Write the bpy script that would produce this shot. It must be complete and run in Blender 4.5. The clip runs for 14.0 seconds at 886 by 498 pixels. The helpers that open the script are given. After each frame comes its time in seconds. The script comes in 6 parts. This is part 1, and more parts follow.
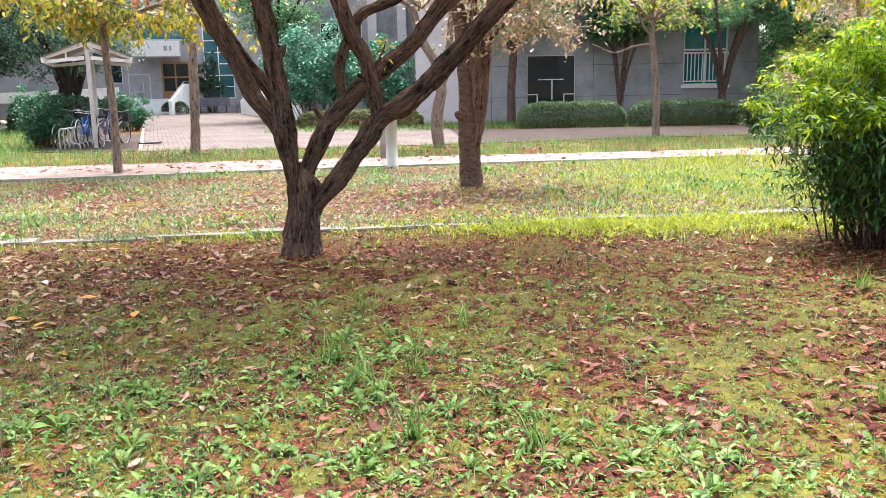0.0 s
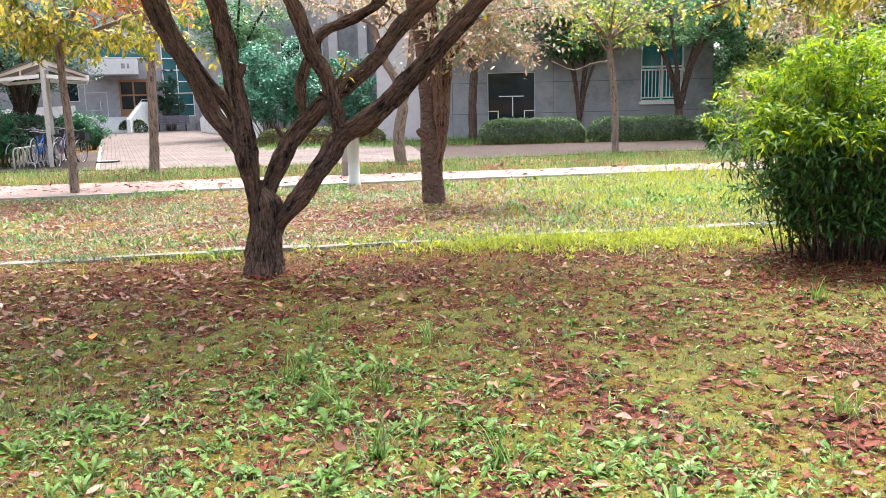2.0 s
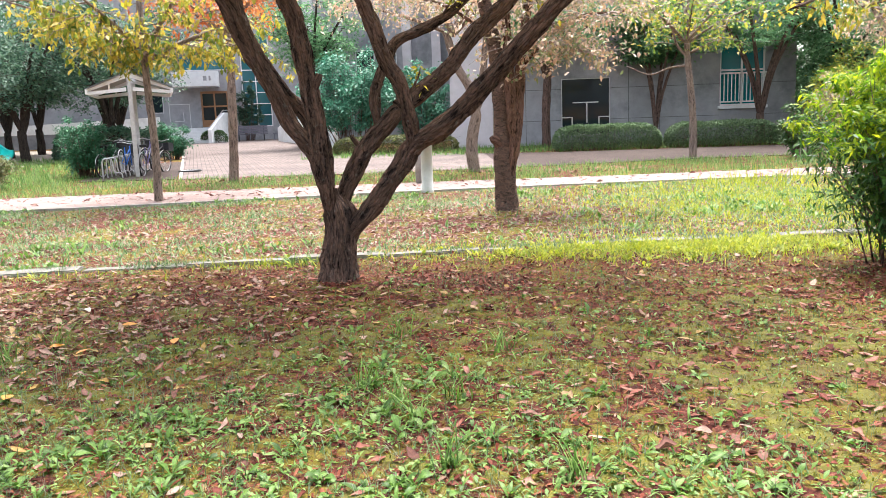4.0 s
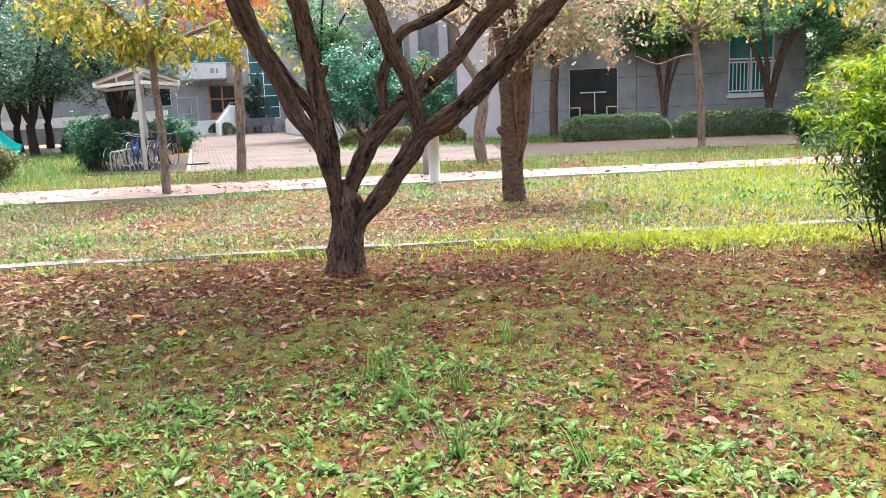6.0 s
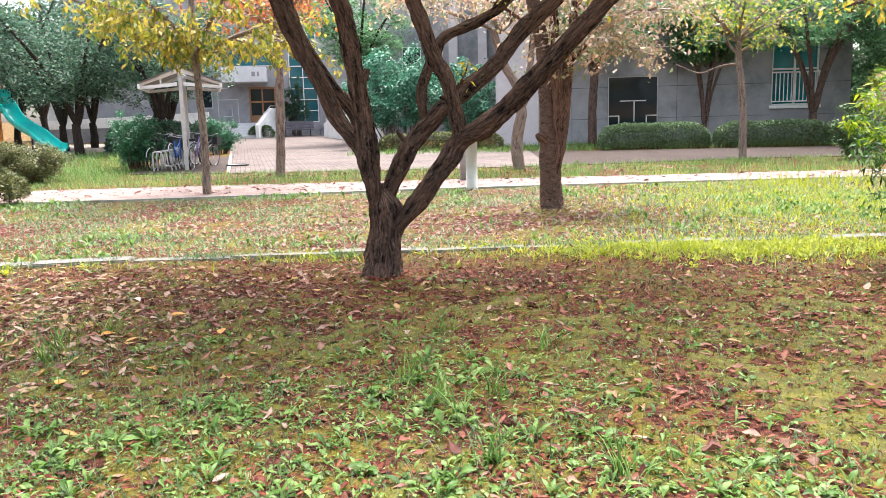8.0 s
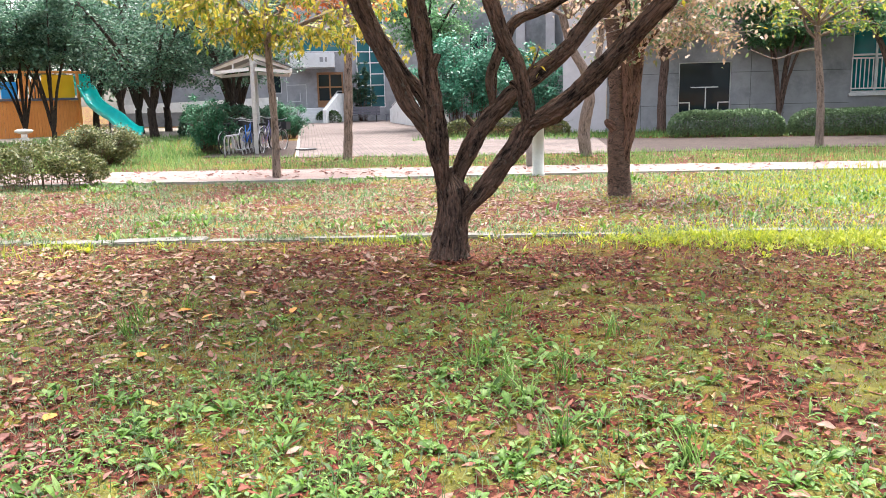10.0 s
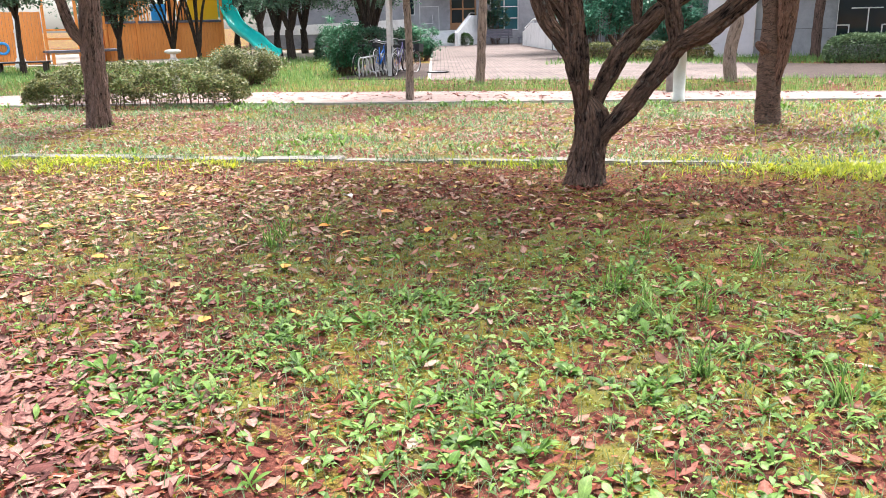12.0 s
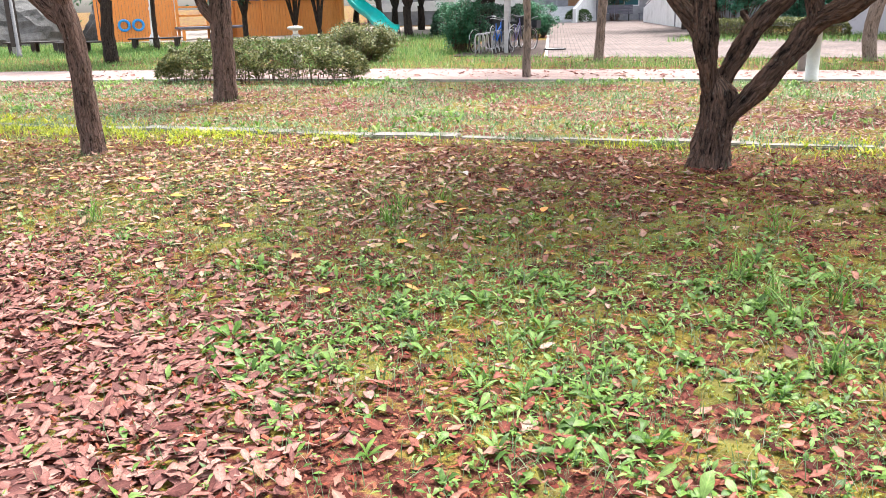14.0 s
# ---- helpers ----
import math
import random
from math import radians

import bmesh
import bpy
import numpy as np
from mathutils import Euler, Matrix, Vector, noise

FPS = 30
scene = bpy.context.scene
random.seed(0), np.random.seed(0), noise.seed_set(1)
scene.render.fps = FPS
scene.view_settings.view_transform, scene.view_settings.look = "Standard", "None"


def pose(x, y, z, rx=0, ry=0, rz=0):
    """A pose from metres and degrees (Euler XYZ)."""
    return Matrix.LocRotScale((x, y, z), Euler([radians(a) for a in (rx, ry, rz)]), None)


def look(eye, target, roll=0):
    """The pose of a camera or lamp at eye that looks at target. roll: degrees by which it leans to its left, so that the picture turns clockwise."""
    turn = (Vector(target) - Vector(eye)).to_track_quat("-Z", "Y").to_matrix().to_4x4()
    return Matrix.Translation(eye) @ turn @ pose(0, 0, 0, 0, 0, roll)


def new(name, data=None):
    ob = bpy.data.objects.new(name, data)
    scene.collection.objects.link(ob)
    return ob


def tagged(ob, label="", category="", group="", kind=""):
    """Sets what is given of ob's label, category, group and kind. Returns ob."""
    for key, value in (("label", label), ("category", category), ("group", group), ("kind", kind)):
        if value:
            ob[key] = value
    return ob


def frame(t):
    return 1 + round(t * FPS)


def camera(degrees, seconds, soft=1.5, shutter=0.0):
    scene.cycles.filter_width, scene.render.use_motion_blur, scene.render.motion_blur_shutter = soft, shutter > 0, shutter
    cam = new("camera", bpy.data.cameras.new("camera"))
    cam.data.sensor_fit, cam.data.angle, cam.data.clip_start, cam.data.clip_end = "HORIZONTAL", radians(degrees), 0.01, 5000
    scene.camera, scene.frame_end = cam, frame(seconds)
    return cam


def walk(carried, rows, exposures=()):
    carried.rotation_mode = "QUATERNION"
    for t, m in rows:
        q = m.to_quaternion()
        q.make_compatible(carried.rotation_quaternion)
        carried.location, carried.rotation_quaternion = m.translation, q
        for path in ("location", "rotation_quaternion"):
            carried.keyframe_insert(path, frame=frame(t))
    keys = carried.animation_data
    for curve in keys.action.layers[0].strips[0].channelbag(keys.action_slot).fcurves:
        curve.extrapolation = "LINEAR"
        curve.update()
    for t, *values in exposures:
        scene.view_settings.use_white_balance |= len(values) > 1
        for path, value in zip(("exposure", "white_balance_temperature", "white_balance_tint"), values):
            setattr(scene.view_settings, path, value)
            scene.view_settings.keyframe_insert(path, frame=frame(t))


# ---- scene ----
cam = camera(56.5, 14.0, soft=0.6)
PATH = [
    (0, (0.001, -0.007, 1.451), (-0.006, 1.955, 1.063), -1.1),
    (0.5, (0.012, 0.0, 1.452), (0.083, 1.962, 1.072), -1.0),
    (1, (0.009, 0.0, 1.451), (0.127, 1.962, 1.081), -1.0),
    (1.5, (0.009, -0.016, 1.455), (0.136, 1.948, 1.096), -1.1),
    (2, (0.001, -0.012, 1.457), (0.084, 1.956, 1.106), -1.3),
    (2.5, (-0.004, 0.011, 1.45), (0.013, 1.982, 1.114), -1.3),
    (3, (-0.004, 0.011, 1.455), (-0.044, 1.984, 1.13), -1.3),
    (5.5, (0.006, 0.013, 1.453), (-0.11, 1.98, 1.109), -2.5),
    (6, (0.008, 0.019, 1.45), (-0.105, 1.985, 1.102), -2.4),
    (6.5, (0.007, 0.012, 1.448), (-0.104, 1.98, 1.107), -2.2),
    (7, (-0.009, 0.013, 1.448), (-0.149, 1.98, 1.115), -1.8),
    (7.5, (-0.016, 0.016, 1.445), (-0.192, 1.98, 1.114), -1.6),
    (10, (-0.05, -0.026, 1.434), (-0.396, 1.911, 1.074), -1.3),
    (10.5, (-0.08, -0.037, 1.42), (-0.566, 1.861, 1.02), -1.4),
    (11, (-0.087, -0.029, 1.405), (-0.629, 1.841, 0.95), -1.2),
    (11.5, (-0.097, -0.02, 1.402), (-0.681, 1.827, 0.904), -1.2),
    (12, (-0.119, -0.021, 1.402), (-0.752, 1.802, 0.875), -1.3),
    (12.5, (-0.139, -0.016, 1.394), (-0.85, 1.77, 0.842), -1.4),
    (13, (-0.159, -0.02, 1.387), (-0.958, 1.721, 0.813), -1.6),
    (13.5, (-0.163, -0.015, 1.397), (-1.004, 1.703, 0.813), -1.4),
    (14, (-0.17, -0.013, 1.401), (-1.04, 1.695, 0.829), -1.5),
]
walk(cam, [(t, look(eye, target, roll)) for t, eye, target, roll in PATH])

# ---- world, sun, exposure ----
scene.view_settings.exposure = 2.12
SUN_AZ, SUN_EL = 8.0, 66.0          # degrees from +y towards +x, and above the horizon
world = bpy.data.worlds.new("sky")
scene.world = world
world.use_nodes = True
wn = world.node_tree.nodes
wl = world.node_tree.links
wn.clear()
sky = wn.new("ShaderNodeTexSky")
sky.sky_type = "NISHITA"
sky.sun_disc = False
sky.sun_elevation = radians(SUN_EL)
sky.sun_rotation = radians(SUN_AZ)
sky.air_density, sky.dust_density, sky.ozone_density = 1.0, 4.0, 0.6
soft_sky = wn.new("ShaderNodeHueSaturation")
soft_sky.inputs["Saturation"].default_value = 0.45
back = wn.new("ShaderNodeBackground")
back.inputs["Strength"].default_value = 0.15
wout = wn.new("ShaderNodeOutputWorld")
wl.new(sky.outputs[0], soft_sky.inputs["Color"])
wl.new(soft_sky.outputs[0], back.inputs["Color"])
wl.new(back.outputs[0], wout.inputs["Surface"])
sun = new("sun", bpy.data.lights.new("sun", "SUN"))
sun.data.energy, sun.data.angle, sun.data.color = 2.0, radians(25), (1.0, 0.98, 0.97)
sd = Vector((math.sin(radians(SUN_AZ)) * math.cos(radians(SUN_EL)), math.cos(radians(SUN_AZ)) * math.cos(radians(SUN_EL)), math.sin(radians(SUN_EL))))
sun.matrix_world = look(sd * 60, (0, 0, 0))

# ---- mesh helpers ----
def mesh_of(name, verts, faces, smooth=True, grain=None):
    """A mesh from arrays of corners and four-cornered faces; grain gives each corner its place along a stem or a leaf."""
    verts, faces = np.asarray(verts, dtype=np.float32), np.asarray(faces, dtype=np.int32)
    me = bpy.data.meshes.new(name)
    n, m = len(verts), len(faces)
    me.vertices.add(n)
    me.vertices.foreach_set("co", verts.ravel())
    me.loops.add(m * 4)
    me.loops.foreach_set("vertex_index", faces.ravel())
    me.polygons.add(m)
    me.polygons.foreach_set("loop_start", np.arange(0, m * 4, 4, dtype=np.int32))
    me.polygons.foreach_set("use_smooth", np.full(m, smooth))
    me.update(calc_edges=True)
    me.validate()
    if grain is not None:
        me.attributes.new("grain", "FLOAT_VECTOR", "POINT").data.foreach_set("vector", np.asarray(grain, dtype=np.float32).ravel())
    return me


def leaf_grain(count, rows, across=3):
    """For strips of leaves: the place across a leaf, -1 to 1, and along it, 0 to 1."""
    i = np.arange(count) % (rows * across)
    u = (i % across) - 1.0 if across == 3 else (i % across) * 1.2 - 0.6
    return np.stack([u, (i // across) / (rows - 1), 0 * u], -1)


def stem_grain(line, radii, seg, seed=0):
    """For a tube: a place on its rind, in metres round and along it."""
    arc = np.concatenate([[0], np.cumsum(np.linalg.norm(np.diff(line, axis=0), axis=1))])
    ang = np.linspace(0, 2 * np.pi, seg, endpoint=False)
    r = float(np.mean(radii))
    g = np.stack([np.broadcast_to(np.cos(ang) * r, (len(line), seg)), np.broadcast_to(np.sin(ang) * r, (len(line), seg)), np.broadcast_to(arc[:, None], (len(line), seg))], -1).reshape(-1, 3)
    return np.vstack([g, [[0, 0, 0], [0, 0, arc[-1]]]]) + (seed * 1.7, seed * 0.9, seed * 0.37)


def thing(name, label, category, m=None, group="", kind=""):
    ob = new(name)
    ob.matrix_world = m if m is not None else Matrix()
    return tagged(ob, label, category, group, kind)


def part(name, shape, material, parent=None, label="", m=None):
    """Links a bmesh or a mesh as one object under a thing or a part, in its parent's space."""
    me = shape
    if isinstance(shape, bmesh.types.BMesh):
        me = bpy.data.meshes.new(name)
        shape.to_mesh(me)
        shape.free()
    if material is not None and not me.materials:
        me.materials.append(material)
    ob = new(name, me)
    if parent is not None:
        ob.parent = parent
    if m is not None:
        ob.matrix_basis = m
    return tagged(ob, label)


def solid(name, shape, material, label, category, kind="", group="", m=None):
    return tagged(part(name, shape, material, None, "", m), label, category, group, kind)


def boxes(*specs, bevel=0.0):
    """A bmesh of boxes (x0, x1, y0, y1, z0, z1)."""
    bm = bmesh.new()
    for x0, x1, y0, y1, z0, z1 in specs:
        bmesh.ops.create_cube(bm, size=1, matrix=Matrix.LocRotScale(((x0 + x1) / 2, (y0 + y1) / 2, (z0 + z1) / 2), None, (abs(x1 - x0), abs(y1 - y0), abs(z1 - z0))))
    if bevel:
        bmesh.ops.bevel(bm, geom=bm.edges[:], offset=bevel, segments=2, affect="EDGES")
    return bm


def prism(outline, x0, x1, axis="x"):
    """A solid from an outline of (a, b) pairs, drawn out along an axis from x0 to x1."""
    bm = bmesh.new()
    put = (lambda a, b, c: (c, a, b)) if axis == "x" else ((lambda a, b, c: (a, c, b)) if axis == "y" else (lambda a, b, c: (a, b, c)))
    lo = [bm.verts.new(put(a, b, x0)) for a, b in outline]
    hi = [bm.verts.new(put(a, b, x1)) for a, b in outline]
    n = len(outline)
    bm.faces.new(lo)
    bm.faces.new(hi[::-1])
    for i in range(n):
        bm.faces.new((lo[i], hi[i], hi[(i + 1) % n], lo[(i + 1) % n]))
    bmesh.ops.recalc_face_normals(bm, faces=bm.faces[:])
    return bm


def smooth_line(pts, step):
    """Points on a smooth curve through the given ones, about step metres apart; columns past the third are carried along."""
    p = np.asarray(pts, dtype=float)
    ext = np.vstack([2 * p[0] - p[1], p, 2 * p[-1] - p[-2]])
    out = []
    for i in range(1, len(ext) - 2):
        a, b, c, d = ext[i - 1], ext[i], ext[i + 1], ext[i + 2]
        k = max(1 if step >= 0.4 else 2, int(np.linalg.norm((c - b)[:3]) / step))
        for t in np.linspace(0, 1, k, endpoint=False):
            out.append(0.5 * (2 * b + (c - a) * t + (2 * a - 5 * b + 4 * c - d) * t * t + (3 * b - a - 3 * c + d) * t ** 3))
    out.append(p[-1])
    return np.array(out)


def tube_arrays(line, radii, seg=8, rough=0.0, lump=0.0, flare=0.0, seed=0):
    """A tube along a line; rough gives long furrows, lump swellings, flare a spread root."""
    n = len(line)
    tang = np.gradient(line, axis=0)
    tang /= np.linalg.norm(tang, axis=1)[:, None] + 1e-9
    ref = np.array([1.0, 0, 0]) if abs(tang[0][0]) < 0.8 else np.array([0, 1.0, 0])
    us = np.zeros((n, 3))
    for i in range(n):
        ref = ref - tang[i] * (ref @ tang[i])
        ref /= np.linalg.norm(ref) + 1e-9
        us[i] = ref
    vs = np.cross(tang, us)
    ang = np.linspace(0, 2 * np.pi, seg, endpoint=False)
    rad = np.repeat(np.asarray(radii, dtype=float)[:, None], seg, 1)
    if rough or lump or flare:
        arc = np.concatenate([[0], np.cumsum(np.linalg.norm(np.diff(line, axis=0), axis=1))])
        for i in range(n):
            for j in range(seg):
                c, s = math.cos(ang[j]), math.sin(ang[j])
                f = 1.0
                if rough:
                    f += rough * (abs(noise.noise((c * 3.4 + seed, s * 3.4, arc[i] * 2.6))) * 2.2 - 0.5)
                    f += rough * 0.7 * noise.noise((c * 8 + seed, s * 8, arc[i] * 9))
                if lump:
                    f += lump * noise.noise((c * 0.9 + seed * 3, s * 0.9, arc[i] * 3.2))
                if flare:
                    f += flare * math.exp(-arc[i] / 0.10) * (0.75 + 0.5 * noise.noise((c * 1.8, s * 1.8, seed)))
                rad[i, j] *= f
    verts = (line[:, None, :] + rad[:, :, None] * (np.cos(ang)[None, :, None] * us[:, None, :] + np.sin(ang)[None, :, None] * vs[:, None, :])).reshape(-1, 3)
    i, j = np.meshgrid(np.arange(n - 1), np.arange(seg), indexing="ij")
    a, b = i * seg + j, i * seg + (j + 1) % seg
    faces = np.stack([a, b, b + seg, a + seg], -1).reshape(-1, 4)
    # closed ends
    verts = np.vstack([verts, line[:1], line[-1:]])
    c0, c1 = n * seg, n * seg + 1
    k = np.arange(0, seg, 2)
    if seg % 2 == 0:
        faces = np.vstack([faces, np.stack([np.full_like(k, c0), (k + 2) % seg, k + 1, k], -1), np.stack([np.full_like(k, c1), k + (n - 1) * seg, k + 1 + (n - 1) * seg, (k + 2) % seg + (n - 1) * seg], -1)])
    return verts, faces


def joined(pieces):
    vs, fs, at = [], [], 0
    for v, f in pieces:
        vs.append(v)
        fs.append(np.asarray(f) + at)
        at += len(v)
    return np.vstack(vs), np.vstack(fs)


def rod(pts, r, seg=8):
    """A plain round bar through the points."""
    p = np.asarray(pts, dtype=float)
    return tube_arrays(p, np.full(len(p), r), seg)


def rods(name, *bars):
    return mesh_of(name, *joined([rod(pts, r, 8) for pts, r in bars]))


def bent(pts, r, step=0.05, seg=8):
    line = smooth_line(pts, step)
    return tube_arrays(line, np.full(len(line), r), seg)


def leaves(pos, az, length, width, elev, bend, profile=(0.15, 0.9, 0.8, 0.04), fold=0.0, side=None, ragged=None):
    """Many leaves or blades at once: each a strip that starts at pos, heads to az, rises by elev and bends down by bend (radians) on its way; fold lifts its sides."""
    n, k = len(pos), len(profile)
    prof = np.asarray(profile)
    az, elev, bend = (np.broadcast_to(np.asarray(q, float), (n,)) for q in (az, elev, bend))
    length, width = (np.broadcast_to(np.asarray(q, float), (n,)) for q in (length, width))
    fold = np.broadcast_to(np.asarray(fold, float), (n,))
    side = np.zeros(n) if side is None else side
    h = np.stack([np.cos(az), np.sin(az), 0 * az], -1)
    r = np.stack([-np.sin(az), np.cos(az), 0 * az], -1)
    r = r * np.cos(side)[:, None] + np.array([0, 0, 1.0]) * np.sin(side)[:, None]
    p = pos.astype(float).copy()
    rows = []
    for i in range(k):
        e = elev - bend * (i / (k - 1))
        up = np.stack([0 * e, 0 * e, np.ones(n)], -1)
        w = (width * prof[i])[:, None] * 0.5
        lift = up * (fold * width * prof[i] * 0.5)[:, None]
        wl, wr = (w, w) if ragged is None else (w * ragged[:, i, :1], w * ragged[:, i, 1:2])
        up_l, up_r = (lift, lift) if ragged is None else (lift * ragged[:, i, 2:3], lift * ragged[:, i, 3:4])
        rows += [p - r * wl + up_l, p, p + r * wr + up_r]
        d = h * np.cos(e)[:, None] + up * np.sin(e)[:, None]
        p = p + d * (length / (k - 1))[:, None]
    verts = np.stack(rows, 1).reshape(-1, 3)
    base = []
    for i in range(k - 1):
        for j in range(2):
            a = i * 3 + j
            base.append((a, a + 1, a + 4, a + 3))
    faces = (np.arange(n)[:, None, None] * (3 * k) + np.asarray(base)[None]).reshape(-1, 4)
    return verts, faces


def blades(pos, az, length, width, elev, bend, profile):
    """Flat blades, one face for each step of the profile."""
    n, k = len(pos), len(profile)
    az, elev, bend, length, width = (np.broadcast_to(np.asarray(q, float), (n,)) for q in (az, elev, bend, length, width))
    h = np.stack([np.cos(az), np.sin(az), 0 * az], -1)
    r = np.stack([-np.sin(az), np.cos(az), 0 * az], -1)
    p, rows = pos.astype(float).copy(), []
    for i in range(k):
        e = elev - bend * (i / (k - 1))
        w = (width * profile[i])[:, None] * 0.5
        rows += [p - r * w, p + r * w]
        p = p + (h * np.cos(e)[:, None] + np.array([0, 0, 1.0]) * np.sin(e)[:, None]) * (length / (k - 1))[:, None]
    base = [(2 * i, 2 * i + 1, 2 * i + 3, 2 * i + 2) for i in range(k - 1)]
    return np.stack(rows, 1).reshape(-1, 3), (np.arange(n)[:, None, None] * (2 * k) + np.asarray(base)[None]).reshape(-1, 4)


def flat_leaves(pos, az, length, width, elev, roll, plain=False):
    """Cheap crown leaves: two faces folded along the midrib, or one for far ones."""
    n = len(pos)
    h = np.stack([np.cos(az) * np.cos(elev), np.sin(az) * np.cos(elev), np.sin(elev)], -1)
    r = np.stack([-np.sin(az), np.cos(az), 0 * az], -1)
    up = np.cross(h, r)
    r = r * np.cos(roll)[:, None] + up * np.sin(roll)[:, None]
    up = np.cross(h, r)
    L, W = np.broadcast_to(length, (n,))[:, None], np.broadcast_to(width, (n,))[:, None]
    a = pos
    t = pos + h * L - up * L * 0.08
    m = pos + h * L * 0.5
    q = pos + h * L * 0.45 + r * W * 0.5 + up * W * 0.14
    s = pos + h * L * 0.45 - r * W * 0.5 + up * W * 0.14
    if plain:
        return np.stack([a, q, t, s], 1).reshape(-1, 3), np.arange(n * 4).reshape(-1, 4)
    verts = np.stack([a, q, t, m, s], 1).reshape(-1, 3)
    faces = (np.arange(n)[:, None, None] * 5 + np.array([[0, 1, 2, 3], [0, 3, 2, 4]])[None]).reshape(-1, 4)
    return verts, faces


# ---- materials ----
def nodes_of(name):
    ma = bpy.data.materials.new(name)
    ma.use_nodes = True
    nt = ma.node_tree
    return ma, nt, nt.nodes["Principled BSDF"], (lambda a, b: nt.links.new(a, b))


def noise_node(nt, coord, scale, detail=4, rough=0.6, stretch=None):
    tex = nt.nodes.new("ShaderNodeTexNoise")
    tex.inputs["Scale"].default_value, tex.inputs["Detail"].default_value, tex.inputs["Roughness"].default_value = scale, detail, rough
    if stretch:
        mp = nt.nodes.new("ShaderNodeMapping")
        mp.inputs["Scale"].default_value = stretch
        nt.links.new(coord, mp.inputs["Vector"])
        coord = mp.outputs[0]
    nt.links.new(coord, tex.inputs["Vector"])
    return tex


def ramp_node(nt, fac, stops):
    r = nt.nodes.new("ShaderNodeValToRGB")
    el = r.color_ramp.elements
    while len(el) < len(stops):
        el.new(0.5)
    for e, (at, c) in zip(el, stops):
        e.position, e.color = at, (*c, 1)
    nt.links.new(fac, r.inputs[0])
    return r


def mix_node(nt, kind, fac, a, b):
    m = nt.nodes.new("ShaderNodeMix")
    m.data_type, m.blend_type = "RGBA", kind
    for sock, val in ((m.inputs[0], fac), (m.inputs[6], a), (m.inputs[7], b)):
        if isinstance(val, (int, float)):
            sock.default_value = val
        elif isinstance(val, tuple):
            sock.default_value = (*val, 1)
        else:
            nt.links.new(val, sock)
    return m.outputs[2]


def surface(name, c1, c2, scale=6.0, fine=60.0, rough=0.8, bump=0.25, metal=0.0, stretch=None, stain=None, height=0.01):
    """Two colours mixed by a coarse and a fine noise, with relief; stain is a third colour in patches."""
    ma, nt, bsdf, link = nodes_of(name)
    co = nt.nodes.new("ShaderNodeTexCoord").outputs["Object"]
    n1, n2 = noise_node(nt, co, scale, 5, 0.65, stretch), noise_node(nt, co, fine, 3, 0.6, stretch)
    f = nt.nodes.new("ShaderNodeMath")
    f.operation = "MULTIPLY_ADD"
    link(n2.outputs[0], f.inputs[0])
    f.inputs[1].default_value = 0.5
    link(n1.outputs[0], f.inputs[2])
    col = ramp_node(nt, f.outputs[0], [(0.55, c1), (0.95, c2)]).outputs[0]
    if stain:
        n3 = noise_node(nt, co, scale * 0.35, 6, 0.7)
        k = ramp_node(nt, n3.outputs[0], [(0.5, (0, 0, 0)), (0.68, (1, 1, 1))]).outputs[0]
        col = mix_node(nt, "MIX", k, col, stain)
    link(col, bsdf.inputs["Base Color"])
    bsdf.inputs["Roughness"].default_value, bsdf.inputs["Metallic"].default_value = rough, metal
    if bump:
        b = nt.nodes.new("ShaderNodeBump")
        b.inputs["Strength"].default_value, b.inputs["Distance"].default_value = bump, height
        link(f.outputs[0], b.inputs["Height"])
        link(b.outputs[0], bsdf.inputs["Normal"])
    return ma


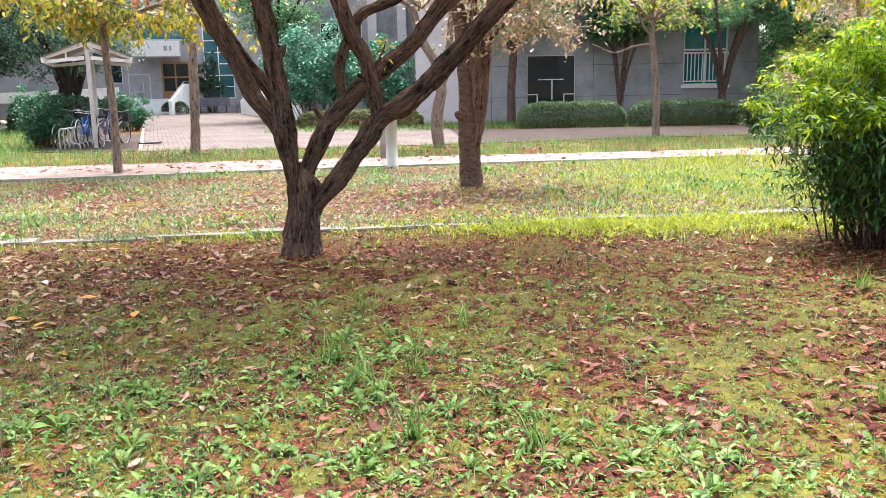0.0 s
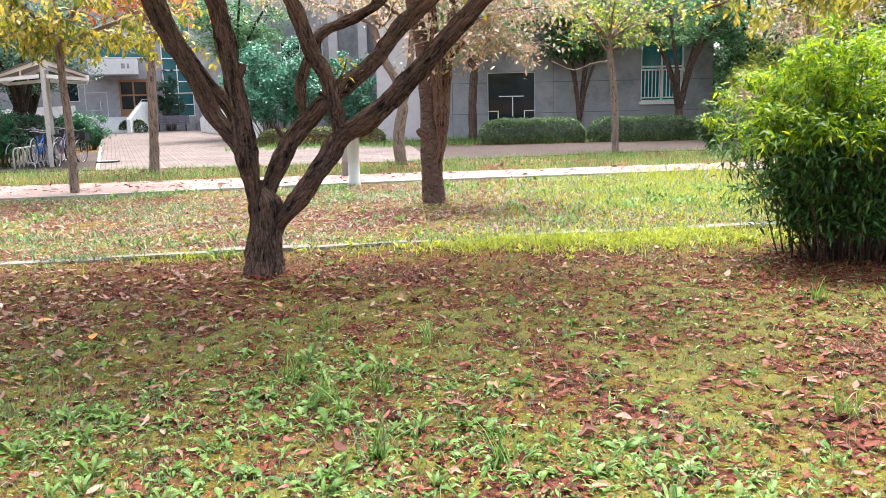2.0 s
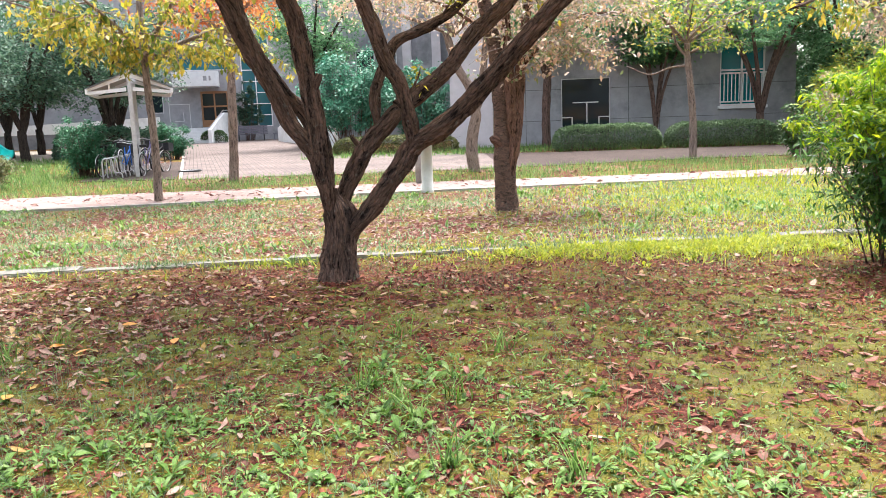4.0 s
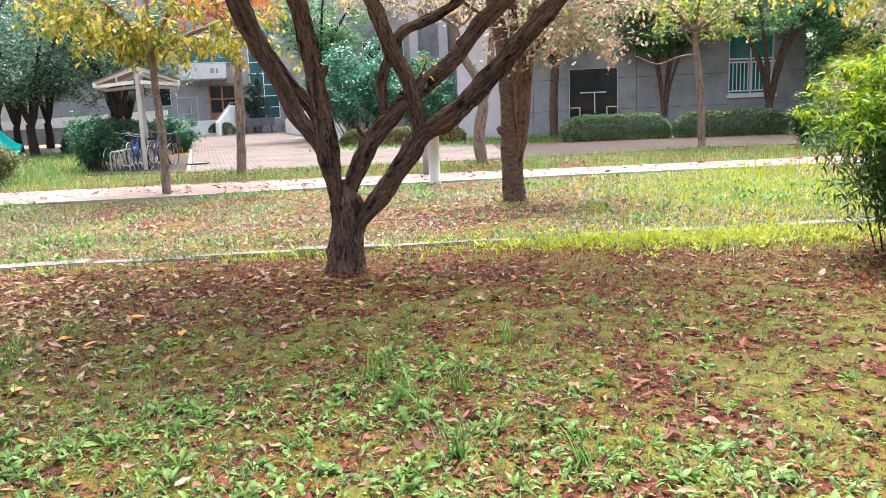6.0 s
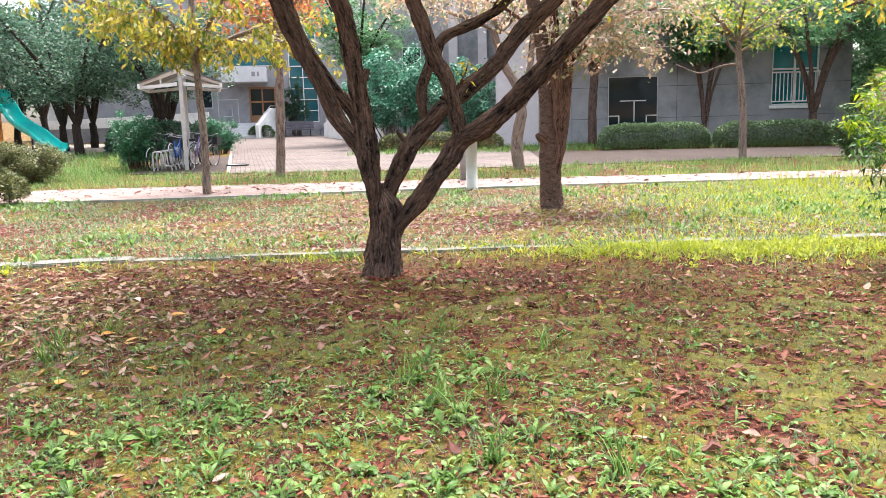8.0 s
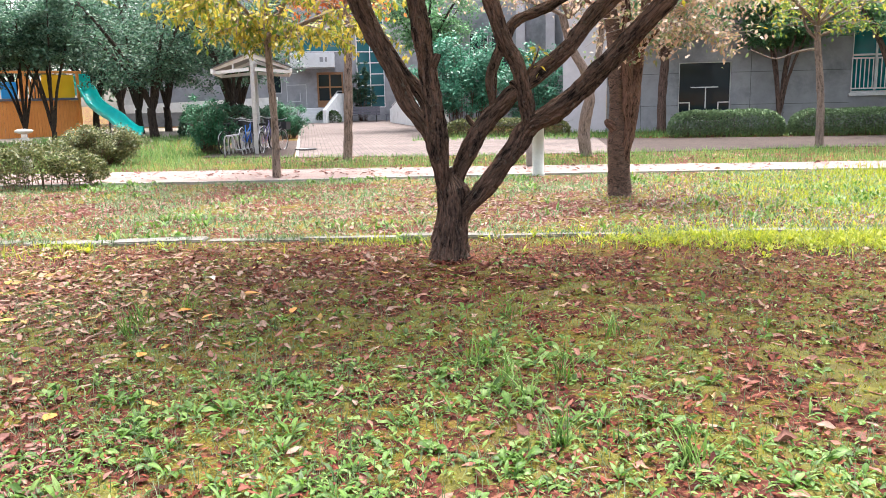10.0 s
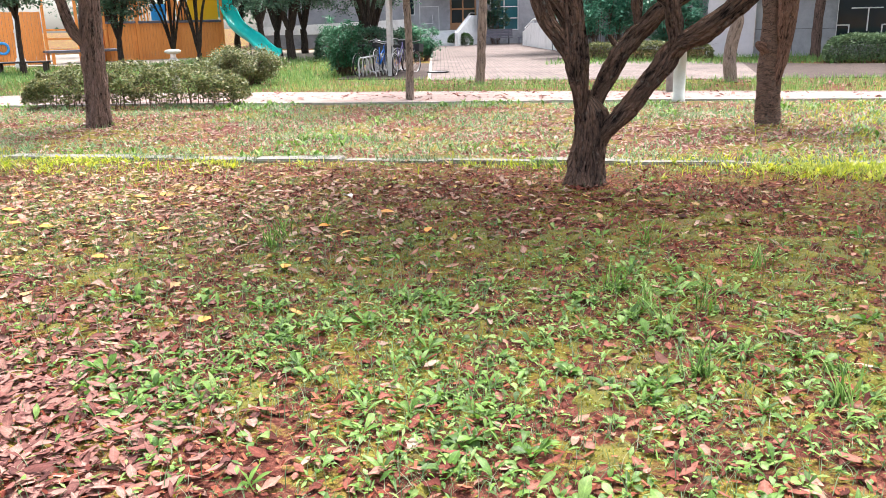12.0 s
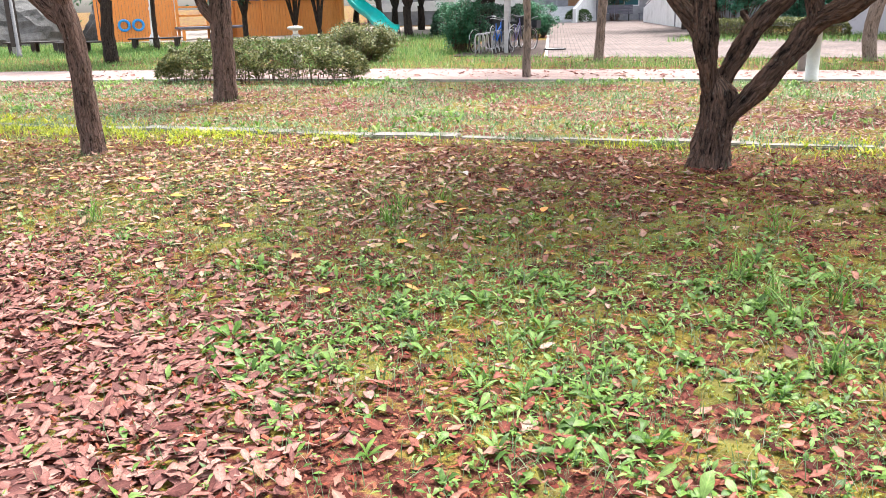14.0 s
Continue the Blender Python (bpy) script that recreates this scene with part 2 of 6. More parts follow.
def foliage(name, colours, glow=0.35, rough=0.5, per="island", sheen=0.4, rib=0.0, edge=1.0, crinkle=0.0):
    """Leaf colours picked leaf by leaf; part of the light goes through. rib lightens midrib and veins, edge tints the rim."""
    ma, nt, bsdf, link = nodes_of(name)
    if per == "island":
        rnd = nt.nodes.new("ShaderNodeNewGeometry").outputs["Random Per Island"]
    else:
        rnd = nt.nodes.new("ShaderNodeObjectInfo").outputs["Random"]
    stops = [(i / max(1, len(colours) - 1), c) for i, c in enumerate(colours)]
    co = nt.nodes.new("ShaderNodeTexCoord").outputs["Object"]
    n1 = noise_node(nt, co, 45, 2)
    col = ramp_node(nt, rnd, stops).outputs[0]
    v = ramp_node(nt, n1.outputs[0], [(0.3, (0.72, 0.72, 0.72)), (0.7, (1.15, 1.15, 1.15))]).outputs[0]
    col = mix_node(nt, "MULTIPLY", 1.0, col, v)
    if rib:
        at = nt.nodes.new("ShaderNodeAttribute")
        at.attribute_name = "grain"
        sep = nt.nodes.new("ShaderNodeSeparateXYZ")
        link(at.outputs["Vector"], sep.inputs[0])
        off, slant, row = (nt.nodes.new("ShaderNodeMath") for _ in range(3))
        off.operation, slant.operation, row.operation = "ABSOLUTE", "MULTIPLY_ADD", "FRACT"
        link(sep.outputs[0], off.inputs[0])
        link(off.outputs[0], slant.inputs[0])
        slant.inputs[1].default_value = -0.22
        link(sep.outputs[1], slant.inputs[2])
        eight = nt.nodes.new("ShaderNodeMath")
        eight.operation = "MULTIPLY"
        link(slant.outputs[0], eight.inputs[0])
        eight.inputs[1].default_value = 8.0
        link(eight.outputs[0], row.inputs[0])
        mid = ramp_node(nt, off.outputs[0], [(0.03, (1 + rib,) * 3), (0.14, (1, 1, 1)), (0.6, (1, 1, 1)), (1.0, (edge,) * 3)]).outputs[0]
        veins = ramp_node(nt, row.outputs[0], [(0.0, (1 + rib * 0.4,) * 3), (0.16, (1, 1, 1)), (0.84, (1 - rib * 0.25,) * 3), (1.0, (1 + rib * 0.4,) * 3)]).outputs[0]
        col = mix_node(nt, "MULTIPLY", 1.0, mix_node(nt, "MULTIPLY", 1.0, col, mid), veins)
    if crinkle:
        b = nt.nodes.new("ShaderNodeBump")
        b.inputs["Strength"].default_value, b.inputs["Distance"].default_value = crinkle, 0.01
        link(noise_node(nt, co, 70, 3).outputs[0], b.inputs["Height"])
        link(b.outputs[0], bsdf.inputs["Normal"])
    link(col, bsdf.inputs["Base Color"])
    bsdf.inputs["Roughness"].default_value = rough
    bsdf.inputs["Specular IOR Level"].default_value = sheen
    tr = nt.nodes.new("ShaderNodeBsdfTranslucent")
    link(col, tr.inputs["Color"])
    mx = nt.nodes.new("ShaderNodeMixShader")
    mx.inputs[0].default_value = glow
    link(bsdf.outputs[0], mx.inputs[1])
    link(tr.outputs[0], mx.inputs[2])
    link(mx.outputs[0], nt.nodes["Material Output"].inputs["Surface"])
    return ma


def bark(name, dark, light, warm, scale=9.0, ring=False, lichen=(0.22, 0.21, 0.18), deep=0.05):
    """Bark on the grain of its stem: long broken plates between furrows, or rings round it, with lichen-like flecks."""
    ma, nt, bsdf, link = nodes_of(name)
    co = nt.nodes.new("ShaderNodeAttribute")
    co.attribute_name = "grain"
    co = co.outputs["Vector"]
    st = (0.7, 0.7, 4.0) if ring else (1.5, 1.5, 0.22)
    warp = noise_node(nt, co, scale * 0.7, 3, 0.6)
    bend = nt.nodes.new("ShaderNodeVectorMath")
    bend.operation = "MULTIPLY_ADD"
    link(warp.outputs["Color"], bend.inputs[0])
    bend.inputs[1].default_value = (0.05, 0.05, 0.30)
    link(co, bend.inputs[2])
    mp = nt.nodes.new("ShaderNodeMapping")
    mp.inputs["Scale"].default_value = st
    link(bend.outputs[0], mp.inputs["Vector"])
    plates = nt.nodes.new("ShaderNodeTexVoronoi")
    plates.feature = "DISTANCE_TO_EDGE"
    plates.inputs["Scale"].default_value = scale * 2.4
    link(mp.outputs[0], plates.inputs["Vector"])
    crack = ramp_node(nt, plates.outputs["Distance"], [(0.0, (0, 0, 0)), (0.06, (0.5, 0.5, 0.5)), (0.30, (1, 1, 1))]).outputs[0]
    n1 = noise_node(nt, bend.outputs[0], scale * 1.6, 6, 0.7, st)
    n2 = noise_node(nt, co, scale * 7, 4, 0.65, st)
    n3 = noise_node(nt, co, 2.6, 3)
    n4 = noise_node(nt, co, 26, 4)
    f = nt.nodes.new("ShaderNodeMath")
    f.operation = "MULTIPLY_ADD"
    link(n2.outputs[0], f.inputs[0])
    f.inputs[1].default_value = 0.45
    link(n1.outputs[0], f.inputs[2])
    col = ramp_node(nt, f.outputs[0], [(0.58, dark), (0.68, light), (0.84, warm)]).outputs[0]
    col = mix_node(nt, "MIX", ramp_node(nt, n3.outputs[0], [(0.48, (0, 0, 0)), (0.7, (0.45, 0.45, 0.45))]).outputs[0], col, warm)
    col = mix_node(nt, "MIX", ramp_node(nt, n4.outputs[0], [(0.60, (0, 0, 0)), (0.70, (0.5, 0.5, 0.5))]).outputs[0], col, lichen)
    col = mix_node(nt, "MULTIPLY", 1.0, col, ramp_node(nt, plates.outputs["Distance"], [(0.0, (0.62, 0.6, 0.58)), (0.10, (1, 1, 1))]).outputs[0])
    link(col, bsdf.inputs["Base Color"])
    bsdf.inputs["Roughness"].default_value = 0.9
    bsdf.inputs["Specular IOR Level"].default_value = 0.12
    h = mix_node(nt, "ADD", 1.0, mix_node(nt, "MIX", 0.6, crack, (1.0, 1.0, 1.0)), f.outputs[0])
    b = nt.nodes.new("ShaderNodeBump")
    b.inputs["Strength"].default_value, b.inputs["Distance"].default_value = 1.0, deep
    link(h, b.inputs["Height"])
    link(b.outputs[0], bsdf.inputs["Normal"])
    return ma


def glass(name, tint, rough=0.05):
    ma, nt, bsdf, link = nodes_of(name)
    co = nt.nodes.new("ShaderNodeTexCoord").outputs["Object"]
    n1 = noise_node(nt, co, 0.8, 2)
    link(ramp_node(nt, n1.outputs[0], [(0.35, tuple(c * 0.7 for c in tint)), (0.7, tint)]).outputs[0], bsdf.inputs["Base Color"])
    bsdf.inputs["Roughness"].default_value = rough
    bsdf.inputs["Specular IOR Level"].default_value = 0.35
    return ma


def ground_material():
    """Damp red-brown soil with moss in patches and crumbs of leaf."""
    ma, nt, bsdf, link = nodes_of("soil_and_moss")
    co = nt.nodes.new("ShaderNodeTexCoord").outputs["Object"]
    big, mid, fine, crumb = (noise_node(nt, co, s, d, 0.65) for s, d in ((0.8, 4), (4.5, 5), (24, 5), (120, 3)))
    soil = ramp_node(nt, fine.outputs[0], [(0.3, (0.022, 0.008, 0.006)), (0.5, (0.10, 0.031, 0.022)), (0.62, (0.17, 0.063, 0.046)), (0.78, (0.25, 0.125, 0.085))]).outputs[0]
    moss = ramp_node(nt, crumb.outputs[0], [(0.3, (0.06, 0.065, 0.007)), (0.55, (0.19, 0.185, 0.02)), (0.8, (0.34, 0.31, 0.045))]).outputs[0]
    s = nt.nodes.new("ShaderNodeMath")
    s.operation = "MULTIPLY_ADD"
    link(mid.outputs[0], s.inputs[0])
    s.inputs[1].default_value = 1.1
    link(big.outputs[0], s.inputs[2])
    s2 = nt.nodes.new("ShaderNodeMath")
    s2.operation = "MULTIPLY_ADD"
    link(fine.outputs[0], s2.inputs[0])
    s2.inputs[1].default_value = 0.5
    link(s.outputs[0], s2.inputs[2])
    s3 = nt.nodes.new("ShaderNodeMath")
    s3.operation = "MULTIPLY"
    link(s2.outputs[0], s3.inputs[0])
    s3.inputs[1].default_value = 0.5
    k = ramp_node(nt, s3.outputs[0], [(0.63, (0, 0, 0)), (0.69, (0.6, 0.6, 0.6))]).outputs[0]
    link(mix_node(nt, "MIX", k, soil, moss), bsdf.inputs["Base Color"])
    bsdf.inputs["Roughness"].default_value = 0.95
    bsdf.inputs["Specular IOR Level"].default_value = 0.1
    b = nt.nodes.new("ShaderNodeBump")
    b.inputs["Strength"].default_value, b.inputs["Distance"].default_value = 0.8, 0.02
    h = mix_node(nt, "ADD", 0.5, fine.outputs[0], crumb.outputs[0])
    link(h, b.inputs["Height"])
    link(b.outputs[0], bsdf.inputs["Normal"])
    return ma


def paver_material(name, c1, c2, joint, size=(0.22, 0.11), turn=0.0, gap=0.008):
    """Small bricks laid flat, too far off to be told apart singly."""
    ma, nt, bsdf, link = nodes_of(name)
    co = nt.nodes.new("ShaderNodeTexCoord").outputs["Object"]
    br = nt.nodes.new("ShaderNodeTexBrick")
    br.inputs["Scale"].default_value = 1.0
    br.inputs["Brick Width"].default_value, br.inputs["Row Height"].default_value = size
    br.inputs["Mortar Size"].default_value = gap
    br.inputs["Color1"].default_value, br.inputs["Color2"].default_value, br.inputs["Mortar"].default_value = (*c1, 1), (*c2, 1), (*joint, 1)
    mp = nt.nodes.new("ShaderNodeMapping")
    mp.inputs["Rotation"].default_value = (0, 0, radians(turn))
    link(co, mp.inputs["Vector"])
    link(mp.outputs[0], br.inputs["Vector"])
    n1, n2 = noise_node(nt, co, 0.7, 5), noise_node(nt, co, 30, 3)
    v = ramp_node(nt, n1.outputs[0], [(0.3, (0.7, 0.7, 0.7)), (0.7, (1.12, 1.1, 1.08))]).outputs[0]
    col = mix_node(nt, "MULTIPLY", 1.0, br.outputs[0], v)
    v2 = ramp_node(nt, n2.outputs[0], [(0.3, (0.82, 0.82, 0.82)), (0.7, (1.1, 1.1, 1.1))]).outputs[0]
    link(mix_node(nt, "MULTIPLY", 1.0, col, v2), bsdf.inputs["Base Color"])
    bsdf.inputs["Roughness"].default_value = 0.9
    bsdf.inputs["Specular IOR Level"].default_value = 0.15
    b = nt.nodes.new("ShaderNodeBump")
    b.inputs["Strength"].default_value, b.inputs["Distance"].default_value = 0.5, 0.01
    b.invert = True
    link(br.outputs["Fac"], b.inputs["Height"])
    link(b.outputs[0], bsdf.inputs["Normal"])
    return ma


M = dict(
    ground=ground_material(),
    path=paver_material("pale_pink_pavers", (0.27, 0.19, 0.172), (0.335, 0.245, 0.222), (0.22, 0.185, 0.17)),
    plaza=paver_material("dull_red_pavers", (0.145, 0.115, 0.107), (0.195, 0.156, 0.145), (0.10, 0.08, 0.074), (0.26, 0.13), -109, 0.009),
    sidepath=paver_material("dark_brown_pavers", (0.060, 0.042, 0.037), (0.085, 0.061, 0.054), (0.04, 0.033, 0.03)),
    kerb=surface("worn_concrete", (0.20, 0.185, 0.17), (0.34, 0.32, 0.295), 5, 70, 0.9, 0.3, stain=(0.14, 0.14, 0.11)),
    lawnkerb=surface("weathered_concrete", (0.12, 0.112, 0.098), (0.21, 0.196, 0.175), 7, 70, 0.9, 0.4, stain=(0.075, 0.075, 0.045)),
    cushion=surface("moss_cushion", (0.050, 0.046, 0.005), (0.17, 0.15, 0.014), 9, 160, 0.95, 0.9, stain=(0.095, 0.058, 0.012)),
    stone=surface("grey_stone_cladding", (0.225, 0.225, 0.245), (0.325, 0.32, 0.34), 2, 80, 0.6, 0.1, stain=(0.16, 0.165, 0.18)),
    pale=surface("pale_lilac_render", (0.46, 0.43, 0.45), (0.58, 0.54, 0.57), 2, 60, 0.8, 0.1),
    white=surface("white_paint", (0.70, 0.70, 0.71), (0.82, 0.82, 0.82), 3, 60, 0.6, 0.05, stain=(0.6, 0.6, 0.6)),
    offwhite=surface("grey_white_panel", (0.52, 0.53, 0.55), (0.64, 0.645, 0.66), 3, 60, 0.5, 0.05),
    joint=surface("dark_joint", (0.06, 0.06, 0.06), (0.09, 0.09, 0.09), 3, 40, 0.9, 0.0),
    glass=glass("dark_window_glass", (0.018, 0.028, 0.035)),
    teal=glass("teal_blind_behind_glass", (0.01, 0.20, 0.22), 0.25),
    tealglass=glass("blue_green_glass", (0.03, 0.14, 0.17)),
    alu=surface("grey_aluminium", (0.50, 0.51, 0.52), (0.62, 0.62, 0.63), 8, 90, 0.45, 0.03, 0.3),
    steel=surface("galvanised_steel", (0.42, 0.41, 0.42), (0.58, 0.57, 0.58), 12, 120, 0.4, 0.05, 0.6),
    roofpanel=surface("smoky_roof_panel", (0.09, 0.095, 0.11), (0.14, 0.145, 0.16), 4, 50, 0.3, 0.02),
    darkmetal=surface("black_metal", (0.015, 0.015, 0.016), (0.035, 0.035, 0.04), 10, 90, 0.5, 0.05),
    polegrey=surface("dull_grey_paint", (0.10, 0.10, 0.105), (0.16, 0.155, 0.16), 10, 90, 0.6, 0.05),
    rubber=surface("black_rubber", (0.012, 0.012, 0.012), (0.03, 0.03, 0.03), 20, 120, 0.85, 0.1),
    blue=surface("blue_paint", (0.01, 0.12, 0.55), (0.02, 0.2, 0.7), 10, 90, 0.35, 0.02),
    redpaint=surface("purple_paint", (0.12, 0.10, 0.25), (0.18, 0.16, 0.32), 10, 90, 0.35, 0.02),
    plank=surface("orange_stained_wood", (0.70, 0.23, 0.045), (0.84, 0.33, 0.08), 5, 40, 0.6, 0.25, stretch=(6, 6, 0.5)),
    benchwood=surface("weathered_grey_wood", (0.085, 0.08, 0.10), (0.16, 0.15, 0.18), 5, 50, 0.8, 0.2, stretch=(0.5, 6, 6)),
    doorwood=surface("varnished_door_wood", (0.25, 0.12, 0.05), (0.38, 0.19, 0.09), 5, 50, 0.45, 0.1, stretch=(6, 6, 0.5)),
    tablewood=surface("dark_stained_wood", (0.02, 0.014, 0.012), (0.05, 0.035, 0.03), 5, 50, 0.7, 0.2),
    yellow=surface("yellow_plastic", (0.86, 0.47, 0.01), (0.9, 0.53, 0.02), 2, 30, 0.4, 0.02),
    slide=surface("turquoise_plastic", (0.0, 0.58, 0.55), (0.01, 0.68, 0.65), 2, 30, 0.3, 0.02),
    bluepl=surface("sky_blue_plastic", (0.02, 0.25, 0.62), (0.03, 0.32, 0.7), 2, 30, 0.35, 0.02),
    bollard=surface("pale_grey_bollard_paint", (0.36, 0.375, 0.345), (0.46, 0.465, 0.43), 6, 60, 0.5, 0.05, stain=(0.31, 0.34, 0.26)),
    sand=surface("pale_sand", (0.20, 0.165, 0.14), (0.28, 0.24, 0.20), 1.5, 60, 0.95, 0.2),
    rock=surface("grey_rock", (0.04, 0.04, 0.038), (0.13, 0.125, 0.12), 1.5, 20, 0.9, 0.8, height=0.1),
    bark_main=bark("dark_furrowed_bark", (0.012, 0.009, 0.008), (0.095, 0.064, 0.053), (0.20, 0.122, 0.092), 11),
    bark_brown=bark("brown_scaly_bark", (0.016, 0.011, 0.009), (0.13, 0.086, 0.072), (0.22, 0.14, 0.115), 10),
    bark_pale=bark("pale_brown_bark", (0.065, 0.050, 0.042), (0.21, 0.16, 0.135), (0.32, 0.245, 0.205), 12, deep=0.02),
    bark_ring=bark("ringed_cherry_bark", (0.030, 0.021, 0.018), (0.15, 0.103, 0.086), (0.27, 0.165, 0.13), 9, True, deep=0.03),
    bark_split=bark("reddish_split_bark", (0.022, 0.014, 0.012), (0.16, 0.092, 0.072), (0.30, 0.17, 0.13), 12, deep=0.06),
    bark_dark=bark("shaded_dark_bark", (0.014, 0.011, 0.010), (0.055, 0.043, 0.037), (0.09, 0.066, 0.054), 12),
    twig=surface("dry_grey_twig", (0.24, 0.19, 0.175), (0.40, 0.34, 0.315), 20, 90, 0.9, 0.2),
    leaf_main=foliage("yellow_green_leaf", [(0.13, 0.18, 0.02), (0.27, 0.28, 0.03), (0.48, 0.40, 0.04), (0.6, 0.43, 0.05)], 0.5),
    leaf_yellow=foliage("autumn_yellow_leaf", [(0.08, 0.15, 0.025), (0.17, 0.21, 0.028), (0.31, 0.28, 0.032), (0.42, 0.34, 0.045), (0.50, 0.37, 0.06)], 0.5),
    leaf_dry=foliage("dry_pink_brown_leaf", [(0.15, 0.23, 0.09), (0.30, 0.31, 0.15), (0.52, 0.31, 0.20), (0.58, 0.40, 0.29), (0.60, 0.50, 0.42)], 0.4),
    leaf_rust=foliage("orange_red_leaf", [(0.42, 0.10, 0.03), (0.56, 0.18, 0.05), (0.62, 0.30, 0.10)], 0.4),
    # lower shrub leaves: the shade inside the shrub is put into the colour
    leaf_shaded=foliage("shaded_shrub_leaf", [(0.014, 0.05, 0.016), (0.038, 0.115, 0.024), (0.10, 0.21, 0.034)], 0.35),
    leaf_green=foliage("mid_green_leaf", [(0.03, 0.08, 0.025), (0.06, 0.13, 0.035), (0.10, 0.17, 0.05)], 0.3),
    leaf_mix=foliage("green_and_yellow_leaf", [(0.10, 0.20, 0.04), (0.20, 0.31, 0.05), (0.34, 0.40, 0.07), (0.60, 0.44, 0.06)], 0.45),
    leaf_dark=foliage("dark_blue_green_leaf", [(0.022, 0.065, 0.042), (0.05, 0.125, 0.078), (0.09, 0.185, 0.11), (0.15, 0.25, 0.155)], 0.35),
    leaf_bright=foliage("light_green_leaf", [(0.06, 0.165, 0.075), (0.13, 0.29, 0.13), (0.25, 0.43, 0.21)], 0.5),
    leaf_camellia=foliage("glossy_blue_green_leaf", [(0.028, 0.14, 0.085), (0.07, 0.26, 0.16), (0.17, 0.41, 0.27)], 0.25, 0.45),
    # upper shrub leaves: light coming through is put into the brighter colour
    leaf_bush=foliage("lit_shrub_leaf", [(0.06, 0.16, 0.010), (0.15, 0.29, 0.013), (0.30, 0.43, 0.016), (0.50, 0.56, 0.022)], 0.6),
    leaf_round=foliage("dense_green_leaf", [(0.02, 0.10, 0.045), (0.045, 0.18, 0.085), (0.10, 0.28, 0.15)], 0.3),
    leaf_hedge=foliage("small_hedge_leaf", [(0.06, 0.11, 0.055), (0.125, 0.20, 0.09), (0.22, 0.31, 0.15)], 0.25),
    leaf_azalea=foliage("olive_hedge_leaf", [(0.045, 0.065, 0.022), (0.10, 0.125, 0.038), (0.17, 0.185, 0.06), (0.25, 0.225, 0.10)], 0.3),
    weed=foliage("weed_leaf", [(0.045, 0.105, 0.012), (0.095, 0.20, 0.025), (0.165, 0.295, 0.052), (0.26, 0.375, 0.11)], 0.4, 0.48, rib=0.35, edge=0.9),
    grass=foliage("grass_blade", [(0.040, 0.096, 0.032), (0.080, 0.152, 0.054), (0.136, 0.208, 0.092), (0.224, 0.232, 0.151)], 0.35),
    # yellow-green growth in the sun: the colour is brightened to hold the sunlight
    sunlit_grass=foliage("lush_sunlit_blade", [(0.18, 0.26, 0.022), (0.34, 0.39, 0.026), (0.48, 0.48, 0.042)], 0.5),
    moss=foliage("moss_tuft", [(0.075, 0.080, 0.006), (0.17, 0.165, 0.010), (0.29, 0.265, 0.022)], 0.3, sheen=0.1),
    litter_red=foliage("red_brown_dead_leaf", [(0.10, 0.038, 0.034), (0.18, 0.074, 0.062), (0.25, 0.115, 0.095), (0.29, 0.148, 0.122), (0.33, 0.19, 0.155)], 0.12, 0.7, sheen=0.15, rib=0.3, edge=0.72, crinkle=0.5),
    crumb=foliage("crumbled_dead_leaf", [(0.036, 0.007, 0.006), (0.11, 0.023, 0.015), (0.20, 0.050, 0.030), (0.31, 0.115, 0.068), (0.13, 0.052, 0.024)], 0.1, 0.7, sheen=0.08),
    litter_rust=foliage("rust_brown_dead_leaf", [(0.045, 0.011, 0.009), (0.11, 0.028, 0.020), (0.185, 0.055, 0.038), (0.28, 0.11, 0.080), (0.38, 0.21, 0.158)], 0.12, 0.7, sheen=0.12, rib=0.3, edge=0.72, crinkle=0.5),
    lawn=foliage("soft_lawn_blade", [(0.062, 0.150, 0.055), (0.106, 0.229, 0.086), (0.165, 0.28, 0.11), (0.25, 0.305, 0.16)], 0.35),
    verge=foliage("fresh_verge_blade", [(0.053, 0.150, 0.034), (0.106, 0.238, 0.052), (0.176, 0.308, 0.081), (0.264, 0.352, 0.103)], 0.4),
    litter_pale=foliage("pale_pinkish_dead_leaf", [(0.10, 0.038, 0.030), (0.22, 0.10, 0.078), (0.30, 0.175, 0.14), (0.35, 0.25, 0.205)], 0.12, 0.7),
    litter_tan=foliage("tan_dead_leaf", [(0.13, 0.055, 0.042), (0.23, 0.105, 0.080), (0.33, 0.19, 0.145), (0.42, 0.29, 0.23), (0.42, 0.26, 0.07)], 0.15, 0.7, sheen=0.15, rib=0.25, edge=0.75, crinkle=0.4),
)

# ---- ground, paths ----
def near_edge(x):
    return 15.35 + 0.13 * x - 0.0045 * x * x - 0.25 * math.exp(-((x + 6) / 3) ** 2)


def far_edge(x):
    return 15.35 + 0.13 * x - 0.0045 * x * x + min(2.6, max(1.5, 1.7 - 0.075 * x))


def kerb_y(x):
    return 8.55 + 0.135 * x - 0.004 * min(x, 0) ** 2 * 0.3


def ground_z(x, y):
    near = max(0.0, 1 - max(0.0, math.hypot(x + 1, y - 5) - 10) / 8)
    return near * (0.018 * noise.noise((x * 0.9, y * 0.9, 0)) + 0.008 * noise.noise((x * 4, y * 4, 3))) - 0.004


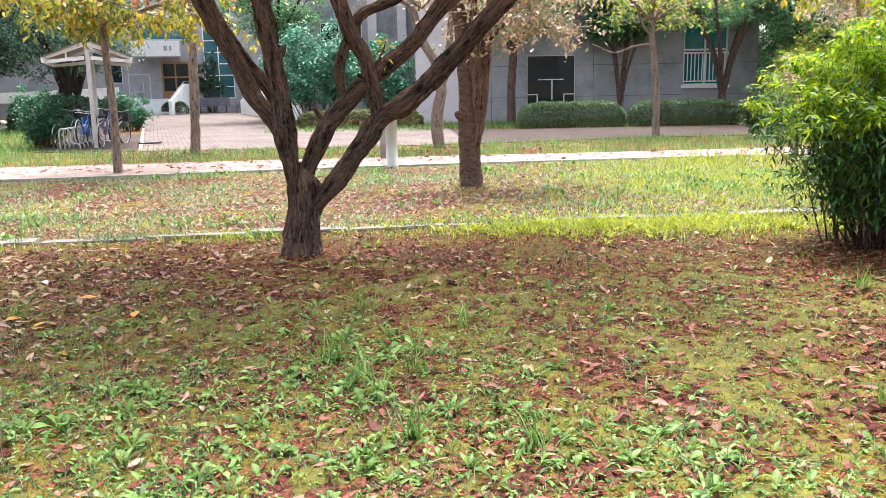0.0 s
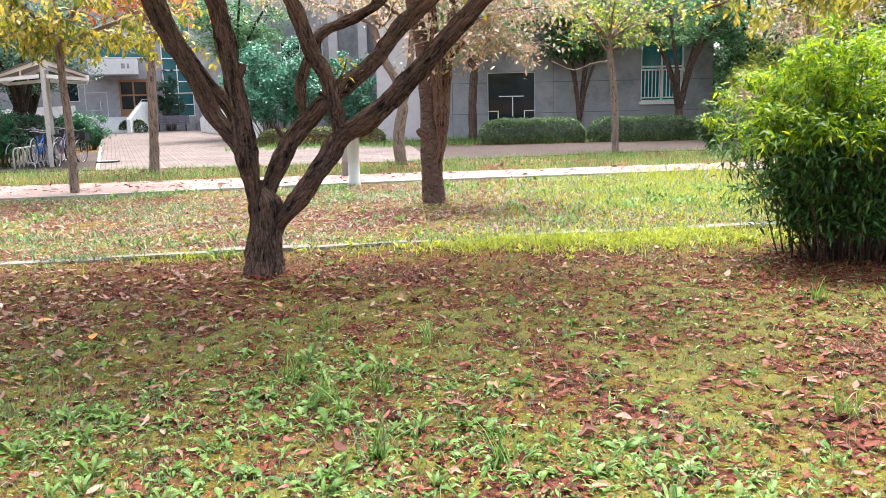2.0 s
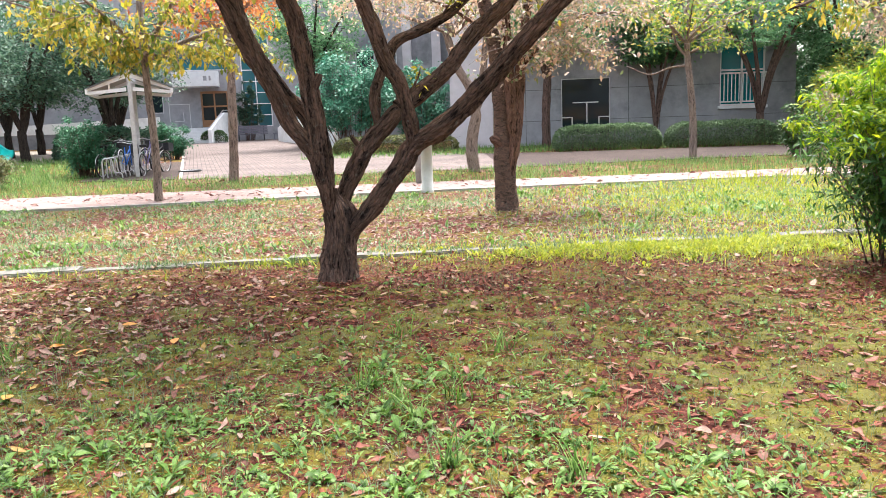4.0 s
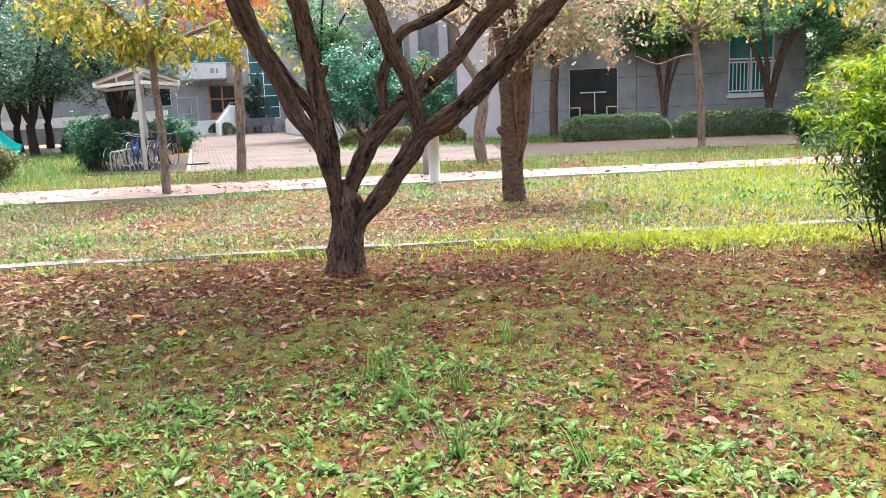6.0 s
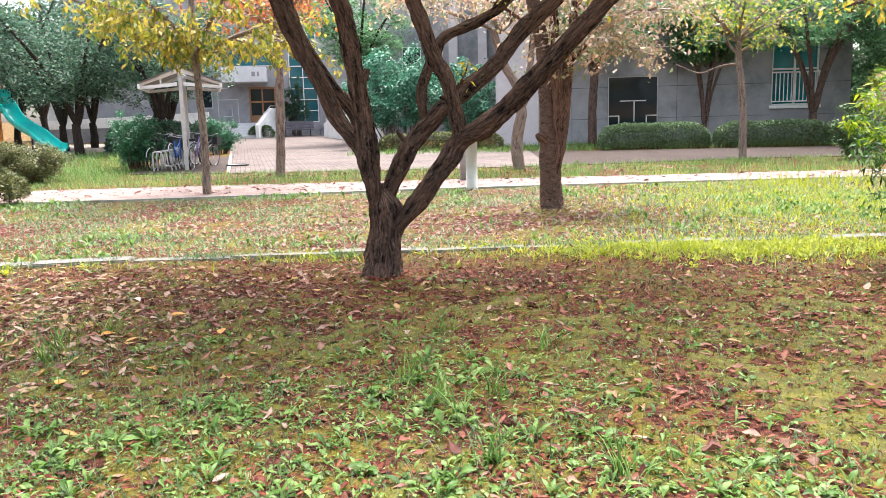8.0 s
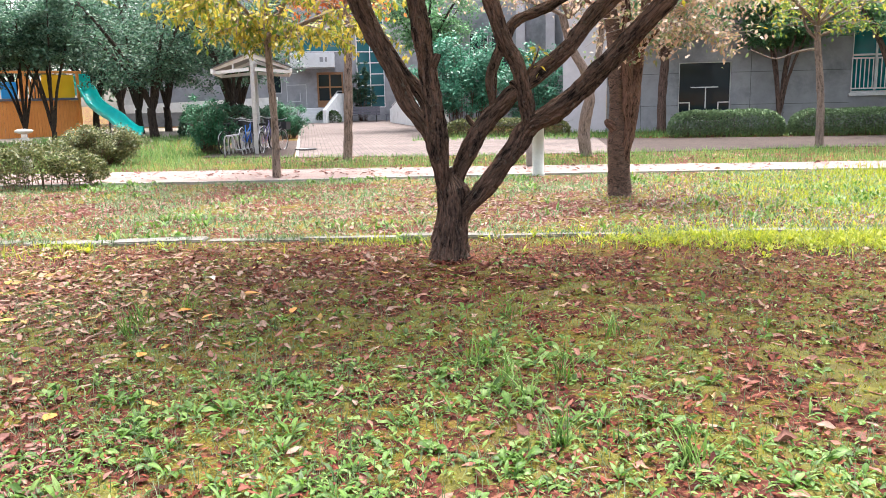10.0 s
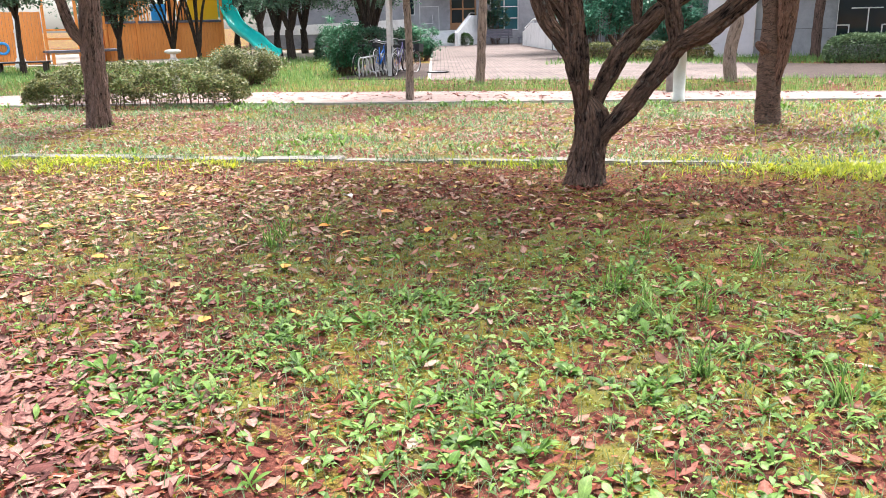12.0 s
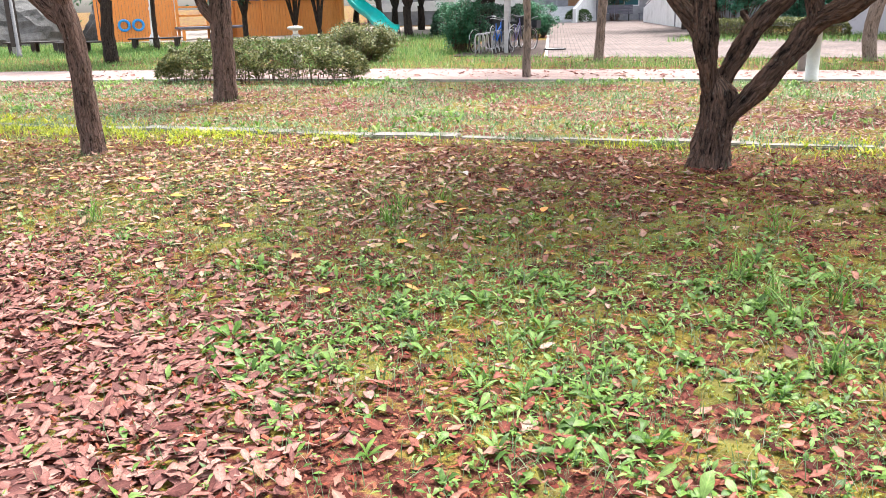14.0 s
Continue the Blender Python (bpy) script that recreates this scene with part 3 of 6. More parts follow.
def build_ground():
    xs = np.concatenate([[-2500, -600, -150], np.linspace(-60, -13, 48), np.arange(-12.5, 6.6, 0.14), np.linspace(7, 40, 34), [120, 600, 2500]])
    ys = np.concatenate([[-2500, -500, -80, -20, -6], np.arange(-2, 10.6, 0.14), np.arange(10.8, 24, 0.4), np.linspace(25, 70, 46), [120, 500, 2500]])
    gx, gy = np.meshgrid(xs, ys, indexing="ij")
    z = np.array([ground_z(a, b) for a, b in zip(gx.ravel(), gy.ravel())])
    verts = np.stack([gx.ravel(), gy.ravel(), z], -1)
    i, j = np.meshgrid(np.arange(len(xs) - 1), np.arange(len(ys) - 1), indexing="ij")
    a = i * len(ys) + j
    faces = np.stack([a, a + len(ys), a + len(ys) + 1, a + 1], -1).reshape(-1, 4)
    return solid("ground", mesh_of("ground", verts, faces), M["ground"], "damp brown soil with yellow-green moss under the trees", "ground", "structure")


ground = build_ground()


def ribbon(lo, hi, x0, x1, step, z, thick):
    """A slab between two edge lines y = lo(x) and y = hi(x)."""
    xs = np.linspace(x0, x1, int((x1 - x0) / step) + 1)
    n = len(xs)
    a = np.array([(x, lo(x), z) for x in xs])
    b = np.array([(x, hi(x), z) for x in xs])
    v = np.vstack([a, b, a - (0, 0, thick), b - (0, 0, thick)])
    i = np.arange(n - 1)
    f = np.vstack([np.stack(q, -1) for q in ((i, i + 1, i + 1 + n, i + n), (i + 2 * n, i + 2 * n + 1, i + 1, i), (i + n, i + n + 1, i + 3 * n + 1, i + 3 * n))])
    return mesh_of("slab", v, f, smooth=False)


solid("path", ribbon(lambda x: near_edge(x) + 0.1, lambda x: far_edge(x) - 0.1, -60, 30, 1.0, 0.03, 0.12), M["path"], "pale pink brick-paved footpath with scattered dead leaves", "path", "structure")
solid("path_kerb_near", ribbon(near_edge, lambda x: near_edge(x) + 0.1, -60, 30, 1.0, 0.035, 0.14), M["kerb"], "flush concrete edging along the footpath", "kerb", "structure")
solid("path_kerb_far", ribbon(lambda x: far_edge(x) - 0.1, far_edge, -60, 30, 1.0, 0.035, 0.14), M["kerb"], "flush concrete edging along the footpath", "kerb", "structure")

# the thin kerb between the two lawns, stone by stone
kerb = thing("lawn_kerb", "narrow row of worn concrete kerb stones half sunk in grass", "kerb", kind="structure")


def build_kerb():
    rnd = random.Random(3)
    bm = boxes((-0.49, 0.49, -0.10, 0.10, -0.10, 0.0), bevel=0.012)
    me = bpy.data.meshes.new("kerb_stone")
    bm.to_mesh(me)
    bm.free()
    me.materials.append(M["lawnkerb"])
    x = -18.0
    while x < 12:
        xm = x + 0.5
        a = math.degrees(math.atan2(kerb_y(x + 1) - kerb_y(x), 1.0))
        part("kerb_stone", me, None, kerb, m=pose(xm, kerb_y(xm) + rnd.uniform(-0.012, 0.012), 0.03 + rnd.uniform(-0.016, 0.008), rnd.uniform(-3, 3), rnd.uniform(-0.7, 0.7), a + rnd.uniform(-1.2, 1.2)))
        x += 1.0


build_kerb()


def sheet(outline, z, thick=0.1):
    return prism(outline, z - thick, z, "z")


solid("plaza", sheet([(-7.45, 20.4), (-2.0, 20.6), (0.6, 20.95), (0.2, 28.55), (-1.0, 29.3), (-6.2, 30.6), (-6.4, 36.5), (-12.3, 51.5), (-12.6, 60), (-21.5, 60), (-14.9, 41.6)], 0.012), M["plaza"], "dull red brick-paved forecourt leading to the entrance", "pavement", "structure")
# paving beside the forecourt, its shade painted in as a darker colour
solid("side_path", sheet([(0.604, 20.95), (2.0, 21.2), (6.0, 22.2), (30, 23.2), (30, 27.2), (2.4, 27.5), (0.204, 28.55)], 0.010), M["sidepath"], "dark paving along the clipped hedges, shade put into its colour", "pavement", "structure")
solid("plaza_kerb", sheet([(-7.53, 20.4), (-7.44, 20.4), (-14.88, 41.6), (-14.98, 41.6)], 0.03), M["kerb"], "pale concrete kerb beside the brick forecourt", "kerb", "structure")
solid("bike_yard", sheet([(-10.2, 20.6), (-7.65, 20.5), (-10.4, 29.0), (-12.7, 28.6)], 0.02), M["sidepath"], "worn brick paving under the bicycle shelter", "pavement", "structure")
solid("playground_sand", sheet([(-17.5, 30.5), (-14.5, 38), (-22, 47), (-40, 47), (-44, 31), (-33, 27.6), (-28, 29)], 0.02), M["sand"], "pale sandy ground of the playground", "ground", "structure")

# ---- the grey building beyond the hedges ----
def wall_parts(parent, material, *args):
    """Each stretch of a wall with openings as a part of its own."""
    out, x = [], args[0]
    x0, x1, z0, z1, y0, y1, holes = args
    for xa, xb, za, zb in sorted(holes):
        out += [(x, xa, y0, y1, z0, z1), (xa + 0.001, xb - 0.001, y0, y1, z0, za), (xa + 0.001, xb - 0.001, y0, y1, zb, z1)]
        x = xb
    out.append((x, x1, y0, y1, z0, z1))
    for q in out:
        part("wall", boxes(q), material, parent)


def pane(xa, xb, za, zb, y):
    return boxes((xa, xb, y, y + 0.02, za, zb))


def bar_frame(xa, xb, za, zb, y, w=0.05, d=0.06):
    return boxes((xa, xa + w, y, y + d, za, zb), (xb - w, xb, y, y + d, za, zb), (xa + w, xb - w, y, y + d, za, za + w), (xa + w, xb - w, y, y + d, zb - w, zb))


hall = thing("hall_building", "grey stone-clad hall with dark windows behind clipped hedges", "building")
WY = 33.0
wall_parts(hall, M["stone"], 0.62, 12.3, -0.2, 7.2, WY, WY + 0.35, [(3.3, 5.2, 0.35, 2.55), (9.42, 11.15, 1.3, 3.9)])
part("side_wall", boxes((11.95, 12.3, WY + 0.352, WY + 14, -0.2, 7.2)), M["stone"], hall)
part("corner_pier", boxes((-1.05, 0.6, WY - 0.25, WY + 0.35, -0.2, 7.2), bevel=0.02), M["pale"], hall, "pale lilac-grey rendered corner pier")
part("return_wall", boxes((-1.05, -0.7, WY + 0.352, 42.0, -0.2, 7.2)), M["stone"], hall)
part("roof", boxes((-1.1, 12.4, WY - 0.3, WY + 14, 7.202, 7.45)), M["kerb"], hall)


def cladding_joints():
    out = []
    for z in (0.95, 2.15, 3.35, 4.55, 5.75):
        for a, b in ((0.64, 3.28), (5.22, 9.4), (11.17, 12.28)):
            out.append((a, b, WY - 0.004, WY + 0.01, z - 0.008, z + 0.008))
    for x in (1.9, 5.9, 7.1, 8.3):
        out.append((x - 0.008, x + 0.008, WY - 0.005, WY + 0.01, 0, 7.2))
    return boxes(*out)


part("cladding_joint", cladding_joints(), M["joint"], hall)
dark = part("window", pane(3.3, 5.2, 0.35, 2.55, WY + 0.16), M["glass"], hall, "dark window with stepped white glazing bars")
part("window_frame", bar_frame(3.3, 5.2, 0.35, 2.55, WY + 0.08, 0.03), M["alu"], dark)
for q in ((4.28, 4.32, 0.83, 1.62), (3.75, 4.75, 1.60, 1.64), (3.33, 3.72, 1.03, 1.07), (3.70, 3.74, 0.55, 1.07), (4.75, 5.17, 1.03, 1.07), (4.75, 4.79, 0.55, 1.07)):
    part("glazing_bar", boxes((q[0], q[1], WY + 0.10, WY + 0.14, q[2], q[3])), M["alu"], dark)
win = part("window", pane(9.42, 11.15, 1.3, 3.9, WY + 0.2), M["teal"], hall, "window with teal blinds behind a white railing")
part("window_frame", bar_frame(9.42, 11.15, 1.3, 3.9, WY + 0.1, 0.06), M["white"], win)
part("mullion", boxes((10.24, 10.31, WY + 0.1, WY + 0.16, 1.36, 3.84)), M["white"], win)
part("transom", boxes((9.48, 11.09, WY + 0.09, WY + 0.15, 2.62, 2.69)), M["white"], win)
part("window_sill", boxes((9.34, 11.23, WY - 0.10, WY + 0.1, 1.18, 1.298), bevel=0.01), M["white"], win)
part("rail", boxes((9.4, 11.17, WY - 0.06, WY - 0.02, 2.50, 2.56)), M["white"], win)
part("rail", boxes((9.4, 11.17, WY - 0.06, WY - 0.02, 1.42, 1.47)), M["white"], win)
for k in range(13):
    x = 9.42 + k * 1.72 / 12
    part("baluster", boxes((x - 0.016, x + 0.016, WY - 0.055, WY - 0.025, 1.472, 2.498)), M["white"], win)

# the shaded recess between the hall and the entrance
recess = thing("recessed_wing", "shaded grey wing with pale pillars and a louvred vent", "building")
part("wall", boxes((-8.7, -0.7, 42.002, 42.4, -0.2, 9.0)), M["stone"], recess)
for x in (-8.25, -3.4, -1.95):
    part("pillar", boxes((x - 0.22, x + 0.22, 41.6, 42.0, -0.2, 9.0), bevel=0.015), M["pale"], recess)
louvre = part("louvred_vent", boxes((-7.85, -6.2, 41.98, 42.0, 1.7, 3.4)), M["joint"], recess)
for k in range(11):
    part("slat", boxes((-7.8, -6.25, 41.90, 41.97, 1.76 + k * 0.15, 1.82 + k * 0.15)), M["benchwood"], louvre)
for xa in (-6.0, -4.9):
    p = part("window", pane(xa, xa + 0.95, 2.4, 4.6, 41.97), M["glass"], recess)
    part("window_frame", bar_frame(xa, xa + 0.95, 2.4, 4.6, 41.92, 0.04, 0.05), M["alu"], p)

# ---- the entrance, square to its forecourt ----
EM = pose(-16, 56, 0, 0, 0, 15.95)
entry = thing("entrance_building", "grey entrance building with wooden doors, white canopy and blue-green glazing", "building", EM)
wall_parts(entry, M["stone"], -14, 10.0, -0.2, 12.0, 0.0, 0.35, [(-5.75, -4.95, 2.0, 3.4), (-2.55, -0.75, 1.0, 3.35), (0.2, 2.1, 0.9, 7.0)])
part("roof", boxes((-14.1, 10.1, -0.1, 12, 12.002, 12.3)), M["kerb"], entry)
for q in ((-4.62, -4.58, 1.4, 3.3), (-4.58, -3.3, 2.52, 2.56), (-3.32, -3.28, 0.9, 2.52), (-4.3, -3.7, 1.42, 1.46), (-3.74, -3.70, 1.46, 2.0), (-4.58, -3.9, 3.28, 3.32)):
    part("wall_trim", boxes((q[0], q[1], -0.012, 0.02, q[2], q[3])), M["alu"], entry)
p = part("window", pane(-5.75, -4.95, 2.0, 3.4, 0.12), M["glass"], entry)
part("window_frame", bar_frame(-5.75, -4.95, 2.0, 3.4, 0.05, 0.05), M["alu"], p)
canopy = part("canopy", boxes((-4.1, -1.25, -2.4, -0.004, 3.6, 4.55), bevel=0.02), M["offwhite"], entry, "white box canopy over the door")
for q in ((-2.2, 0.22), (-1.85, 0.12)):
    part("sign_bar", boxes((q[0], q[0] + q[1], -2.412, -2.39, 3.95, 4.25)), M["stone"], canopy)
part("upper_window", boxes((-3.9, -0.4, -0.02, -0.004, 4.75, 5.9)), M["tealglass"], entry)
part("upper_window_frame", bar_frame(-3.95, -0.35, 4.7, 5.95, -0.06, 0.06, 0.04), M["alu"], entry)
door = part("door", pane(-2.55, -0.75, 1.0, 3.35, 0.22), M["glass"], entry, "glazed double door in a varnished wooden frame")
for q in ((-2.55, -2.43, 1.0, 3.35), (-1.72, -1.62, 1.0, 3.35), (-0.87, -0.75, 1.0, 3.35), (-2.43, -0.87, 3.2, 3.35), (-2.43, -0.87, 2.3, 2.4), (-2.43, -0.87, 1.0, 1.15)):
    part("door_frame", boxes((q[0], q[1], 0.1, 0.2, q[2], q[3])), M["doorwood"], door)
part("door_panel", boxes((-2.43, -1.72, 0.16, 0.2, 1.152, 1.45)), M["doorwood"], door)
part("door_panel", boxes((-1.62, -0.87, 0.17, 0.2, 1.152, 1.7)), M["doorwood"], door)
gw = part("curtain_wall", pane(0.2, 2.1, 0.9, 7.0, 0.15), M["tealglass"], entry, "blue-green glazing in a white grid")
for k in range(9):
    part("glazing_bar", boxes((0.2, 2.1, 0.08, 0.14, 0.9 + k * 0.75, 0.96 + k * 0.75)), M["white"], gw)
for x in (0.2, 1.1, 2.04):
    part("glazing_bar", boxes((x, x + 0.06, 0.07, 0.148, 0.962, 6.9)), M["white"], gw)

steps = thing("entrance_steps", "pale stone steps up to the entrance", "steps", EM)
for k in range(5):
    part("step", boxes((-5.0, -2.12, -3.6 + k * 0.33, -0.004 if k == 4 else -3.6 + (k + 1) * 0.33 + 0.05, 0.013 + k * 0.19, 0.013 + (k + 1) * 0.19 - 0.002), bevel=0.012), M["offwhite"], steps)
part("cheek_wall", prism([(0, 0.013), (3.7, 0.013), (3.7, 1.9), (2.6, 1.9), (0.0, 0.85)], 0.0, 0.22), M["white"], steps, "sloping white cheek wall", pose(-2.1, -4.0, 0, 0, 0, -19))
part("handrail", rods("handrail", ([(-1.98, -3.9, 0.98), (-1.14, -1.5, 2.05), (-0.85, -0.6, 2.05)], 0.03)), M["steel"], steps)

ramp = thing("ramp_wall", "long white parapet of the entrance ramp on a grey base", "wall", EM, kind="structure")
part("base", boxes((-16, -5.1, -1.9, -1.6, -0.1, 0.9)), M["stone"], ramp)
part("parapet", prism([(-16, 0.902), (-5.1, 0.902), (-5.1, 1.75), (-16, 1.4)], -1.95, -1.55, "y"), M["white"], ramp)


def white_wall():
    """The white parapet down one side of the forecourt, sloping at its near end, with a rail."""
    a, b = Vector((-12.45, 51.4)), Vector((-6.35, 36.4))
    d = b - a
    m = pose(a.x, a.y, 0, 0, 0, math.degrees(math.atan2(d.y, d.x)))
    t = thing("forecourt_parapet", "white rendered parapet with a metal handrail beside the forecourt", "wall", m, kind="structure")
    n = d.length
    part("parapet", prism([(0, 0), (n, 0), (n, 1.35), (3.2, 1.35), (0.3, 0.85), (0, 0.85)], 0.0, 0.25, "y"), M["white"], t)
    part("handrail", rods("handrail", ([(0.1, 0.12, 1.05), (3.2, 0.12, 1.55), (n - 0.1, 0.12, 1.55)], 0.03)), M["steel"], t)
    for x in (0.4, 3.2, 7.5, 12.0, n - 0.3):
        part("rail_post", rods("rail_post", ([(x, 0.12, 0.8), (x, 0.12, 1.08 if x < 1 else 1.55)], 0.02)), M["steel"], t)


white_wall()

# ---- trees ----
def tree_thing(name, label, base, group="", category="tree"):
    return thing(name, label, category, pose(*base), group)


def limb(tree, name, pts, r0, r1, material, seg=10, step=0.08, rough=0.0, lump=0.0, flare=0.0, seed=0):
    """A tapering stem or limb of a tree, in the tree's own space."""
    line = smooth_line(pts, step)
    s = np.linspace(0, 1, len(line))
    rad = r0 + (r1 - r0) * s
    if name == "trunk" and seg > 25:
        rad = rad * np.clip((1 - s) / 0.2, 0.3, 1.0)
    if name == "limb":
        rad = rad * np.clip(0.55 + s / 0.10 * 0.45, 0.55, 1.0)
    v, f = tube_arrays(line, rad, seg, rough, lump, flare, seed)
    part(name, mesh_of(name, v, f, grain=stem_grain(line, rad, seg, seed)), material, tree)
    return line


def twig_lines(rnd, line, n, reach, rise, start=0.35):
    """Side twigs that leave a limb: arrays of four points each."""
    out = []
    for _ in range(n):
        p = line[int(rnd.uniform(start, 0.999) * len(line))]
        a, L = rnd.uniform(0, 2 * math.pi), reach * rnd.uniform(0.4, 1.0)
        d = np.array([math.cos(a), math.sin(a), rise + rnd.uniform(-0.3, 0.3)])
        sag = np.array([0, 0, -0.25 * L])
        out.append(np.array([p, p + d * L * 0.33 + sag * 0.05, p + d * L * 0.7 + sag * 0.3 + np.array([rnd.gauss(0, .06), rnd.gauss(0, .06), 0]) * L, p + d * L + sag]))
    return out


def twig_mesh(name, twigs, r, step=0.45):
    v, f = joined([tube_arrays(smooth_line(t, step), np.linspace(r, r * 0.3, len(smooth_line(t, step))), 4) for t in twigs])
    return mesh_of(name, v, f, grain=v)


def crown_leaves(twigs, n, size, g, spread=0.14, droop=-0.5, start=0.25, aspect=0.5, plain=False, layer=1.0):
    """n leaves along the twigs, denser to their ends."""
    k = len(twigs)
    lines = [smooth_line(t, 0.12) for t in twigs]
    which = g.integers(0, k, n)
    pos = np.empty((n, 3))
    u = start + (1 - start) * g.random(n) ** 0.7
    for i in range(k):
        at = np.where(which == i)[0]
        ln = lines[i]
        pos[at] = ln[np.minimum((u[at] * len(ln)).astype(int), len(ln) - 1)]
    pos += g.normal(0, spread, (n, 3)) * (1, 1, layer)
    L = size * g.uniform(0.6, 1.25, n)
    return flat_leaves(pos, g.uniform(0, 2 * np.pi, n), L, L * aspect * g.uniform(0.8, 1.2, n), droop + g.normal(0, 0.45, n), g.normal(0, 0.5, n), plain)


def local(base, pts):
    return [tuple(np.array(p) - np.array(base)) for p in pts]


# the dark forked tree on the near lawn
B = (-1.25, 7.2, -0.02)
main = tree_thing("forked_tree", "dark furrowed tree forking low into five leaning limbs", B)
MB = M["bark_main"]
kw = dict(material=MB, seg=44, step=0.02, rough=0.26, lump=0.14)
limb(main, "trunk", local(B, [(-1.27, 7.2, -0.08), (-1.26, 7.2, 0.12), (-1.24, 7.2, 0.36), (-1.235, 7.2, 0.58), (-1.29, 7.2, 0.82)]), 0.152, 0.128, flare=0.65, seed=1, **kw)
ML = [
    limb(main, "limb", local(B, [(-1.20, 7.18, 0.34), (-1.02, 7.15, 0.57), (-0.83, 7.15, 0.80), (-0.66, 7.15, 1.02), (-0.56, 7.12, 1.18), (-0.25, 6.97, 1.37), (0.07, 6.85, 1.67), (0.40, 6.72, 2.01), (0.69, 6.60, 2.30), (1.25, 6.4, 2.9), (1.7, 6.2, 3.6)]), 0.086, 0.047, seed=2, **kw),
    limb(main, "limb", local(B, [(-0.60, 7.14, 1.10), (-0.565, 7.09, 1.25), (-0.59, 7.06, 1.45), (-0.64, 7.02, 1.69), (-0.74, 6.98, 1.87), (-0.84, 6.94, 2.17), (-0.91, 6.90, 2.38), (-1.1, 6.7, 3.1), (-1.0, 6.4, 3.9)]), 0.064, 0.043, seed=3, **kw),
    limb(main, "limb", local(B, [(-1.27, 7.22, 0.58), (-1.18, 7.31, 0.82), (-1.01, 7.38, 1.15), (-0.74, 7.44, 1.44), (-0.50, 7.51, 1.63), (-0.23, 7.57, 1.86), (0.02, 7.64, 2.16), (0.33, 7.70, 2.45), (0.9, 7.9, 3.1), (1.2, 8.2, 3.9)]), 0.082, 0.047, seed=4, **kw),
    limb(main, "limb", local(B, [(-0.90, 7.46, 1.36), (-0.915, 7.54, 1.66), (-0.80, 7.62, 1.94), (-0.70, 7.68, 2.11), (-0.39, 7.74, 2.24), (-0.08, 7.80, 2.47), (0.3, 8.1, 3.0)]), 0.051, 0.030, seed=5, **kw),
    limb(main, "limb", local(B, [(-1.31, 7.14, 0.60), (-1.34, 7.04, 1.07), (-1.37, 6.98, 1.49), (-1.41, 6.92, 1.85), (-1.45, 6.86, 2.15), (-1.51, 6.80, 2.38), (-1.8, 6.5, 3.1), (-1.9, 6.1, 3.9)]), 0.086, 0.051, seed=6, **kw),
    limb(main, "limb", local(B, [(-1.31, 7.24, 0.62), (-1.42, 7.22, 1.10), (-1.63, 7.20, 1.40), (-1.75, 7.17, 1.69), (-1.93, 7.15, 2.03), (-2.05, 7.12, 2.31), (-2.3, 7.1, 2.8), (-2.9, 7.0, 3.7)]), 0.075, 0.051, seed=7, **kw),
    limb(main, "limb", local(B, [(-1.36, 7.28, 0.80), (-1.47, 7.32, 1.35), (-1.66, 7.36, 1.62), (-1.84, 7.40, 1.86), (-2.0, 7.45, 2.15), (-2.2, 7.7, 2.7), (-2.4, 8.2, 3.6)]), 0.061, 0.038, seed=8, **kw),
]

limb(main, "stub", local(B, [(-1.39, 6.95, 1.66), (-1.34, 6.94, 1.72), (-1.31, 6.93, 1.77), (-1.30, 6.93, 1.80)]), 0.045, 0.026, MB, 14, 0.02, 0.2, 0.2, seed=21)
limb(main, "stub", local(B, [(-1.00, 7.38, 1.15), (-1.07, 7.36, 1.20), (-1.11, 7.35, 1.25), (-1.12, 7.35, 1.28)]), 0.036, 0.018, MB, 14, 0.02, 0.2, 0.2, seed=22)
limb(main, "stub", local(B, [(-0.60, 7.05, 1.48), (-0.66, 7.03, 1.53), (-0.69, 7.02, 1.55), (-0.70, 7.02, 1.56)]), 0.034, 0.02, MB, 14, 0.02, 0.2, 0.2, seed=23)


def main_crown():
    rnd = random.Random(11)
    tw = []
    for ln in ML:
        tw += [t for t in twig_lines(rnd, ln, 30, 2.3, 0.4, 0.70)]
    tw = [t for t in tw if t[:, 2].min() > 2.75]
    sprigs = [local(B, q) for q in ([(0.3, 7.68, 2.42), (0.42, 7.6, 2.52), (0.5, 7.5, 2.45), (0.55, 7.45, 2.35)], [(-0.3, 7.76, 2.30), (-0.22, 7.7, 2.42), (-0.2, 7.6, 2.45), (-0.15, 7.6, 2.38)], [(-0.57, 7.02, 1.62), (-0.52, 6.98, 1.68), (-0.48, 6.95, 1.75), (-0.46, 6.95, 1.82)])]
    sprigs = [np.array(s) for s in sprigs]
    tagged(part("twig_spray", twig_mesh("twig_spray", tw + sprigs, 0.014), MB, main), kind="stuff")
    g = np.random.default_rng(5)
    a = crown_leaves(tw, 16000, 0.12, g, 0.18)
    b = crown_leaves(sprigs, 60, 0.055, g, 0.04)
    part("crown", mesh_of("crown", *joined([a, b])), M["leaf_main"], main, "yellow-green autumn leaves")


main_crown()


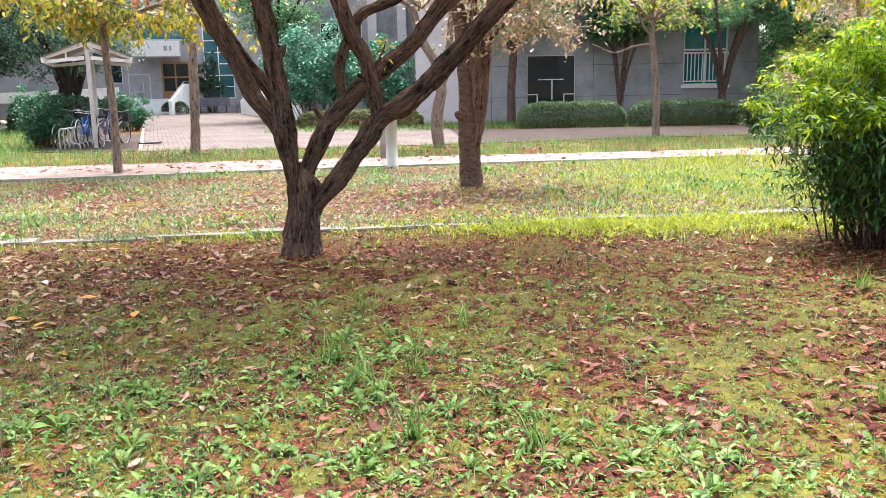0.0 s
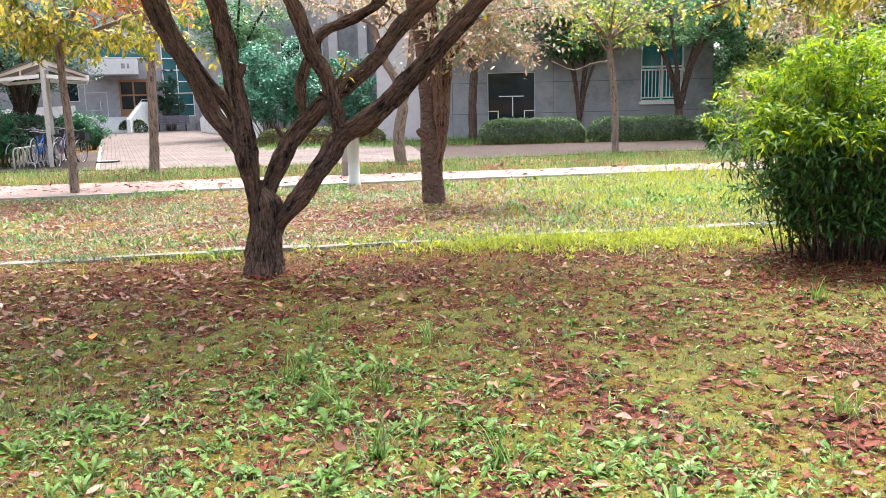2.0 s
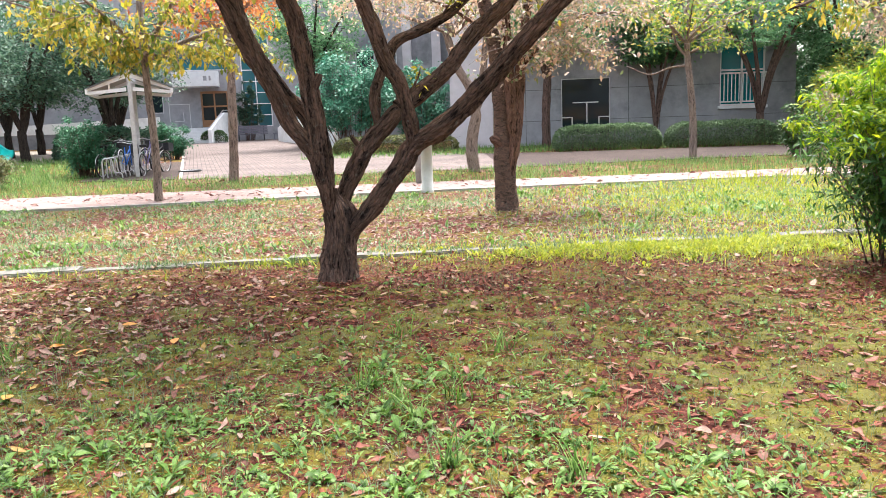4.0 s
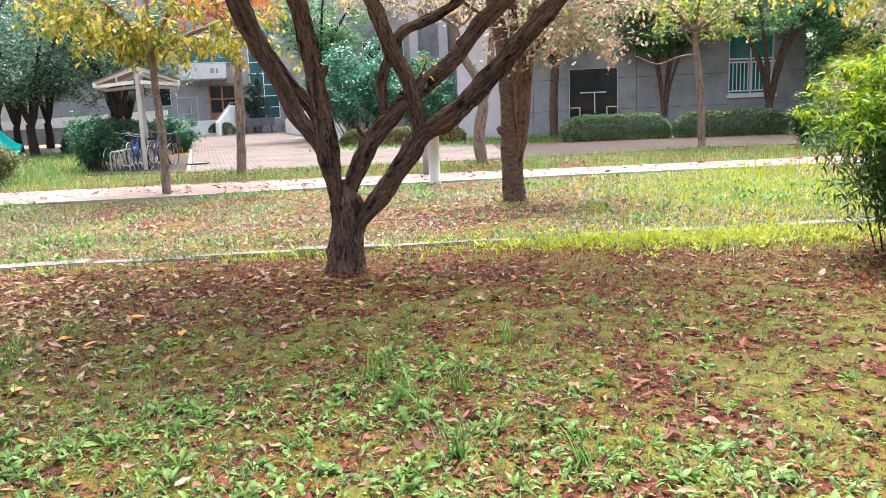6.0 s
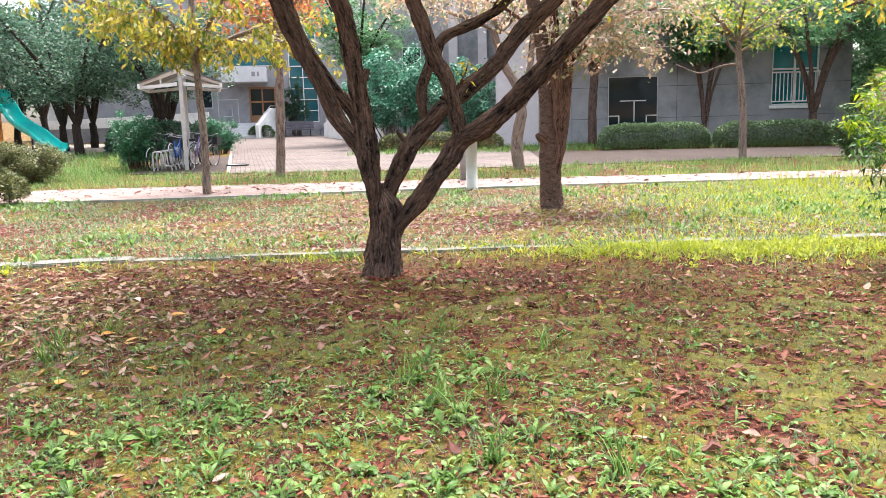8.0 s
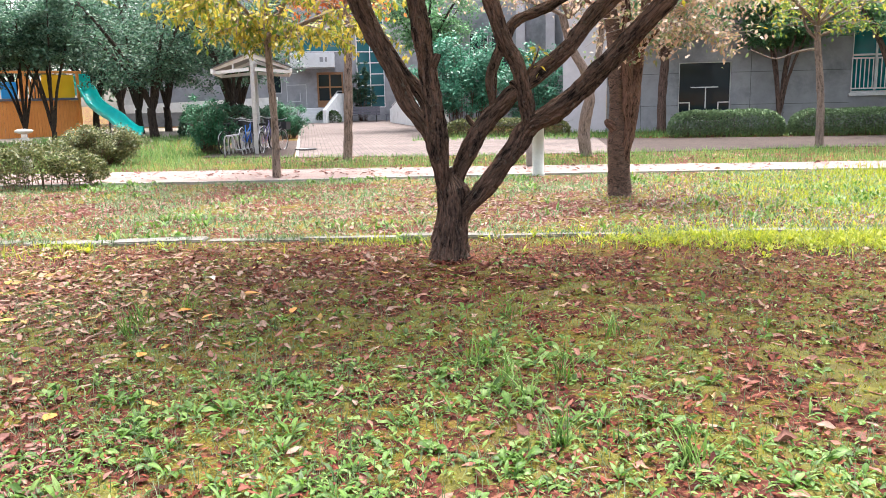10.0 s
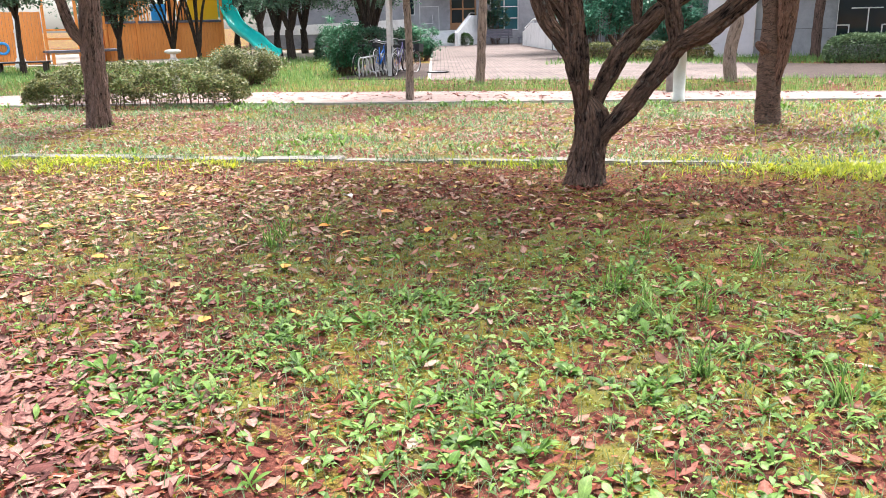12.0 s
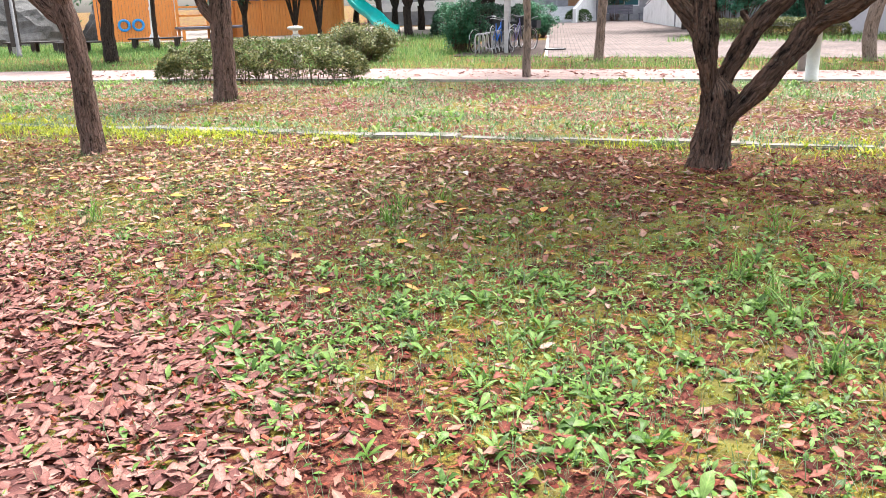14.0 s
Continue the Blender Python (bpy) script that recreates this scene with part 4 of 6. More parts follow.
def plain_tree(name, label, base, stems, twigs_each, reach, rise, n_leaves, size, leafmat, barkmat, seed, zmin=0.0, spread=0.14, start=0.35, seg=12, rough=0.14, group="", droop=-0.5, step=0.08, twig_r=0.012, aspect=0.5, twigmat=None, lump=0.06, flare=0.0, plain=False, layer=1.0, limbmat=None):
    """stems: (points, r0, r1) in the world; the first one is the trunk."""
    t = tree_thing(name, label, base, group)
    rnd, g = random.Random(seed), np.random.default_rng(seed)
    lines = []
    for i, (pts, r0, r1) in enumerate(stems):
        lines.append(limb(t, "trunk" if i == 0 else "limb", local(base, pts), r0, r1, limbmat if i and limbmat else barkmat, seg, step, rough, lump, flare if i == 0 else 0.0, seed + i))
    tw = []
    for ln in lines[1:] if len(lines) > 1 else lines:
        tw += twig_lines(rnd, ln, twigs_each, reach, rise, start)
    tw = [q for q in tw if q[:, 2].min() > zmin]
    tagged(part("twig_spray", twig_mesh("twig_spray", tw, twig_r), twigmat or barkmat, t), kind="stuff")
    if n_leaves:
        part("crown", mesh_of("crown", *crown_leaves(tw, n_leaves, size, g, spread, droop, aspect=aspect, plain=plain, layer=layer)), leafmat, t)
    return t


def fan(base, z0, n, reach, top, r0, r1, seed, lean=(0, 0), curve=0.25):
    """Limbs that spread from a fork at height z0 above base."""
    rnd = random.Random(seed)
    out = []
    for i in range(n):
        a = 2 * math.pi * (i + rnd.uniform(-0.3, 0.3)) / n
        R, H = reach * rnd.uniform(0.7, 1.1), top * rnd.uniform(0.85, 1.1)
        x0, y0 = base[0] + lean[0], base[1] + lean[1]
        c, s = math.cos(a), math.sin(a)
        out.append(([(x0, y0, z0), (x0 + c * R * curve, y0 + s * R * curve, z0 + (H - z0) * 0.35), (x0 + c * R * 0.6, y0 + s * R * 0.6, z0 + (H - z0) * 0.7), (x0 + c * R, y0 + s * R, H)], r0, r1))
    return out


# slim tree with yellow leaves before the footpath
b = (-5.84, 14.76, 0)
plain_tree("slim_yellow_tree", "slim grey-brown tree with drooping yellow autumn leaves", b,
           [([(-5.85, 14.76, -0.05), (-5.83, 14.76, 1.02), (-5.86, 14.75, 2.03), (-5.87, 14.75, 2.75), (-5.85, 14.7, 3.6), (-5.8, 14.7, 4.6)], 0.076, 0.048)] + fan(b, 2.55, 9, 2.3, 3.35, 0.045, 0.015, 3), 22, 0.95, -0.08, 3700, 0.15, M["leaf_yellow"], M["bark_pale"], 21, 2.2, 0.05, 0.2, flare=0.2, droop=-0.7, aspect=0.42)
# straight pale tree across the path
b = (-5.75, 19.22, 0)
plain_tree("straight_tree", "straight pale brown tree with a few orange leaves", b,
           [([(-5.77, 19.21, -0.05), (-5.70, 19.24, 1.5), (-5.66, 19.25, 2.8), (-5.66, 19.25, 3.6), (-5.6, 19.2, 5.2)], 0.112, 0.07), ([(-5.66, 19.25, 2.55), (-5.95, 19.2, 3.1), (-6.4, 19.1, 3.5), (-7.0, 19.0, 4.2)], 0.035, 0.015)] + fan(b, 3.3, 6, 1.5, 4.6, 0.05, 0.02, 4), 14, 1.1, 0.2, 1900, 0.13, M["leaf_rust"], M["bark_pale"], 22, 3.25, 0.1, flare=0.2)
# knobby old cherry with a split stem
b = (0.41, 12.14, 0)
plain_tree("old_cherry_tree", "old cherry tree with ringed bark, split stem and dry pink-brown leaves", b,
           [([(0.40, 12.14, -0.05), (0.38, 12.14, 0.5), (0.37, 12.14, 1.0), (0.36, 12.14, 1.5), (0.34, 12.16, 1.9), (0.28, 12.18, 2.3), (0.18, 12.2, 2.8), (-0.1, 12.3, 4.0)], 0.165, 0.07),
            ([(0.44, 12.08, 0.45), (0.49, 12.06, 0.8), (0.55, 12.05, 1.15), (0.59, 12.07, 1.6), (0.63, 12.09, 2.05), (0.70, 12.12, 2.5), (0.78, 12.1, 3.0), (1.2, 12.0, 4.0)], 0.09, 0.055),
            ([(0.50, 12.06, 0.95), (0.49, 12.02, 1.4), (0.47, 12.0, 1.8), (0.45, 12.0, 2.3), (0.42, 11.95, 2.9), (0.4, 11.8, 3.8)], 0.085, 0.05),
            ([(0.36, 12.10, 0.9), (0.27, 12.05, 1.0), (0.215, 12.02, 1.04), (0.20, 12.0, 1.05)], 0.085, 0.045),
            ([(0.66, 12.12, 2.2), (1.0, 12.1, 2.55), (1.5, 12.08, 2.72), (2.1, 12.0, 2.75)], 0.035, 0.012),
            ([(0.70, 12.13, 2.5), (1.1, 12.3, 2.9), (1.7, 12.5, 3.05), (2.4, 12.6, 3.0)], 0.035, 0.012),
            ([(0.2, 12.15, 2.5), (-0.4, 12.3, 2.95), (-1.1, 12.4, 3.15), (-1.9, 12.5, 3.2)], 0.03, 0.012),
            ([(0.62, 12.12, 2.0), (0.9, 11.9, 2.3), (1.2, 11.8, 2.35), (1.55, 11.7, 2.15)], 0.025, 0.008)],
           46, 0.95, 0.05, 5400, 0.085, M["leaf_dry"], M["bark_ring"], 23, 1.85, 0.07, 0.3, seg=26, rough=0.10, step=0.03, twig_r=0.008, twigmat=M["twig"], lump=0.12, flare=0.3, limbmat=M["bark_split"])
# curved tree beyond the path
b = (-0.13, 20.05, 0)
plain_tree("curved_tree", "crooked pale tree leaning over the forecourt", b,
           [([(-0.10, 20.05, -0.05), (-0.16, 20.05, 0.68), (-0.05, 20.05, 1.35), (-0.12, 20.05, 1.9), (-0.45, 20.05, 2.5), (-0.7, 20.05, 3.3)], 0.15, 0.085), ([(-0.05, 20.05, 1.35), (0.10, 20.05, 1.9), (0.2, 20.05, 2.7), (0.3, 20.1, 3.8)], 0.10, 0.06)] + fan(b, 3.2, 6, 2.3, 4.6, 0.05, 0.02, 5, (-0.4, 0)), 16, 1.2, 0.1, 2600, 0.11, M["leaf_dry"], M["bark_pale"], 24, 2.6, 0.1, 0.25, twigmat=M["twig"], twig_r=0.009, flare=0.25)
# young tree on the strip before the hall
b = (5.85, 22.9, 0)
plain_tree("young_tree", "young brown tree with bare lower twigs and yellow-green leaves", b,
           [([(5.85, 22.9, -0.05), (5.82, 22.9, 1.17), (5.70, 22.9, 2.3), (5.64, 22.9, 2.9), (5.6, 22.9, 4.2)], 0.104, 0.065),
            ([(5.70, 22.9, 2.45), (5.2, 23.0, 2.4), (4.7, 23.1, 2.25), (4.1, 23.2, 2.5)], 0.035, 0.012),
            ([(5.66, 22.9, 2.75), (6.1, 22.9, 2.95), (6.5, 22.8, 3.2), (6.75, 22.8, 3.7)], 0.04, 0.012),
            ([(5.66, 22.9, 2.65), (5.35, 22.8, 3.0), (5.2, 22.7, 3.4), (4.9, 22.6, 3.9)], 0.04, 0.02)] + fan(b, 3.0, 7, 2.2, 4.2, 0.04, 0.015, 6, (-0.22, 0)), 13, 1.0, 0.1, 1700, 0.15, M["leaf_mix"], M["bark_pale"], 25, 2.7, 0.12, 0.3, twigmat=M["twig"], flare=0.2, limbmat=M["bark_pale"])
# stout tree and slim tree on the left lawns
b = (-9.22, 10.29, 0)
plain_tree("stout_tree", "stout dark brown tree with a scarred trunk on the lawn", b,
           [([(-9.22, 10.29, -0.05), (-9.20, 10.3, 0.7), (-9.18, 10.33, 1.52), (-9.15, 10.35, 2.4), (-9.1, 10.4, 3.6)], 0.185, 0.12),
            ([(-9.22, 10.27, 1.12), (-9.38, 10.15, 1.45), (-9.46, 10.05, 1.95), (-9.6, 9.9, 2.9), (-9.9, 9.8, 3.8)], 0.085, 0.05)] + fan(b, 3.0, 6, 2.0, 4.6, 0.06, 0.025, 7), 16, 1.1, 0.2, 3800, 0.11, M["leaf_mix"], M["bark_brown"], 26, 2.2, 0.12, 0.35, twigmat=M["twig"], seg=22, step=0.04, flare=0.25, lump=0.12)
b = (-7.2, 5.92, 0)
plain_tree("leaning_tree", "brown ringed tree leaning above a lawn of fallen leaves", b,
           [([(-7.2, 5.92, -0.05), (-7.21, 5.91, 0.42), (-7.22, 5.9, 0.98), (-7.26, 5.86, 1.4), (-7.4, 5.75, 2.1), (-7.5, 5.7, 3.2)], 0.112, 0.085),
            ([(-7.24, 5.87, 1.25), (-7.55, 5.75, 1.6), (-8.0, 5.6, 2.1), (-8.6, 5.5, 3.0)], 0.08, 0.05),
            ([(-7.25, 5.86, 1.4), (-7.15, 5.7, 1.9), (-6.9, 5.5, 2.6), (-6.6, 5.2, 3.4)], 0.08, 0.05)] + fan(b, 2.6, 5, 1.8, 4.0, 0.05, 0.02, 8, (-0.2, -0.1)), 18, 1.2, 0.3, 4500, 0.10, M["leaf_main"], M["bark_brown"], 27, 2.5, 0.14, 0.4, seg=24, step=0.03, flare=0.3, lump=0.1)

b = (7.6, 10.6, 0)
plain_tree("golden_tree", "golden-leaved tree with long drooping branches over the lawn", b,
           [([(7.6, 10.6, -0.05), (7.55, 10.6, 1.3), (7.5, 10.6, 2.4), (7.4, 10.6, 3.8)], 0.17, 0.11),
            ([(7.5, 10.6, 2.5), (6.6, 10.5, 2.95), (5.6, 10.3, 2.95), (4.5, 10.2, 2.75), (3.7, 10.1, 2.5)], 0.055, 0.012),
            ([(7.5, 10.6, 2.7), (6.7, 10.1, 3.0), (5.6, 9.8, 2.9), (4.9, 9.6, 2.6)], 0.05, 0.012),
            ([(7.5, 10.6, 2.3), (6.8, 10.9, 2.7), (6.0, 11.2, 2.8), (5.0, 11.4, 2.6)], 0.05, 0.012)] + fan(b, 3.2, 5, 2.0, 4.4, 0.05, 0.02, 9), 26, 0.7, -0.15, 5600, 0.115, M["leaf_yellow"], M["bark_brown"], 28, 1.7, 0.07, 0.35, droop=-0.7, aspect=0.42)
b = (10.2, 20.5, 0)
plain_tree("dry_tree", "reddish tree with dry pink-brown leaves beyond the tall shrub", b,
           [([(10.2, 20.5, -0.05), (10.2, 20.5, 1.0), (10.3, 20.5, 2.2)], 0.16, 0.12)] + fan(b, 1.9, 7, 2.3, 4.6, 0.07, 0.02, 10), 24, 1.1, 0.15, 3800, 0.12, M["leaf_dry"], M["bark_pale"], 29, 1.5, 0.1, 0.3, twigmat=M["twig"])

# dark-leaved trees round the playground and the buildings
DARK = [
    ((-18.05, 32.4, 0), 0.20, 1.2, 3.4, 5.8, 31, 1.9), ((-21.6, 37.5, 0), 0.19, 1.1, 3.2, 6.2, 32, 1.8), ((-15.4, 34.5, 0), 0.18, 1.3, 3.2, 5.8, 33, 1.45),
    ((-24.45, 29.3, 0), 0.12, 1.0, 2.2, 5.2, 34, 1.6), ((-23.3, 22.9, 0), 0.09, 1.9, 1.8, 4.8, 35, 2.3), ((-19.1, 17.0, 0), 0.19, 1.6, 2.2, 4.4, 36, 2.2),
    ((10.35, 31.1, 0), 0.17, 0.9, 2.6, 5.6, 38, 3.3), ((6.75, 32.0, 0), 0.12, 0.5, 1.5, 5.2, 39, 3.0), ((2.58, 31.6, 0), 0.17, 2.6, 2.2, 5.8, 40, 3.1),
    ((-27, 45, 0), 0.2, 1.6, 4.0, 8.0, 42, 1.8), ((-19.5, 43.0, 0), 0.2, 1.6, 3.6, 7.5, 43, 1.8), ((-7.5, 38.5, 0), 0.16, 2.9, 2.4, 6.4, 44, 3.3), ((-22, 41, 0), 0.2, 1.2, 3.6, 7.0, 50, 1.6),
    ((13.6, 31.6, 0), 0.18, 0.8, 2.4, 6.5, 45, 0.6), ((15.0, 35.5, 0), 0.18, 0.8, 3.0, 6.5, 96, 0.4), ((16.5, 24.5, 0), 0.18, 1.0, 3.0, 6.0, 46, 1.2), ((20, 33, 0), 0.2, 1.2, 4.0, 8.0, 47, 1.2), ((-34, 40, 0), 0.2, 1.2, 4.0, 7.5, 48, 1.6), ((-36, 32, 0), 0.2, 1.2, 3.6, 7.0, 49, 1.6), ((-16.8, 38.5, 0), 0.18, 1.2, 3.0, 6.0, 71, 1.5), ((-25.5, 40, 0), 0.18, 1.2, 3.4, 6.5, 72, 1.5),
    ((-22.6, 30.4, 0), 0.10, 0.5, 2.0, 5.4, 91, 3.0), ((-21.2, 30.2, 0), 0.11, 0.35, 1.7, 5.4, 92, 3.0), ((-31, 43, 0), 0.2, 1.2, 3.8, 8.0, 93, 1.5), ((-27.8, 36.8, 0), 0.15, 1.6, 2.6, 6.2, 94, 2.9),
]
for base, r, fork, reach, top, seed, floor_z in DARK:
    rr = random.Random(seed)
    stems = [([(base[0], base[1], -0.05), (base[0] + rr.uniform(-.06, .06), base[1], fork * 0.5), (base[0] + rr.uniform(-.1, .1), base[1], fork + 0.1)], r, r * 0.85)] + fan(base, fork - 0.1, 6, reach, top, r * 0.55, r * 0.2, seed, curve=0.2)
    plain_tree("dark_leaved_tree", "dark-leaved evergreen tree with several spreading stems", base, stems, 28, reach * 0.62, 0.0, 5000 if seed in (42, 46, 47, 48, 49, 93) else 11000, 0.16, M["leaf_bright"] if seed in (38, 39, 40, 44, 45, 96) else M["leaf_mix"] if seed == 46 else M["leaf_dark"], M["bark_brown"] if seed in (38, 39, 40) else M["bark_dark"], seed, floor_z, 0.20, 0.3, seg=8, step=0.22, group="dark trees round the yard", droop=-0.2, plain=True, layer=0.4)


for base, top, seed in (((-44, 52, 0), 11, 81), ((-36, 60, 0), 12, 82), ((-27, 66, 0), 12, 83), ((-48, 38, 0), 10, 84), ((22, 42, 0), 12, 85), ((28, 34, 0), 11, 86), ((-46, 27, 0), 9, 87), ((24, 26, 0), 8, 88)):
    stems = [([(base[0], base[1], -0.05), (base[0], base[1], 1.5), (base[0], base[1], 3.0)], 0.25, 0.2)] + fan(base, 1.4, 7, 4.5, top, 0.14, 0.05, seed, curve=0.3)
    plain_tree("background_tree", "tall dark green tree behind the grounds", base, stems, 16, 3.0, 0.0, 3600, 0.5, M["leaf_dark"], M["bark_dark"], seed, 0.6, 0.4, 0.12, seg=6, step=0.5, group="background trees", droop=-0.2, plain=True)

# ---- shrubs and hedges ----
def shrub(name, label, base, radii, n, size, leafmat, stems, seed, lift=0.0, spiky=0.0, category="shrub", group="", stemmat=None, old=None, aspect=0.45):
    """A shrub of clumped leaves over stems that fan out from its foot. old: height and count of lower leaves, darkened
    to stand for shade.
    """
    t = tree_thing(name, label, base, group, category)
    rnd, g = random.Random(seed), np.random.default_rng(seed)
    rx, ry, rz = radii
    lines = []
    for _ in range(stems):
        a, q = rnd.uniform(0, 2 * math.pi), rnd.uniform(0.2, 1.0) ** 0.7
        h = math.sqrt(max(0.05, 1 - q * q * 0.75)) * rz * (rnd.uniform(0.8, 1.08) if stems < 100 else rnd.uniform(0.72, 1.14))
        f = rnd.uniform(0.1, 0.35) if stems < 100 else rnd.uniform(0.15, 0.58) * q ** 0.5
        p0 = np.array([math.cos(a) * rx * f, math.sin(a) * ry * f, -0.05])
        p3 = np.array([math.cos(a) * rx * q, math.sin(a) * ry * q, h])
        lines.append(np.array([p0, p0 * 0.6 + p3 * 0.35 + (0, 0, 0.05), p0 * 0.25 + p3 * 0.72 + np.array([rnd.gauss(0, .05), rnd.gauss(0, .05), 0.04]), p3]))
    if stems > 100:
        for ln in lines:
            part("stem", twig_mesh("stem", [ln], 0.0085), stemmat or M["bark_brown"], t)
    else:
        tagged(part("stem_thicket", twig_mesh("stem_thicket", lines, 0.014), stemmat or M["bark_brown"], t), kind="stuff")
    tw = []
    for ln in lines:
        tw += twig_lines(rnd, smooth_line(ln, 0.1), 5 if stems < 100 else 7, 0.28 * max(rx, ry), 0.25 + spiky, 0.3 if stems < 100 else 0.12)
    tw = [q for q in tw if q[:, 2].min() > lift]
    # low twigs carry a shaded copy of the upper leaf colour
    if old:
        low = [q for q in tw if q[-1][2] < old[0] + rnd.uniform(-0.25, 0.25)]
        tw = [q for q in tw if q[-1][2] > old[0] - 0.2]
        part("foliage", mesh_of("foliage", *crown_leaves(low, old[1], size, g, 0.07, -0.45, aspect=aspect)), M["leaf_shaded"], t, "dark green lower leaves with shade in their colour")
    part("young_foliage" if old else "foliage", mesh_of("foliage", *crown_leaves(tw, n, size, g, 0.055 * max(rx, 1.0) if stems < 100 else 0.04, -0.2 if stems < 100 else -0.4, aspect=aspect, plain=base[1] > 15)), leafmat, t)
    return t


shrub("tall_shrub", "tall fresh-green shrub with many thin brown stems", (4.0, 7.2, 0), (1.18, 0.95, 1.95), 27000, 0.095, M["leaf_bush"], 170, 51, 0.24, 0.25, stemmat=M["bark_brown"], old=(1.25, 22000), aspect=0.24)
shrub("camellia_shrub", "big glossy blue-green shrub behind a low hedge", (-4.9, 33.2, 0), (2.1, 1.6, 4.3), 16000, 0.15, M["leaf_camellia"], 60, 52, 0.9)
shrub("camellia_shrub", "big glossy blue-green shrub behind a low hedge", (-2.2, 33.6, 0), (1.5, 1.2, 3.6), 9000, 0.15, M["leaf_camellia"], 40, 53, 0.4)
shrub("round_shrub", "round dark green shrub beside the bicycle rack", (-10.8, 22.4, 0), (0.85, 0.75, 1.7), 9000, 0.085, M["leaf_round"], 40, 54, 0.05)
shrub("round_shrub", "round dark green shrub behind the bicycle rack", (-11.75, 31.4, 0), (0.72, 0.7, 1.45), 8000, 0.09, M["leaf_round"], 40, 55, 0.05)
shrub("olive_shrub", "loose olive-green shrub beside the footpath", (-11.75, 18.4, 0), (1.05, 0.95, 1.0), 14000, 0.07, M["leaf_azalea"], 60, 56, 0.1)
shrub("pale_shrub", "straggly pale-leaved shrub by the hall corner", (8.2, 21.3, 0), (0.7, 0.6, 1.3), 2600, 0.11, M["leaf_green"], 25, 57, 0.3)
shrub("climbing_shrub", "dark climbing shrub against the glazing", (-15.2, 55.0, 0), (0.9, 0.5, 4.2), 5000, 0.15, M["leaf_dark"], 24, 58, 0.3)


shrub("far_shrub", "tall leafy shrub beyond the hall corner", (11.9, 27.6, 0), (1.3, 1.2, 2.5), 6000, 0.14, M["leaf_mix"], 40, 66, 0.1)
shrub("far_shrub", "straggly shrub of dry pinkish leaves beyond the hall corner", (10.9, 25.6, 0), (0.9, 0.8, 2.3), 2600, 0.12, M["leaf_dry"], 40, 68, 0.2, stemmat=M["twig"])
shrub("far_shrub", "tall dense green shrub beside the hall's end wall", (13.95, 36.3, 0), (1.4, 1.4, 4.6), 9000, 0.17, M["leaf_bright"], 50, 73, 0.1)
shrub("far_shrub", "tall light green shrub beyond the hall corner", (14.2, 33.8, 0), (1.8, 1.4, 3.2), 6000, 0.16, M["leaf_bright"], 40, 70, 0.1)
shrub("far_shrub", "tall leafy shrub beyond the hall corner", (13.2, 29.5, 0), (1.8, 1.4, 3.4), 8000, 0.15, M["leaf_mix"], 40, 67, 0.1)


def hedge(name, label, x0, x1, y0, y1, h, n, size, leafmat, seed, bare=0.08, wob=0.05, angle=0.0, group=""):
    """A clipped hedge: leaves in a shell over a thicket of stems."""
    cx, cy = (x0 + x1) / 2, (y0 + y1) / 2
    t = thing(name, label, "hedge", pose(cx, cy, 0, 0, 0, angle), group)
    lx, ly = (x1 - x0) / 2, (y1 - y0) / 2
    rnd, g = random.Random(seed), np.random.default_rng(seed)
    st = []
    for _ in range(int(lx * ly * 60) + 20):
        a, b = rnd.uniform(-lx, lx) * 0.92, rnd.uniform(-ly, ly) * 0.85
        st.append(np.array([(a, b, -0.03), (a + rnd.gauss(0, .04), b + rnd.gauss(0, .04), h * 0.35), (a + rnd.gauss(0, .08), b + rnd.gauss(0, .08), h * 0.65), (a + rnd.gauss(0, .12), b + rnd.gauss(0, .1), h * 0.92)]))
    tagged(part("stem_thicket", twig_mesh("stem_thicket", st, 0.009), M["bark_brown"], t), kind="stuff")
    u, v, w = g.uniform(-1, 1, n), g.uniform(-1, 1, n), g.random(n)
    face = g.random(n)
    pos = np.empty((n, 3))
    top, fr = face < 0.42, (face >= 0.42) & (face < 0.84)
    pos[:, 0], pos[:, 1], pos[:, 2] = u * lx, v * ly, bare + w * (h - bare)
    depth = g.exponential(0.035, n)
    pos[top, 2] = h - depth[top]
    pos[fr, 1] = np.where(v[fr] < 0.6, -1, 1) * (ly - depth[fr])
    en = face >= 0.84
    pos[en, 0] = np.sign(u[en]) * (lx - depth[en])
    for i in range(n):
        q = noise.noise((pos[i, 0] * 2.2 + seed, pos[i, 1] * 2.2, pos[i, 2] * 2.2))
        pos[i, 2] += wob * q * (pos[i, 2] / h) * 1.6
        pos[i, 1] += wob * noise.noise((pos[i, 0] * 3, pos[i, 2] * 3, seed))
        up = min(1.0, max(0.0, pos[i, 2] / h))
        end = min(1.0, abs(pos[i, 0]) / lx) ** 10
        side = min(1.0, abs(pos[i, 1]) / ly) ** 5
        pos[i, 0] -= np.sign(pos[i, 0]) * (0.22 * up ** 5 + 0.10 * max(0.0, 0.3 - up)) * min(1.0, abs(pos[i, 0]) / lx)
        pos[i, 1] *= 1 - 0.22 * up ** 5 - 0.3 * end
        pos[i, 2] *= 1 - 0.16 * end - 0.10 * side
    pos[:, 2] = np.maximum(pos[:, 2], 0.03)
    L = size * g.uniform(0.6, 1.3, n)
    part("foliage", mesh_of("foliage", *flat_leaves(pos, g.uniform(0, 2 * np.pi, n), L, L * 0.6, g.normal(0.25, 0.5, n), g.normal(0, 0.6, n), cy > 10)), leafmat, t)
    return t


